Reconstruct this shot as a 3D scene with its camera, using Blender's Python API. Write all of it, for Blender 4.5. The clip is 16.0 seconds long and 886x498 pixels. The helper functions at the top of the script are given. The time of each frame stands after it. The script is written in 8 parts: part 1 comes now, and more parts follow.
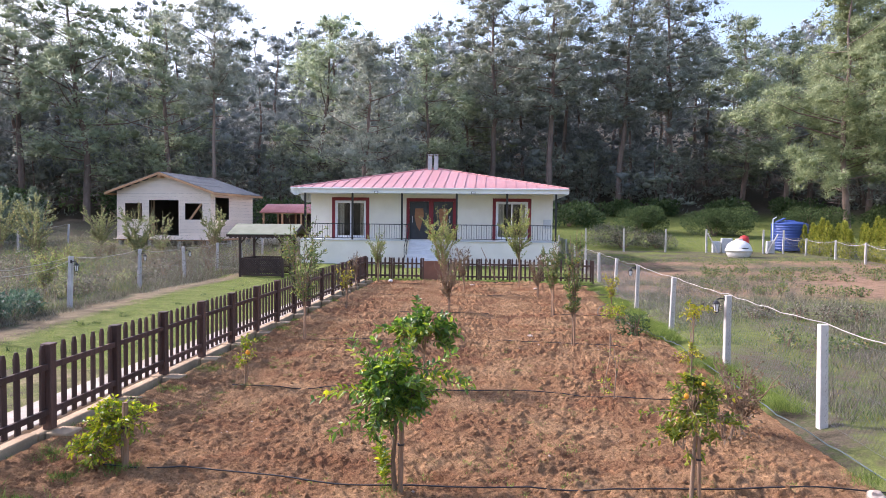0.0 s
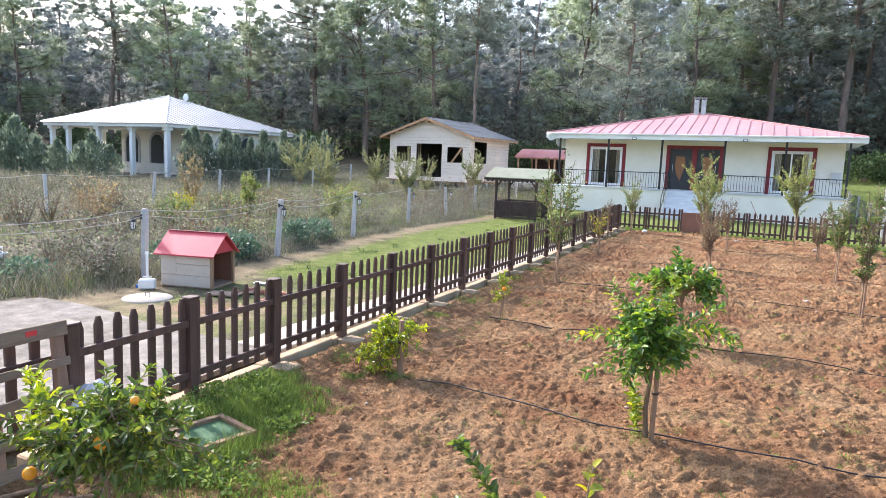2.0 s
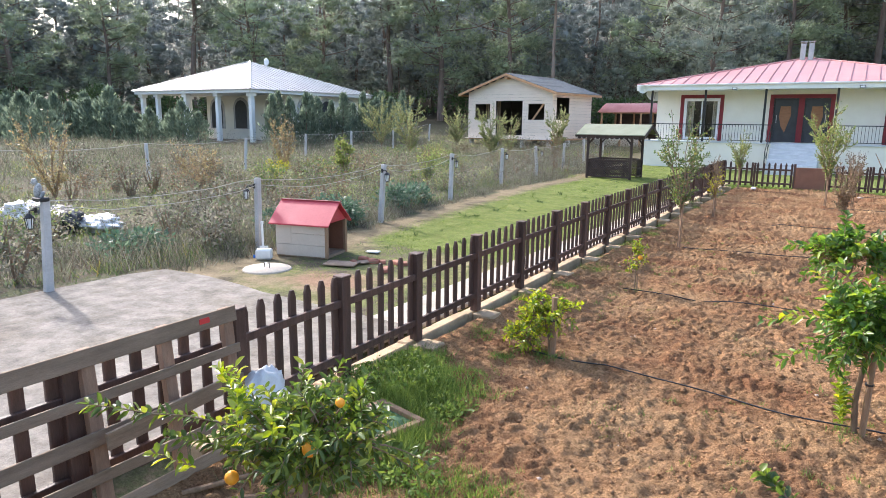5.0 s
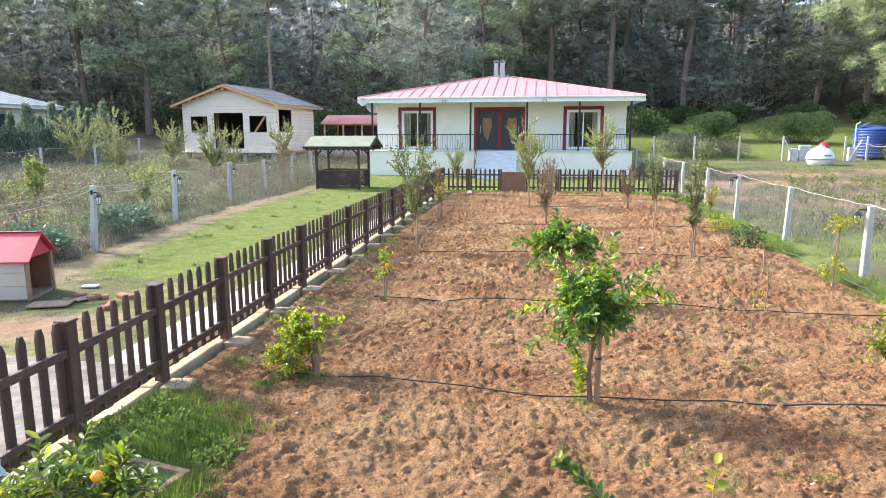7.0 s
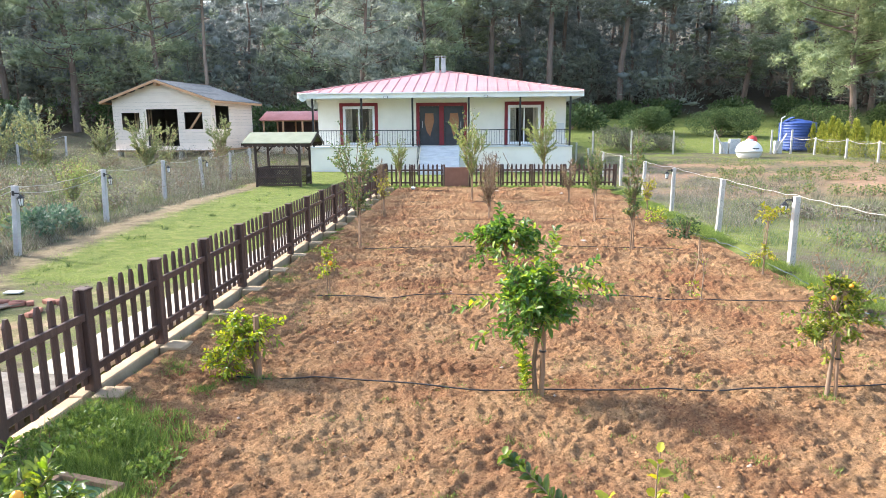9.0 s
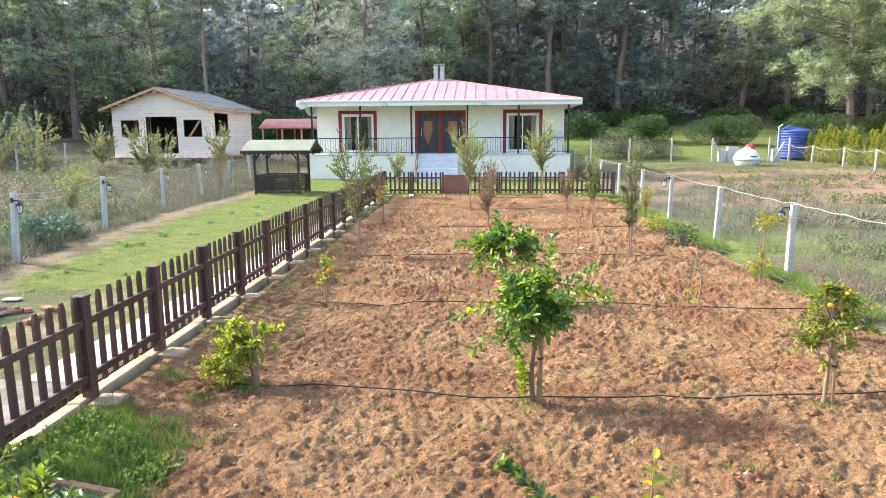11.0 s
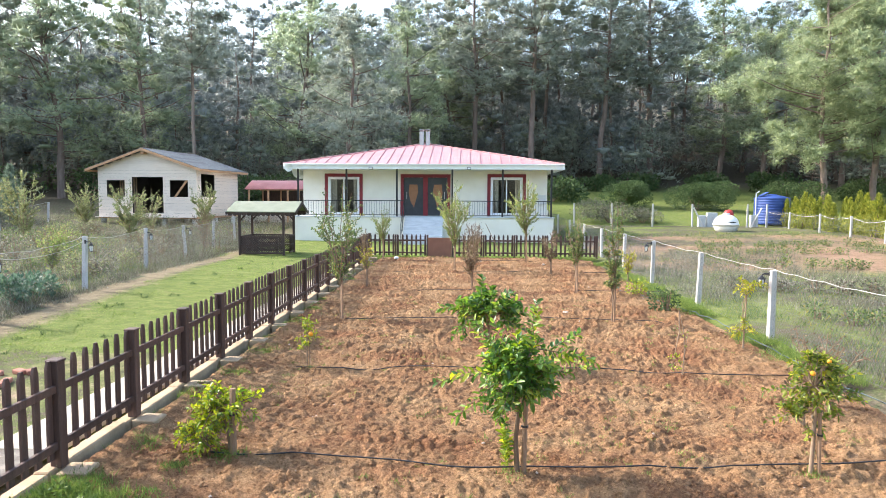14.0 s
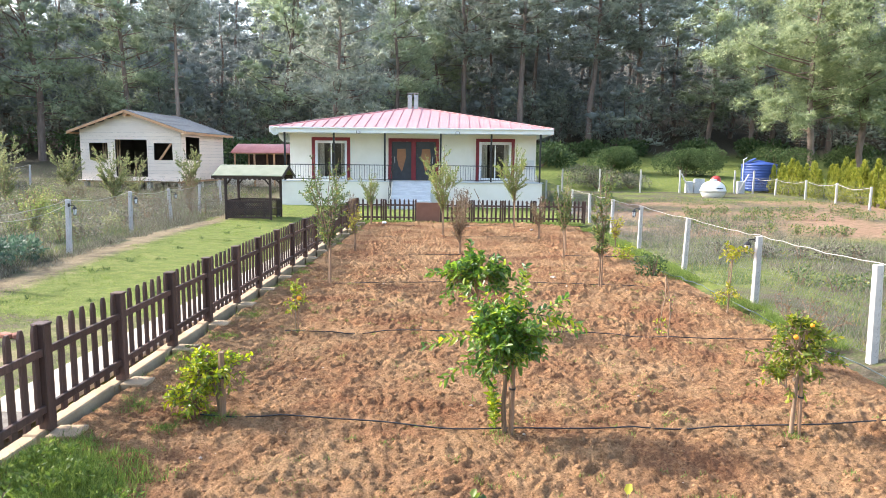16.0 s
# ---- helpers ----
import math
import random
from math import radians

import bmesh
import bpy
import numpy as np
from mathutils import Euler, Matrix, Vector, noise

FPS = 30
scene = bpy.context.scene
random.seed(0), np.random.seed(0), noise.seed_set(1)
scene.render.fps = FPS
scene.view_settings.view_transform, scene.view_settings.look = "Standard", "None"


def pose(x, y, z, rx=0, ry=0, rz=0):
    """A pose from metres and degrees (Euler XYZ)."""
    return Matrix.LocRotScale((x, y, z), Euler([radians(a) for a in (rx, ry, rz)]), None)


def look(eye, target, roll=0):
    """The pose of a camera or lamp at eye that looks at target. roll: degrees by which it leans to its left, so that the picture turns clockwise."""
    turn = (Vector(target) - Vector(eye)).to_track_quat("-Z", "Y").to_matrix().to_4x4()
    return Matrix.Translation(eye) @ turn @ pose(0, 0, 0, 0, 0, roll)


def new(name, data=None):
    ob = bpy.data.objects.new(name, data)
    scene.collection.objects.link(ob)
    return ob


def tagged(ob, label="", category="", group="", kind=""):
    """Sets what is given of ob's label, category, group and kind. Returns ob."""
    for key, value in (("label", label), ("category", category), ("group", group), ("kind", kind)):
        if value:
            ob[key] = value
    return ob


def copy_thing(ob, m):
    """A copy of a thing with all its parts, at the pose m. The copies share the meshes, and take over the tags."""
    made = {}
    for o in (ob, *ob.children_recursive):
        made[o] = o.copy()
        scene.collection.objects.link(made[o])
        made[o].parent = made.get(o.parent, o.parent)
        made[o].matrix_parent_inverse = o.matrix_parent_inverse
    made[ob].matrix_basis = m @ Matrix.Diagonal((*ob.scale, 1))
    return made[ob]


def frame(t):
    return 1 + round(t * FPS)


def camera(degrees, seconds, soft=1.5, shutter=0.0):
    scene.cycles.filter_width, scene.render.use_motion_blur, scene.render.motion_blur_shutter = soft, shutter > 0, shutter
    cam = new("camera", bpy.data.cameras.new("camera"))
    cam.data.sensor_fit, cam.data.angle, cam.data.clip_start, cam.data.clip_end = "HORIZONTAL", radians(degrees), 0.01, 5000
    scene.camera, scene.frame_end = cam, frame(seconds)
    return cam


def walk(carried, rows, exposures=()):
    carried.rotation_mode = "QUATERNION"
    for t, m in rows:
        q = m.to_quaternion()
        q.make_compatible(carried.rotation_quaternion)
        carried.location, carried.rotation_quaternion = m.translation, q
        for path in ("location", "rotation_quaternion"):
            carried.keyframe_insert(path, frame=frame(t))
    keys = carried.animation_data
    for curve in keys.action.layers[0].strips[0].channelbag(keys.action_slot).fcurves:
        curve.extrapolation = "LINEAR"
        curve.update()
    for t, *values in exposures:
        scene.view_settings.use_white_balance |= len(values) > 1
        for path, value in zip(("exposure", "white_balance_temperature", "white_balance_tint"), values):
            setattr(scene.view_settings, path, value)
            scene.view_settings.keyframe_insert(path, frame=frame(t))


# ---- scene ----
import itertools

cam = camera(68.1, 16.0, soft=0.6)
PATH = [
    (0, (0.272, -0.075, 2.22), (0.111, 1.917, 2.139), 0.6),
    (0.5, (0.283, -0.087, 2.221), (0.111, 1.904, 2.128), 0.4),
    (1, (0.283, -0.092, 2.22), (0.063, 1.893, 2.1), 0.7),
    (1.5, (0.239, -0.157, 2.192), (-0.319, 1.75, 1.965), 1.9),
    (2, (0.178, -0.18, 2.18), (-0.691, 1.602, 1.92), 2.2),
    (2.5, (0.006, -0.247, 2.187), (-0.993, 1.463, 1.908), -0.1),
    (3, (-0.176, -0.242, 2.176), (-1.291, 1.381, 1.825), 2.6),
    (5.5, (-0.844, -0.113, 2.222), (-1.82, 1.589, 1.834), -1.0),
    (6, (-0.952, -0.107, 2.219), (-1.715, 1.704, 1.849), -1.5),
    (6.5, (-1.004, -0.103, 2.218), (-1.579, 1.765, 1.792), -0.6),
    (7, (-0.978, -0.077, 2.223), (-1.269, 1.871, 1.872), -0.1),
    (7.5, (-0.977, -0.051, 2.217), (-1.161, 1.908, 1.854), -0.3),
    (8, (-0.977, -0.043, 2.216), (-1.132, 1.919, 1.858), -0.4),
    (8.5, (-0.957, -0.015, 2.214), (-1.054, 1.95, 1.854), -0.9),
    (9, (-0.969, -0.024, 2.216), (-1.093, 1.939, 1.852), -0.4),
    (11.5, (-0.95, -0.042, 2.218), (-1.067, 1.926, 1.879), -0.3),
    (12, (-0.935, -0.025, 2.215), (-1.014, 1.943, 1.865), -0.5),
    (12.5, (-0.945, -0.017, 2.216), (-0.988, 1.947, 1.841), -0.1),
    (13, (-0.957, -0.032, 2.219), (-1.05, 1.94, 1.894), -0.1),
    (13.5, (-0.956, -0.036, 2.224), (-1.038, 1.931, 1.876), 0.4),
    (14, (-0.957, -0.045, 2.246), (-1.031, 1.948, 2.091), 0.3),
    (14.5, (-0.953, -0.058, 2.238), (-1.025, 1.934, 2.073), 0.4),
    (15, (-0.964, -0.034, 2.229), (-1.043, 1.946, 1.96), 0.4),
    (15.5, (-0.965, -0.036, 2.229), (-1.023, 1.944, 1.954), 0.4),
    (16, (-0.966, -0.027, 2.235), (-1.002, 1.955, 1.975), 0.6),
]
EXPOSURES = [(0.0, 1.30, 6000, 27), (1.0, 1.47, 6000, 23), (1.8, 1.73, 6030, 17), (3.0, 1.64, 6030, 15), (5.5, 1.61, 6080, 14), (7.0, 1.87, 6130, 12),
             (9.0, 1.91, 6150, 12), (12.5, 1.91, 6220, 12), (13.5, 1.87, 6200, 12), (14.0, 1.86, 6150, 11), (14.5, 1.67, 6420, 16), (15.0, 1.73, 6240, 14), (16.0, 1.88, 6220, 13)]
walk(cam, [(t, look(eye, target, roll)) for t, eye, target, roll in PATH], EXPOSURES)

# ---------------------------------------------------------------- light
SUN_EL, SUN_AZ = 35.0, -73.0          # elevation; azimuth from +y towards +x
world = bpy.data.worlds.new("world")
scene.world = world
world.use_nodes = True
wn, wl = world.node_tree.nodes, world.node_tree.links
sky = wn.new("ShaderNodeTexSky")
sky.sky_type = "NISHITA"
sky.sun_disc = False
sky.sun_elevation = radians(SUN_EL)
sky.sun_rotation = radians(SUN_AZ)
sky.air_density, sky.dust_density, sky.ozone_density = 1.2, 3.0, 1.0
wl.new(sky.outputs[0], wn["Background"].inputs[0])
wn["Background"].inputs[1].default_value = 0.15
sun = new("sun", bpy.data.lights.new("sun", "SUN"))
sun.data.energy, sun.data.angle, sun.data.color = 2.3, radians(2.5), (1.0, 0.955, 0.89)
ce = math.cos(radians(SUN_EL))
sun_dir = Vector((math.sin(radians(SUN_AZ)) * ce, math.cos(radians(SUN_AZ)) * ce, math.sin(radians(SUN_EL))))
sun.matrix_world = look(sun_dir * 80, (0, 0, 0))


# ---------------------------------------------------------------- materials
def mat_base(name):
    m = bpy.data.materials.new(name)
    m.use_nodes = True
    return m, m.node_tree.nodes, m.node_tree.links, m.node_tree.nodes["Principled BSDF"]


def ramp_node(nodes, stops):
    r = nodes.new("ShaderNodeValToRGB")
    e = r.color_ramp.elements
    while len(e) < len(stops):
        e.new(0.5)
    for k, (pos, col) in enumerate(stops):
        e[k].position, e[k].color = pos, (*col, 1)
    return r


def noise_node(nodes, links, scale, detail=4, rough=0.6, coord="Object", stretch=None):
    tc = nodes.new("ShaderNodeTexCoord")
    n = nodes.new("ShaderNodeTexNoise")
    n.inputs["Scale"].default_value, n.inputs["Detail"].default_value, n.inputs["Roughness"].default_value = scale, detail, rough
    if stretch:
        mp = nodes.new("ShaderNodeMapping")
        mp.inputs["Scale"].default_value = stretch
        links.new(tc.outputs[coord], mp.inputs["Vector"])
        links.new(mp.outputs[0], n.inputs["Vector"])
    else:
        links.new(tc.outputs[coord], n.inputs["Vector"])
    return n


def surface(name, dark, light, scale=6.0, fine=60.0, rough=0.7, metal=0.0, bump=0.15, stretch=None, vary=0.0, spec=0.4, dist=0.01, dirt=0.0):
    """Two scales of colour variation, a fine relief and, with vary, a shade of its own for each piece."""
    m, n, l, b = mat_base(name)
    big = noise_node(n, l, scale, 5, 0.6, stretch=stretch)
    small = noise_node(n, l, fine, 3, 0.7, stretch=stretch)
    r = ramp_node(n, [(0.3, dark), (0.7, light)])
    mixv = n.new("ShaderNodeMath")
    mixv.operation = "MULTIPLY_ADD"
    mixv.inputs[1].default_value = 0.35
    l.new(small.outputs[0], mixv.inputs[0])
    sub = n.new("ShaderNodeMath")
    sub.operation = "MULTIPLY"
    sub.inputs[1].default_value = 0.65
    l.new(big.outputs[0], sub.inputs[0])
    l.new(sub.outputs[0], mixv.inputs[2])
    l.new(mixv.outputs[0], r.inputs[0])
    out = r.outputs[0]
    if vary:
        info = n.new("ShaderNodeObjectInfo")
        hs = n.new("ShaderNodeHueSaturation")
        mr = n.new("ShaderNodeMapRange")
        mr.inputs[3].default_value, mr.inputs[4].default_value = 1 - vary, 1 + vary
        l.new(info.outputs["Random"], mr.inputs[0])
        l.new(mr.outputs[0], hs.inputs["Value"])
        l.new(out, hs.inputs["Color"])
        out = hs.outputs[0]
    if dirt:
        st = noise_node(n, l, 1.3, 6, 0.7)
        rr = ramp_node(n, [(0.45, (1, 1, 1)), (0.75, (1 - dirt, 1 - dirt * 1.1, 1 - dirt * 1.3))])
        mx = n.new("ShaderNodeMix")
        mx.data_type, mx.blend_type = "RGBA", "MULTIPLY"
        mx.inputs[0].default_value = 1
        l.new(st.outputs[0], rr.inputs[0])
        l.new(out, mx.inputs[6])
        l.new(rr.outputs[0], mx.inputs[7])
        out = mx.outputs[2]
    l.new(out, b.inputs["Base Color"])
    b.inputs["Roughness"].default_value, b.inputs["Metallic"].default_value = rough, metal
    b.inputs["Specular IOR Level"].default_value = spec
    if bump:
        bp = n.new("ShaderNodeBump")
        bp.inputs["Strength"].default_value, bp.inputs["Distance"].default_value = bump, dist
        l.new(small.outputs[0], bp.inputs["Height"])
        l.new(bp.outputs[0], b.inputs["Normal"])
    return m


def leafy(name, stops, rough=0.45, through_light=0.35, spec=0.4):
    """Leaves: a shade for each leaf, and light that shines through."""
    m, n, l, b = mat_base(name)
    g = n.new("ShaderNodeNewGeometry")
    r = ramp_node(n, stops)
    l.new(g.outputs["Random Per Island"], r.inputs[0])
    tn = noise_node(n, l, 1.1, 3, 0.6)
    hs = n.new("ShaderNodeHueSaturation")
    mr = n.new("ShaderNodeMapRange")
    mr.inputs[1].default_value, mr.inputs[2].default_value = 0.3, 0.7
    mr.inputs[3].default_value, mr.inputs[4].default_value = 0.75, 1.25
    l.new(tn.outputs[0], mr.inputs[0])
    l.new(mr.outputs[0], hs.inputs["Value"])
    l.new(r.outputs[0], hs.inputs["Color"])
    l.new(hs.outputs[0], b.inputs["Base Color"])
    b.inputs["Roughness"].default_value = rough
    b.inputs["Specular IOR Level"].default_value = spec
    t = n.new("ShaderNodeBsdfTranslucent")
    bright = n.new("ShaderNodeHueSaturation")
    bright.inputs["Saturation"].default_value, bright.inputs["Value"].default_value = 1.1, 1.5
    l.new(hs.outputs[0], bright.inputs["Color"])
    l.new(bright.outputs[0], t.inputs[0])
    mx = n.new("ShaderNodeMixShader")
    mx.inputs[0].default_value = through_light
    l.new(b.outputs[0], mx.inputs[1])
    l.new(t.outputs[0], mx.inputs[2])
    l.new(mx.outputs[0], n["Material Output"].inputs[0])
    return m


def soil_mat():
    """Hoed earth: broad damp and dry patches, crumbs of several sizes."""
    m, n, l, b = mat_base("red_soil")
    big = noise_node(n, l, 0.8, 6, 0.65)
    mid = noise_node(n, l, 9.0, 6, 0.75)
    fin = noise_node(n, l, 48.0, 6, 0.85)
    tc = n.new("ShaderNodeTexCoord")
    vor = n.new("ShaderNodeTexVoronoi")
    vor.inputs["Scale"].default_value = 34.0
    warp = n.new("ShaderNodeVectorMath")
    warp.operation = "MULTIPLY_ADD"
    warp.inputs[1].default_value = (0.05, 0.05, 0.05)
    l.new(mid.outputs["Color"], warp.inputs[0])
    l.new(tc.outputs["Object"], warp.inputs[2])
    l.new(warp.outputs[0], vor.inputs["Vector"])
    base = ramp_node(n, [(0.36, (0.245, 0.120, 0.060)), (0.5, (0.315, 0.178, 0.089)), (0.62, (0.375, 0.230, 0.117))])
    l.new(big.outputs[0], base.inputs[0])
    crumb = ramp_node(n, [(0.30, (0.80, 0.78, 0.76)), (0.5, (0.98, 0.98, 0.98)), (0.72, (1.14, 1.16, 1.17))])
    l.new(mid.outputs[0], crumb.inputs[0])
    cell = n.new("ShaderNodeTexVoronoi")
    cell.inputs["Scale"].default_value = 80.0
    l.new(warp.outputs[0], cell.inputs["Vector"])
    pick = n.new("ShaderNodeSeparateColor")
    l.new(cell.outputs["Color"], pick.inputs[0])
    speck = ramp_node(n, [(0.0, (0.62, 0.60, 0.58)), (0.3, (0.90, 0.89, 0.88)), (0.8, (1.08, 1.08, 1.08)), (1.0, (1.22, 1.24, 1.25))])
    l.new(pick.outputs[0], speck.inputs[0])
    col = base.outputs[0]
    dust = noise_node(n, l, 160.0, 3, 0.8)
    grain = ramp_node(n, [(0.30, (0.80, 0.79, 0.78)), (0.5, (1.0, 1.0, 1.0)), (0.70, (1.14, 1.14, 1.14))])
    l.new(dust.outputs[0], grain.inputs[0])
    for r in (crumb, speck, grain):
        mx = n.new("ShaderNodeMix")
        mx.data_type, mx.blend_type = "RGBA", "MULTIPLY"
        mx.inputs[0].default_value = 1
        l.new(col, mx.inputs[6])
        l.new(r.outputs[0], mx.inputs[7])
        col = mx.outputs[2]
    l.new(col, b.inputs["Base Color"])
    b.inputs["Roughness"].default_value, b.inputs["Specular IOR Level"].default_value = 1.0, 0.1
    b1, b2 = n.new("ShaderNodeBump"), n.new("ShaderNodeBump")
    b1.inputs["Strength"].default_value, b1.inputs["Distance"].default_value = 0.35, 0.02
    b2.inputs["Strength"].default_value, b2.inputs["Distance"].default_value = 0.9, 0.014
    b1.invert = True
    l.new(vor.outputs["Distance"], b1.inputs["Height"])
    l.new(fin.outputs[0], b2.inputs["Height"])
    b3 = n.new("ShaderNodeBump")
    b3.inputs["Strength"].default_value, b3.inputs["Distance"].default_value = 0.9, 0.014
    b3.invert = True
    l.new(cell.outputs["Distance"], b3.inputs["Height"])
    l.new(b1.outputs[0], b3.inputs["Normal"])
    l.new(b3.outputs[0], b2.inputs["Normal"])
    l.new(b2.outputs[0], b.inputs["Normal"])
    return m


M_SOIL = soil_mat()
M_CLOD = surface("soil_clod", (0.20, 0.100, 0.050), (0.34, 0.200, 0.102), 3.0, 40.0, 0.95, bump=0.5, spec=0.15, dist=0.01)
M_STONE = surface("pale_stone", (0.32, 0.235, 0.17), (0.56, 0.46, 0.37), 5.0, 60.0, 0.85, bump=0.3)
M_FENCE = surface("dark_stained_wood", (0.045, 0.024, 0.018), (0.125, 0.070, 0.053), 3.0, 40.0, 0.6, bump=0.3, stretch=(6, 6, 0.7), vary=0.3, dist=0.004)
M_GAZ = surface("brown_painted_wood", (0.030, 0.018, 0.015), (0.075, 0.045, 0.038), 3.0, 40.0, 0.6, bump=0.3, stretch=(4, 4, 1), vary=0.25, dist=0.004)
M_PALLET = surface("weathered_pallet_wood", (0.19, 0.128, 0.086), (0.37, 0.268, 0.185), 3.0, 30.0, 0.85, bump=0.4, stretch=(8, 1, 8), vary=0.22, dist=0.005, dirt=0.3)
M_PALLETUP = surface("brown_pallet_post", (0.22, 0.125, 0.08), (0.40, 0.25, 0.165), 3.0, 30.0, 0.8, bump=0.4, stretch=(8, 8, 1), vary=0.15, dist=0.005, dirt=0.2)
M_NEWWOOD = surface("raw_pine_wood", (0.40, 0.22, 0.11), (0.56, 0.34, 0.19), 3.0, 40.0, 0.7, bump=0.2, vary=0.15, dist=0.003)
M_STAKE = surface("grey_stake_wood", (0.17, 0.10, 0.055), (0.34, 0.215, 0.13), 5.0, 50.0, 0.85, bump=0.4, stretch=(8, 8, 1), vary=0.2, dist=0.004)
M_CONC = surface("pale_concrete", (0.10, 0.086, 0.070), (0.32, 0.285, 0.24), 4.5, 26.0, 0.9, bump=0.8, dirt=0.4, dist=0.012, spec=0.2)
M_PATH = surface("bleached_path_concrete", (0.36, 0.31, 0.25), (0.55, 0.49, 0.41), 1.2, 30.0, 0.9, bump=0.4, dirt=0.3, dist=0.006, spec=0.2)
M_KERB = surface("kerb_concrete", (0.36, 0.245, 0.14), (0.52, 0.38, 0.235), 2.5, 40.0, 0.9, bump=0.5, vary=0.12, dirt=0.35, dist=0.008)
M_POST = surface("white_concrete_post", (0.41, 0.385, 0.35), (0.61, 0.58, 0.54), 4.0, 50.0, 0.8, bump=0.3, vary=0.08, dirt=0.15, dist=0.004)
M_GPOST = surface("grey_concrete_post", (0.38, 0.37, 0.36), (0.58, 0.57, 0.56), 4.0, 50.0, 0.85, bump=0.4, vary=0.12, dirt=0.2, dist=0.005)
M_WALL = surface("white_render", (0.75, 0.71, 0.62), (0.83, 0.79, 0.70), 1.5, 90.0, 0.85, bump=0.2, dirt=0.06, dist=0.003)
M_WHITE = surface("white_paint", (0.74, 0.75, 0.74), (0.84, 0.85, 0.84), 2.0, 60.0, 0.45, bump=0.05, dirt=0.05)
M_PVC = surface("white_plastic_frame", (0.76, 0.77, 0.78), (0.84, 0.85, 0.86), 2.0, 60.0, 0.3, bump=0.0)
M_REDTRIM = surface("dark_red_trim", (0.15, 0.010, 0.018), (0.23, 0.020, 0.028), 3.0, 60.0, 0.45, bump=0.05)
# Red lightened in the base colour to carry the sky's reflection.
M_ROOFRED = surface("sky_paled_red_roof", (0.45, 0.20, 0.19), (0.56, 0.285, 0.265), 0.6, 30.0, 0.42, metal=0.0, bump=0.04, spec=0.45, dirt=0.12)
M_DOGRED = surface("red_painted_board", (0.44, 0.035, 0.055), (0.56, 0.075, 0.095), 3.0, 50.0, 0.5, bump=0.15, dirt=0.2)
M_BEIGE = surface("beige_fibre_board", (0.48, 0.405, 0.325), (0.60, 0.515, 0.425), 2.0, 50.0, 0.75, bump=0.15, vary=0.05, dirt=0.15)
M_BLACK = surface("black_metal_paint", (0.012, 0.012, 0.013), (0.030, 0.030, 0.032), 6.0, 60.0, 0.4, bump=0.05)
# Near black: the dimness indoors is painted into this colour.
M_ROOMSHADE = surface("room_shade_surface", (0.05, 0.045, 0.04), (0.09, 0.08, 0.07), 2.0, 30.0, 0.9, bump=0.1)
M_DOOR = surface("anthracite_door", (0.025, 0.027, 0.032), (0.05, 0.052, 0.06), 4.0, 60.0, 0.4, bump=0.05)
M_DOORWOOD = surface("wood_grain_inlay", (0.20, 0.08, 0.035), (0.36, 0.17, 0.08), 6.0, 30.0, 0.45, bump=0.05, stretch=(1, 1, 6))
M_MARBLE = surface("grey_veined_stone", (0.42, 0.44, 0.47), (0.68, 0.70, 0.72), 2.5, 20.0, 0.4, bump=0.05, stretch=(1, 1, 4))
M_STEEL = surface("galvanised_steel", (0.34, 0.34, 0.34), (0.55, 0.55, 0.55), 6.0, 50.0, 0.42, metal=0.75, bump=0.05)
M_WIRE = surface("galvanised_wire", (0.14, 0.14, 0.135), (0.27, 0.27, 0.26), 6.0, 50.0, 0.55, metal=0.4, bump=0.0)
M_ROPE = surface("pale_rope", (0.36, 0.34, 0.30), (0.52, 0.49, 0.44), 9.0, 90.0, 0.8, bump=0.2)
M_PIPE = surface("black_drip_pipe", (0.010, 0.010, 0.011), (0.035, 0.033, 0.032), 6.0, 60.0, 0.5, bump=0.05)
M_HOSE = surface("grey_hose", (0.05, 0.075, 0.07), (0.10, 0.13, 0.125), 6.0, 60.0, 0.5, bump=0.05)
M_SHINGLE = surface("grey_shingle", (0.07, 0.078, 0.08), (0.16, 0.17, 0.175), 3.5, 40.0, 0.9, bump=0.5, vary=0.2, dist=0.01, spec=0.2)
M_SIDING = surface("cream_wood_siding", (0.73, 0.615, 0.51), (0.82, 0.715, 0.605), 2.0, 40.0, 0.7, bump=0.1, stretch=(1, 6, 6), vary=0.04, dirt=0.06)
M_GAZROOF = surface("sage_roof_felt", (0.19, 0.205, 0.14), (0.28, 0.295, 0.215), 1.5, 40.0, 0.9, bump=0.2, dirt=0.15, spec=0.2)
M_TILEROOF = surface("red_roof_sheet", (0.36, 0.13, 0.115), (0.50, 0.22, 0.20), 1.6, 30.0, 0.4, bump=0.1, dirt=0.2)
M_METALROOF = surface("pale_metal_roof", (0.38, 0.38, 0.37), (0.52, 0.52, 0.50), 1.0, 30.0, 0.4, metal=0.2, bump=0.05, dirt=0.1)
M_TANKW = surface("white_tank_plastic", (0.70, 0.68, 0.63), (0.81, 0.79, 0.74), 1.5, 30.0, 0.4, bump=0.03, dirt=0.15)
M_TANKB = surface("blue_tank_plastic", (0.025, 0.055, 0.20), (0.05, 0.095, 0.30), 1.0, 30.0, 0.45, bump=0.03, dirt=0.2)
M_TANKR = surface("red_tank_paint", (0.45, 0.03, 0.025), (0.58, 0.06, 0.045), 3.0, 30.0, 0.35, bump=0.02)
M_PUMPBOX = surface("grey_meter_box", (0.50, 0.50, 0.49), (0.64, 0.64, 0.62), 3.0, 30.0, 0.6, bump=0.05)
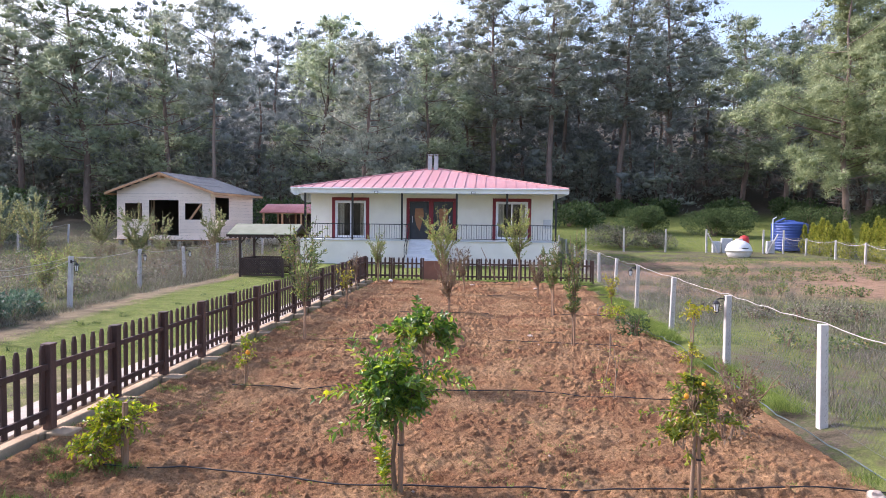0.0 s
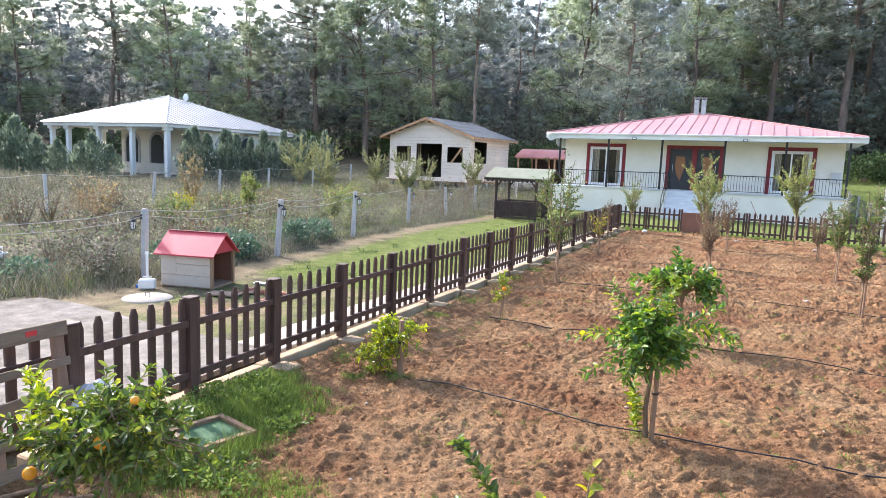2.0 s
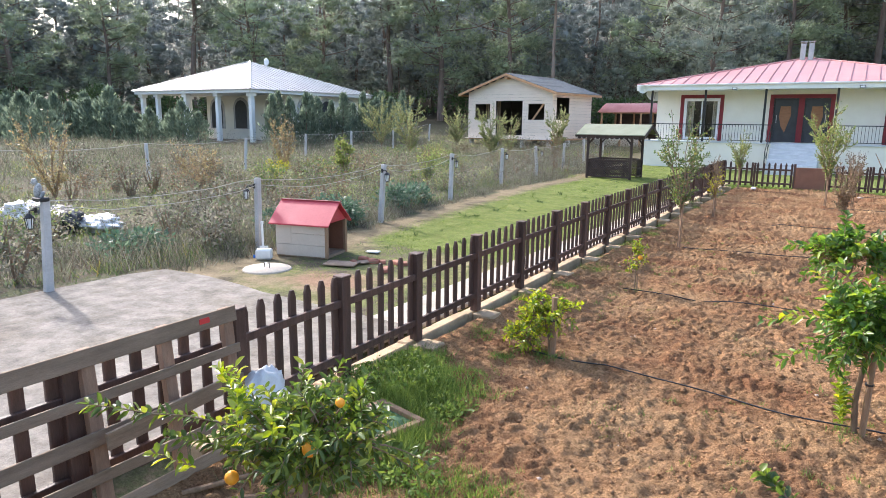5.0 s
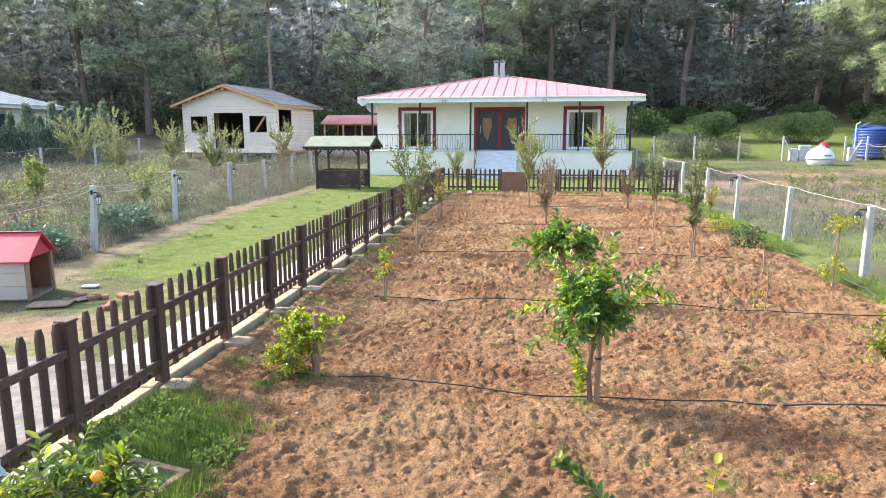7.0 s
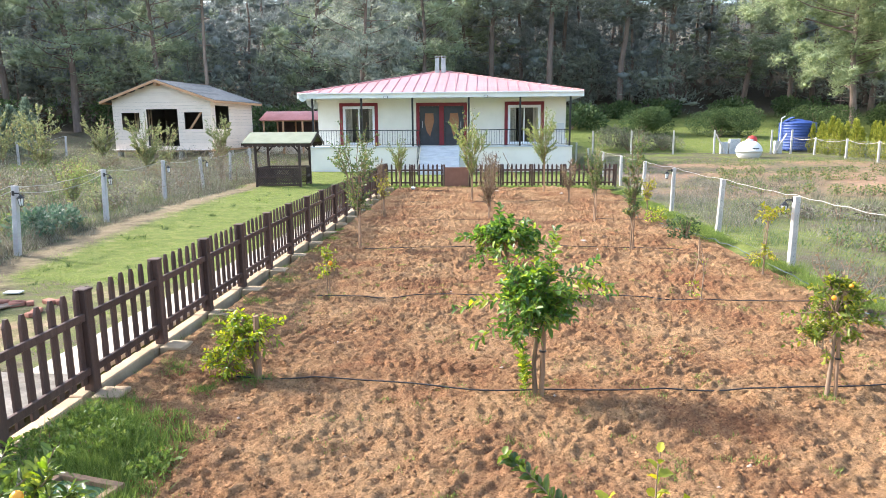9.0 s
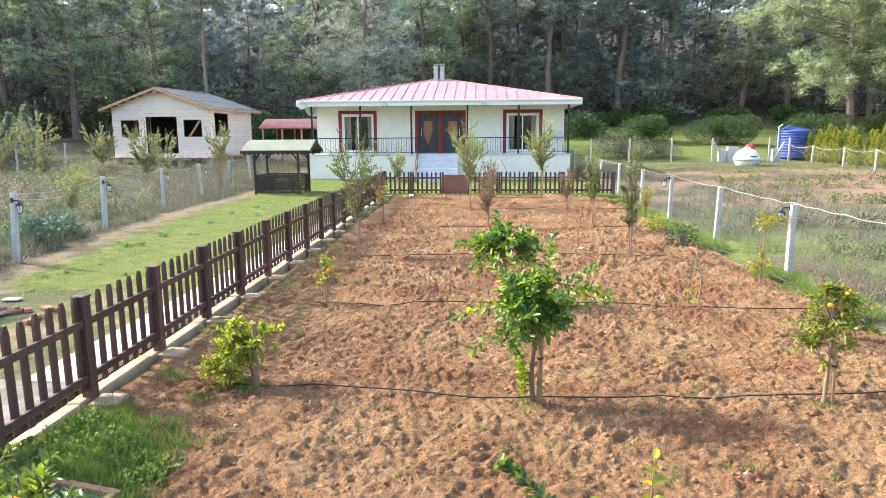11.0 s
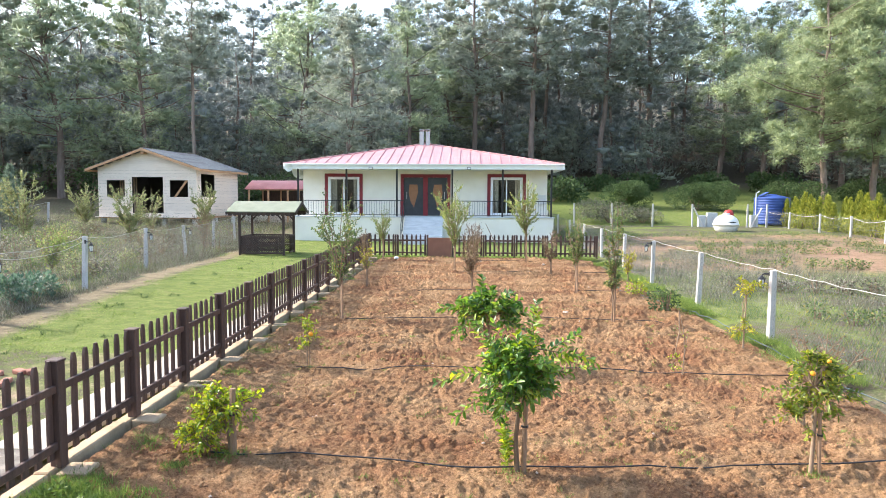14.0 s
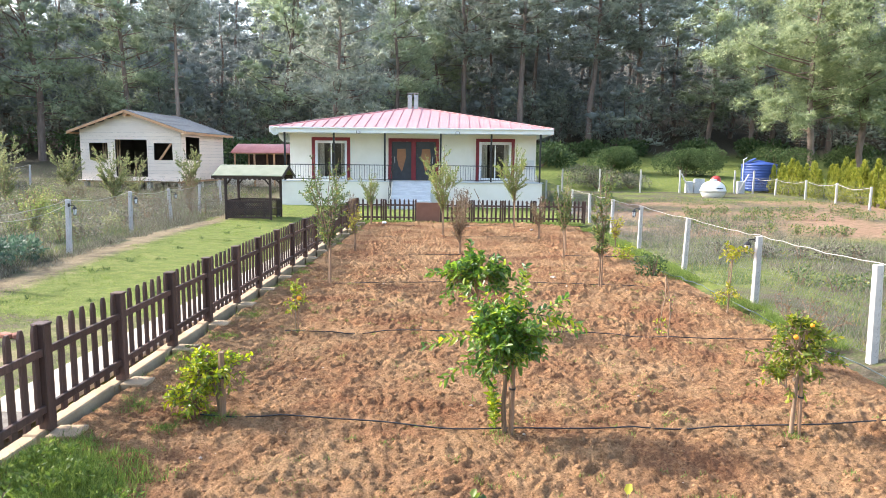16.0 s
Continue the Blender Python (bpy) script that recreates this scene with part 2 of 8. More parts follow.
M_BARK = surface("pine_bark", (0.11, 0.080, 0.064), (0.30, 0.222, 0.180), 1.6, 12.0, 0.95, bump=0.8, stretch=(3, 3, 0.6), vary=0.2, dist=0.05)
M_PALEBARK = surface("pale_pine_bark", (0.17, 0.125, 0.095), (0.36, 0.275, 0.215), 1.6, 12.0, 0.95, bump=0.6, stretch=(3, 3, 0.6), dist=0.04)
M_TWIG = surface("orchard_bark", (0.15, 0.10, 0.062), (0.31, 0.215, 0.14), 6.0, 60.0, 0.9, bump=0.4, stretch=(3, 3, 0.8), vary=0.2, dist=0.003)
M_ORANGE = surface("orange_peel", (0.78, 0.27, 0.015), (0.86, 0.38, 0.03), 8.0, 300.0, 0.4, bump=0.15, dist=0.002)
M_BLACKBAG = surface("black_sheeting", (0.015, 0.015, 0.016), (0.045, 0.045, 0.047), 4.0, 30.0, 0.4, bump=0.3)
M_BAG = surface("white_woven_sack", (0.54, 0.53, 0.51), (0.76, 0.75, 0.72), 6.0, 80.0, 0.5, bump=0.5, dist=0.01)
M_BROWNPANEL = surface("brown_board", (0.17, 0.075, 0.045), (0.26, 0.125, 0.075), 2.0, 40.0, 0.6, bump=0.1, dirt=0.2)
M_NET = surface("green_shade_net", (0.045, 0.10, 0.045), (0.10, 0.18, 0.08), 9.0, 120.0, 0.9, bump=0.5)
M_BLUECAP = surface("blue_cap", (0.02, 0.11, 0.42), (0.03, 0.16, 0.50), 6.0, 60.0, 0.4, bump=0.0)
M_REDPAINT = surface("red_paint_mark", (0.55, 0.03, 0.03), (0.66, 0.06, 0.05), 9.0, 60.0, 0.6, bump=0.0)
M_BRICK = surface("broken_red_brick", (0.28, 0.11, 0.07), (0.42, 0.19, 0.13), 6.0, 60.0, 0.9, bump=0.3, vary=0.2)

L_CITRUS = leafy("citrus_leaves", [(0.0, (0.05, 0.11, 0.024)), (0.55, (0.125, 0.22, 0.034)), (0.88, (0.22, 0.32, 0.05)), (1.0, (0.36, 0.40, 0.06))], 0.38, 0.42, 0.5)
L_OLIVE = leafy("orange_tree_leaves", [(0.0, (0.055, 0.090, 0.020)), (0.5, (0.11, 0.160, 0.030)), (0.85, (0.19, 0.24, 0.045)), (1.0, (0.36, 0.36, 0.055))], 0.38, 0.4, 0.5)
L_MID = leafy("yellowing_citrus_leaves", [(0.0, (0.075, 0.115, 0.02)), (0.5, (0.16, 0.205, 0.03)), (0.85, (0.29, 0.31, 0.042)), (1.0, (0.47, 0.42, 0.05))], 0.35, 0.4, 0.5)
L_LIGHT = leafy("young_citrus_leaves", [(0.0, (0.11, 0.18, 0.02)), (0.5, (0.28, 0.34, 0.03)), (0.85, (0.45, 0.46, 0.05)), (1.0, (0.60, 0.52, 0.06))], 0.35, 0.4, 0.5)
L_ORCH = leafy("orchard_leaves", [(0.0, (0.06, 0.10, 0.035)), (0.6, (0.14, 0.19, 0.06)), (0.9, (0.24, 0.26, 0.08)), (1.0, (0.34, 0.25, 0.07))], 0.5, 0.35)
L_WILLOW = leafy("pale_green_leaves", [(0.0, (0.12, 0.16, 0.05)), (0.5, (0.22, 0.27, 0.085)), (0.85, (0.34, 0.36, 0.12)), (1.0, (0.36, 0.28, 0.12))], 0.5, 0.4)
L_PALE = leafy("pale_olive_leaves", [(0.0, (0.14, 0.16, 0.075)), (0.5, (0.22, 0.245, 0.11)), (0.85, (0.32, 0.33, 0.16)), (1.0, (0.38, 0.31, 0.15))], 0.55, 0.35, 0.3)
L_BROWN = leafy("browning_leaves", [(0.0, (0.10, 0.075, 0.045)), (0.5, (0.19, 0.13, 0.08)), (0.85, (0.24, 0.15, 0.09)), (1.0, (0.16, 0.17, 0.06))], 0.6, 0.3)
L_YELLOW = leafy("yellow_leaves", [(0.0, (0.18, 0.22, 0.03)), (0.6, (0.36, 0.35, 0.035)), (1.0, (0.48, 0.38, 0.05))], 0.45, 0.4)
L_AUTUMN = leafy("autumn_leaves", [(0.0, (0.19, 0.15, 0.08)), (0.6, (0.29, 0.215, 0.115)), (1.0, (0.27, 0.255, 0.13))], 0.5, 0.4)


def pine_mat(name, stops):
    """Needle masses: mottled light and dark shoots, a rough nap and some light shining through."""
    m, n, l, b = mat_base(name)
    g = n.new("ShaderNodeNewGeometry")
    fine = noise_node(n, l, 2.6, 7, 0.72)
    mixv = n.new("ShaderNodeMath")
    mixv.operation = "MULTIPLY_ADD"
    mixv.inputs[1].default_value = 0.22
    l.new(g.outputs["Random Per Island"], mixv.inputs[0])
    l.new(fine.outputs[0], mixv.inputs[2])
    ramp = ramp_node(n, stops)
    l.new(mixv.outputs[0], ramp.inputs[0])
    info = n.new("ShaderNodeObjectInfo")
    mr = n.new("ShaderNodeMapRange")
    mr.inputs[3].default_value, mr.inputs[4].default_value = 0.84, 1.16
    l.new(info.outputs["Random"], mr.inputs[0])
    r = n.new("ShaderNodeHueSaturation")
    l.new(mr.outputs[0], r.inputs["Value"])
    l.new(ramp.outputs[0], r.inputs["Color"])
    l.new(r.outputs[0], b.inputs["Base Color"])
    b.inputs["Roughness"].default_value, b.inputs["Specular IOR Level"].default_value = 0.6, 0.3
    nap = noise_node(n, l, 7.0, 4, 0.75)
    bp = n.new("ShaderNodeBump")
    bp.inputs["Strength"].default_value, bp.inputs["Distance"].default_value = 0.35, 0.06
    l.new(nap.outputs[0], bp.inputs["Height"])
    l.new(bp.outputs[0], b.inputs["Normal"])
    t = n.new("ShaderNodeBsdfTranslucent")
    l.new(r.outputs[0], t.inputs[0])
    mx = n.new("ShaderNodeMixShader")
    mx.inputs[0].default_value = 0.5
    l.new(b.outputs[0], mx.inputs[1])
    l.new(t.outputs[0], mx.inputs[2])
    l.new(mx.outputs[0], n["Material Output"].inputs[0])
    return m


# Needles far paler than real pine: the wood's haze is put into the colour.
L_PINE = pine_mat("haze_paled_needles", [(0.40, (0.215, 0.24, 0.19)), (0.60, (0.355, 0.385, 0.305)), (0.80, (0.47, 0.50, 0.39))])
L_PINE3 = pine_mat("green_pine_needles", [(0.40, (0.215, 0.26, 0.165)), (0.60, (0.365, 0.42, 0.265)), (0.80, (0.49, 0.54, 0.35))])
# Bluer than the edge pines: distance haze mixed into the needle colour.
L_HAZEPINE = pine_mat("haze_tinted_needles", [(0.40, (0.215, 0.245, 0.225)), (0.60, (0.36, 0.395, 0.37)), (0.80, (0.48, 0.52, 0.48))])
L_PINE2 = pine_mat("light_pine_needles", [(0.40, (0.19, 0.23, 0.12)), (0.60, (0.31, 0.36, 0.19)), (0.80, (0.44, 0.47, 0.27))])
L_THUJA = leafy("cypress_scales", [(0.0, (0.11, 0.14, 0.10)), (0.7, (0.175, 0.215, 0.15)), (1.0, (0.25, 0.285, 0.195))], 0.6, 0.35, 0.3)
L_GOLD = leafy("golden_cypress_scales", [(0.0, (0.13, 0.165, 0.03)), (0.5, (0.26, 0.285, 0.045)), (1.0, (0.41, 0.39, 0.08))], 0.6, 0.3, 0.3)
L_BUSH = leafy("evergreen_bush_leaves", [(0.0, (0.045, 0.075, 0.03)), (0.7, (0.09, 0.13, 0.05)), (1.0, (0.15, 0.185, 0.08))], 0.7, 0.25, 0.15)
L_BLUEGREEN = leafy("bluish_weed_leaves", [(0.0, (0.05, 0.10, 0.06)), (0.7, (0.10, 0.165, 0.10)), (1.0, (0.18, 0.24, 0.15))], 0.5, 0.3)
L_GRASS = leafy("fresh_grass", [(0.0, (0.09, 0.14, 0.03)), (0.6, (0.17, 0.235, 0.05)), (1.0, (0.28, 0.32, 0.09))], 0.55, 0.35)
L_DRY = leafy("dry_grass", [(0.0, (0.070, 0.062, 0.045)), (0.35, (0.15, 0.135, 0.10)), (0.62, (0.26, 0.24, 0.185)), (0.78, (0.35, 0.32, 0.25)), (0.82, (0.12, 0.15, 0.08)), (1.0, (0.20, 0.23, 0.13))], 0.8, 0.3, 0.2)


def glass_mat():
    m, n, l, b = mat_base("window_glass")
    b.inputs["Base Color"].default_value = (0.9, 0.95, 0.95, 1)
    b.inputs["Roughness"].default_value = 0.03
    b.inputs["Transmission Weight"].default_value = 1.0
    b.inputs["IOR"].default_value = 1.45
    return m


M_GLASS = glass_mat()


def ground_mat():
    """Cover by the ground's own map: lawn, bare sandy soil, red soil, else dry weeds."""
    m, n, l, b = mat_base("ground_cover")
    at = n.new("ShaderNodeVertexColor")
    at.layer_name = "cover"
    sep = n.new("ShaderNodeSeparateColor")
    l.new(at.outputs[0], sep.inputs[0])
    big = noise_node(n, l, 0.55, 6, 0.65)
    mid = noise_node(n, l, 3.2, 6, 0.7)
    fin = noise_node(n, l, 38.0, 4, 0.75)

    def tone(stops, src):
        r = ramp_node(n, stops)
        l.new(src.outputs[0], r.inputs[0])
        return r

    dry = tone([(0.30, (0.055, 0.048, 0.028)), (0.46, (0.145, 0.115, 0.078)), (0.55, (0.085, 0.095, 0.042)), (0.70, (0.21, 0.17, 0.12))], mid)
    lawn = tone([(0.30, (0.095, 0.125, 0.028)), (0.5, (0.145, 0.175, 0.040)), (0.68, (0.215, 0.22, 0.070))], mid)
    sand = tone([(0.3, (0.165, 0.125, 0.072)), (0.55, (0.25, 0.195, 0.115)), (0.7, (0.31, 0.24, 0.155))], mid)
    red = tone([(0.3, (0.20, 0.12, 0.07)), (0.7, (0.34, 0.22, 0.145))], mid)

    def mask(sock, lo=0.35, hi=0.65):
        add = n.new("ShaderNodeMath")
        add.operation = "ADD"
        off = n.new("ShaderNodeMath")
        off.operation = "MULTIPLY_ADD"
        off.inputs[1].default_value, off.inputs[2].default_value = 1.0, -0.5
        l.new(mid.outputs[0], off.inputs[0])
        l.new(sock, add.inputs[0])
        l.new(off.outputs[0], add.inputs[1])
        mr = n.new("ShaderNodeMapRange")
        mr.inputs[1].default_value, mr.inputs[2].default_value = lo, hi
        l.new(add.outputs[0], mr.inputs[0])
        return mr.outputs[0]

    col = dry.outputs[0]
    for k, tn in ((0, lawn), (1, sand), (2, red)):
        mx = n.new("ShaderNodeMix")
        mx.data_type = "RGBA"
        l.new(mask(sep.outputs[k]), mx.inputs[0])
        l.new(col, mx.inputs[6])
        l.new(tn.outputs[0], mx.inputs[7])
        col = mx.outputs[2]
    lit = tone([(0.3, (0.045, 0.036, 0.025)), (0.7, (0.10, 0.082, 0.055))], mid)
    mx = n.new("ShaderNodeMix")
    mx.data_type = "RGBA"
    l.new(at.outputs["Alpha"], mx.inputs[0])
    l.new(lit.outputs[0], mx.inputs[6])
    l.new(col, mx.inputs[7])
    col = mx.outputs[2]
    fr = ramp_node(n, [(0.3, (0.62, 0.62, 0.60)), (0.7, (1.25, 1.25, 1.22))])
    l.new(fin.outputs[0], fr.inputs[0])
    mul = n.new("ShaderNodeMix")
    mul.data_type, mul.blend_type = "RGBA", "MULTIPLY"
    mul.inputs[0].default_value = 1
    l.new(col, mul.inputs[6])
    l.new(fr.outputs[0], mul.inputs[7])
    l.new(mul.outputs[2], b.inputs["Base Color"])
    b.inputs["Roughness"].default_value = 0.95
    b.inputs["Specular IOR Level"].default_value = 0.15
    bp = n.new("ShaderNodeBump")
    bp.inputs["Strength"].default_value, bp.inputs["Distance"].default_value = 0.7, 0.03
    l.new(fin.outputs[0], bp.inputs["Height"])
    l.new(bp.outputs[0], b.inputs["Normal"])
    return m


M_GROUND = ground_mat()


# ---------------------------------------------------------------- building helpers
rng = np.random.default_rng(7)


def thing(name, x, y, z, label, category, group="", kind="", turn=0.0):
    ob = new(name)
    ob.empty_display_size = 0.2
    ob.matrix_world = pose(x, y, z, 0, 0, turn)
    return tagged(ob, label, category, group, kind)


def finish(me, material, smooth=False):
    me.materials.append(material)
    if smooth:
        me.polygons.foreach_set("use_smooth", [True] * len(me.polygons))
    me.update()
    return me


def part(name, bm, material, parent=None, label="", smooth=False):
    me = bpy.data.meshes.new(name)
    bm.to_mesh(me)
    bm.free()
    ob = new(name, finish(me, material, smooth))
    ob.parent = parent
    return tagged(ob, label)


def piece(name, me, parent, m):
    """One more object on shared mesh data."""
    ob = new(name, me)
    ob.parent = parent
    ob.matrix_basis = m
    return ob


def mesh_of(name, bm, material, smooth=False):
    me = bpy.data.meshes.new(name)
    bm.to_mesh(me)
    bm.free()
    return finish(me, material, smooth)


def array_mesh(name, verts, faces, material, smooth=False):
    """A mesh from arrays: verts n x 3, faces m x 3 or m x 4."""
    verts, faces = np.asarray(verts, dtype=np.float32), np.asarray(faces, dtype=np.int32)
    me = bpy.data.meshes.new(name)
    k = faces.shape[1]
    me.vertices.add(len(verts))
    me.vertices.foreach_set("co", verts.ravel())
    me.loops.add(faces.size)
    me.loops.foreach_set("vertex_index", faces.ravel())
    me.polygons.add(len(faces))
    me.polygons.foreach_set("loop_start", np.arange(0, faces.size, k, dtype=np.int32))
    me.polygons.foreach_set("loop_total", np.full(len(faces), k, dtype=np.int32))
    me.update(calc_edges=True)
    return finish(me, material, smooth)


def array_part(name, verts, faces, material, parent=None, label="", smooth=False):
    ob = new(name, array_mesh(name, verts, faces, material, smooth))
    ob.parent = parent
    return tagged(ob, label)


def bx(bm, cx, cy, cz, sx, sy, sz, m=None, bevel=0.0):
    """A box by its centre and size."""
    mm = Matrix.Translation((cx, cy, cz)) @ (m or Matrix()) @ Matrix.Diagonal((sx, sy, sz, 1))
    r = bmesh.ops.create_cube(bm, size=1.0, matrix=mm)
    if bevel:
        es = list({e for v in r["verts"] for e in v.link_edges})
        bmesh.ops.bevel(bm, geom=es, offset=bevel, segments=1, affect="EDGES")


def box_bm(cx, cy, cz, sx, sy, sz, m=None, bevel=0.0):
    bm = bmesh.new()
    bx(bm, cx, cy, cz, sx, sy, sz, m, bevel)
    return bm


def span(bm, x0, x1, y0, y1, z0, z1, bevel=0.0):
    bx(bm, (x0 + x1) / 2, (y0 + y1) / 2, (z0 + z1) / 2, abs(x1 - x0), abs(y1 - y0), abs(z1 - z0), None, bevel)


def span_bm(x0, x1, y0, y1, z0, z1, bevel=0.0):
    bm = bmesh.new()
    span(bm, x0, x1, y0, y1, z0, z1, bevel)
    return bm


def rod(bm, p0, p1, r0, r1=None, n=8):
    p0, p1 = Vector(p0), Vector(p1)
    d = p1 - p0
    q = d.to_track_quat("Z", "Y").to_matrix().to_4x4()
    bmesh.ops.create_cone(bm, cap_ends=True, segments=n, radius1=r0, radius2=r0 if r1 is None else r1, depth=d.length,
                          matrix=Matrix.Translation((p0 + p1) / 2) @ q)


def rod_bm(p0, p1, r0, r1=None, n=8):
    bm = bmesh.new()
    rod(bm, p0, p1, r0, r1, n)
    return bm


def tube(points, radii, n=6):
    """Arrays of a tube along points, with a radius at each."""
    pts = np.asarray(points, dtype=float)
    radii = np.broadcast_to(np.asarray(radii, dtype=float), (len(pts),))
    t = np.gradient(pts, axis=0)
    t /= np.linalg.norm(t, axis=1)[:, None] + 1e-9
    up = np.where(np.abs(t[:, 2:3]) > 0.9, np.array([[1.0, 0, 0]]), np.array([[0, 0, 1.0]]))
    a = np.cross(t, up)
    a /= np.linalg.norm(a, axis=1)[:, None] + 1e-9
    b = np.cross(t, a)
    ang = np.linspace(0, 2 * np.pi, n, endpoint=False)
    v = pts[:, None] + radii[:, None, None] * (np.cos(ang)[None, :, None] * a[:, None] + np.sin(ang)[None, :, None] * b[:, None])
    i = np.arange(len(pts) - 1)[:, None] * n
    k = np.arange(n)[None]
    k2 = (k + 1) % n
    f = np.stack([i + k, i + k2, i + n + k2, i + n + k], -1).reshape(-1, 4)
    return v.reshape(-1, 3), f


def join(parts):
    vs, fs, o = [], [], 0
    for v, f in parts:
        vs.append(v)
        fs.append(f + o)
        o += len(v)
    return np.concatenate(vs), np.concatenate(fs)


def unit(v):
    return v / (np.linalg.norm(v, axis=-1, keepdims=True) + 1e-9)


def leaves(pos, d, length, width, r, fold=0.25, droop=0.15):
    """Folded leaves: six corners, four faces each, at pos along d."""
    n = len(pos)
    d = unit(d)
    s = unit(np.cross(d, unit(r.normal(size=(n, 3)) * 0.6 + np.array([0, 0, 1.0]))))
    u = np.cross(s, d)
    L = (length * r.uniform(0.65, 1.25, n))[:, None]
    W = (width * r.uniform(0.75, 1.2, n))[:, None]
    dz = np.array([[0, 0, -1.0]]) * droop * L
    v = np.stack([pos, pos + d * L * 0.35 + s * W * 0.5 + u * W * fold, pos + d * L * 0.75 + s * W * 0.36 + u * W * fold + dz * 0.4,
                  pos + d * L + dz, pos + d * L * 0.75 - s * W * 0.36 + u * W * fold + dz * 0.4, pos + d * L * 0.35 - s * W * 0.5 + u * W * fold,
                  pos + d * L * 0.55 + dz * 0.15], 1).reshape(-1, 3)
    k = np.arange(n)[:, None, None] * 7
    f = k + np.array([[0, 1, 2, 6], [6, 2, 3, 3], [6, 3, 4, 4], [0, 6, 4, 5]])[None]
    quads = f[:, (0, 3)].reshape(-1, 4)
    tris = np.concatenate([k[:, 0] + np.array([[6, 2, 3]]), k[:, 0] + np.array([[6, 3, 4]])])
    t1 = np.concatenate([quads[:, (0, 1, 2)], quads[:, (0, 2, 3)], tris])
    return v, t1


def blades(pos, d, length, width, r):
    """Thin three-cornered blades or needle tufts."""
    n = len(pos)
    d = unit(d)
    s = unit(np.cross(d, unit(r.normal(size=(n, 3)))))
    L = (np.broadcast_to(length, (n,)) * r.uniform(0.6, 1.3, n))[:, None]
    W = (np.broadcast_to(width, (n,)) * r.uniform(0.7, 1.3, n))[:, None]
    v = np.stack([pos - s * W * 0.5, pos + s * W * 0.5, pos + d * L], 1).reshape(-1, 3)
    return v, np.arange(3 * n).reshape(-1, 3)


def diamonds(pos, d, length, width, r):
    n = len(pos)
    d = unit(d)
    s = unit(np.cross(d, unit(r.normal(size=(n, 3)))))
    L = (np.broadcast_to(length, (n,)) * r.uniform(0.6, 1.3, n))[:, None]
    W = (np.broadcast_to(width, (n,)) * r.uniform(0.7, 1.3, n))[:, None]
    v = np.stack([pos, pos + d * L * 0.45 + s * W * 0.5, pos + d * L, pos + d * L * 0.45 - s * W * 0.5], 1).reshape(-1, 3)
    return v, np.arange(4 * n).reshape(-1, 4)


def vnoise(x, y, seed):
    """Smooth value noise on arrays."""
    r = np.random.default_rng(seed)
    tab = r.random((256, 256))
    xi, yi = np.floor(x).astype(int), np.floor(y).astype(int)
    fx, fy = x - xi, y - yi
    fx, fy = fx * fx * (3 - 2 * fx), fy * fy * (3 - 2 * fy)
    g = lambda a, b: tab[a % 256, b % 256]
    return (g(xi, yi) * (1 - fx) + g(xi + 1, yi) * fx) * (1 - fy) + (g(xi, yi + 1) * (1 - fx) + g(xi + 1, yi + 1) * fx) * fy


def sstep(a, b, x):
    t = np.clip((np.asarray(x, dtype=float) - a) / (b - a), 0, 1)
    return t * t * (3 - 2 * t)


# ---------------------------------------------------------------- ground
def height(x, y):
    """The lie of the land: level at the garden, rising to the sides and up the wooded hill."""
    x, y = np.asarray(x, dtype=float), np.asarray(y, dtype=float)
    h = 0.33 * sstep(30, 46, y) + 0.11 * np.clip(y - 47, 0, 60) + 0.24 * np.clip(y - 85, 0, 160)
    h = h + 0.13 * sstep(6, 15, y) * sstep(-6.5, -9.5, x) * (1 - 0.9 * sstep(17, 25, y) * sstep(-13, -11, x))
    h = h + 0.5 * sstep(-18, -32, x) + 0.22 * sstep(7, 18, x) * sstep(14, 32, y) * (1 - sstep(34, 46, y))
    h = h + 0.05 * np.clip(-x - 48, 0, 200) * sstep(5, 40, y)
    return h


BED = (-4.12, 3.55, -1.2, 24.2)      # x0, x1, y0, y1 of the dug bed
KERB_Z = 0.16


def lp_x(y):
    """The line of the grey post fence beside the lawn."""
    return -9.12 - 0.0 * y - 0.095 * np.clip(y - 8.5, 0, 60)


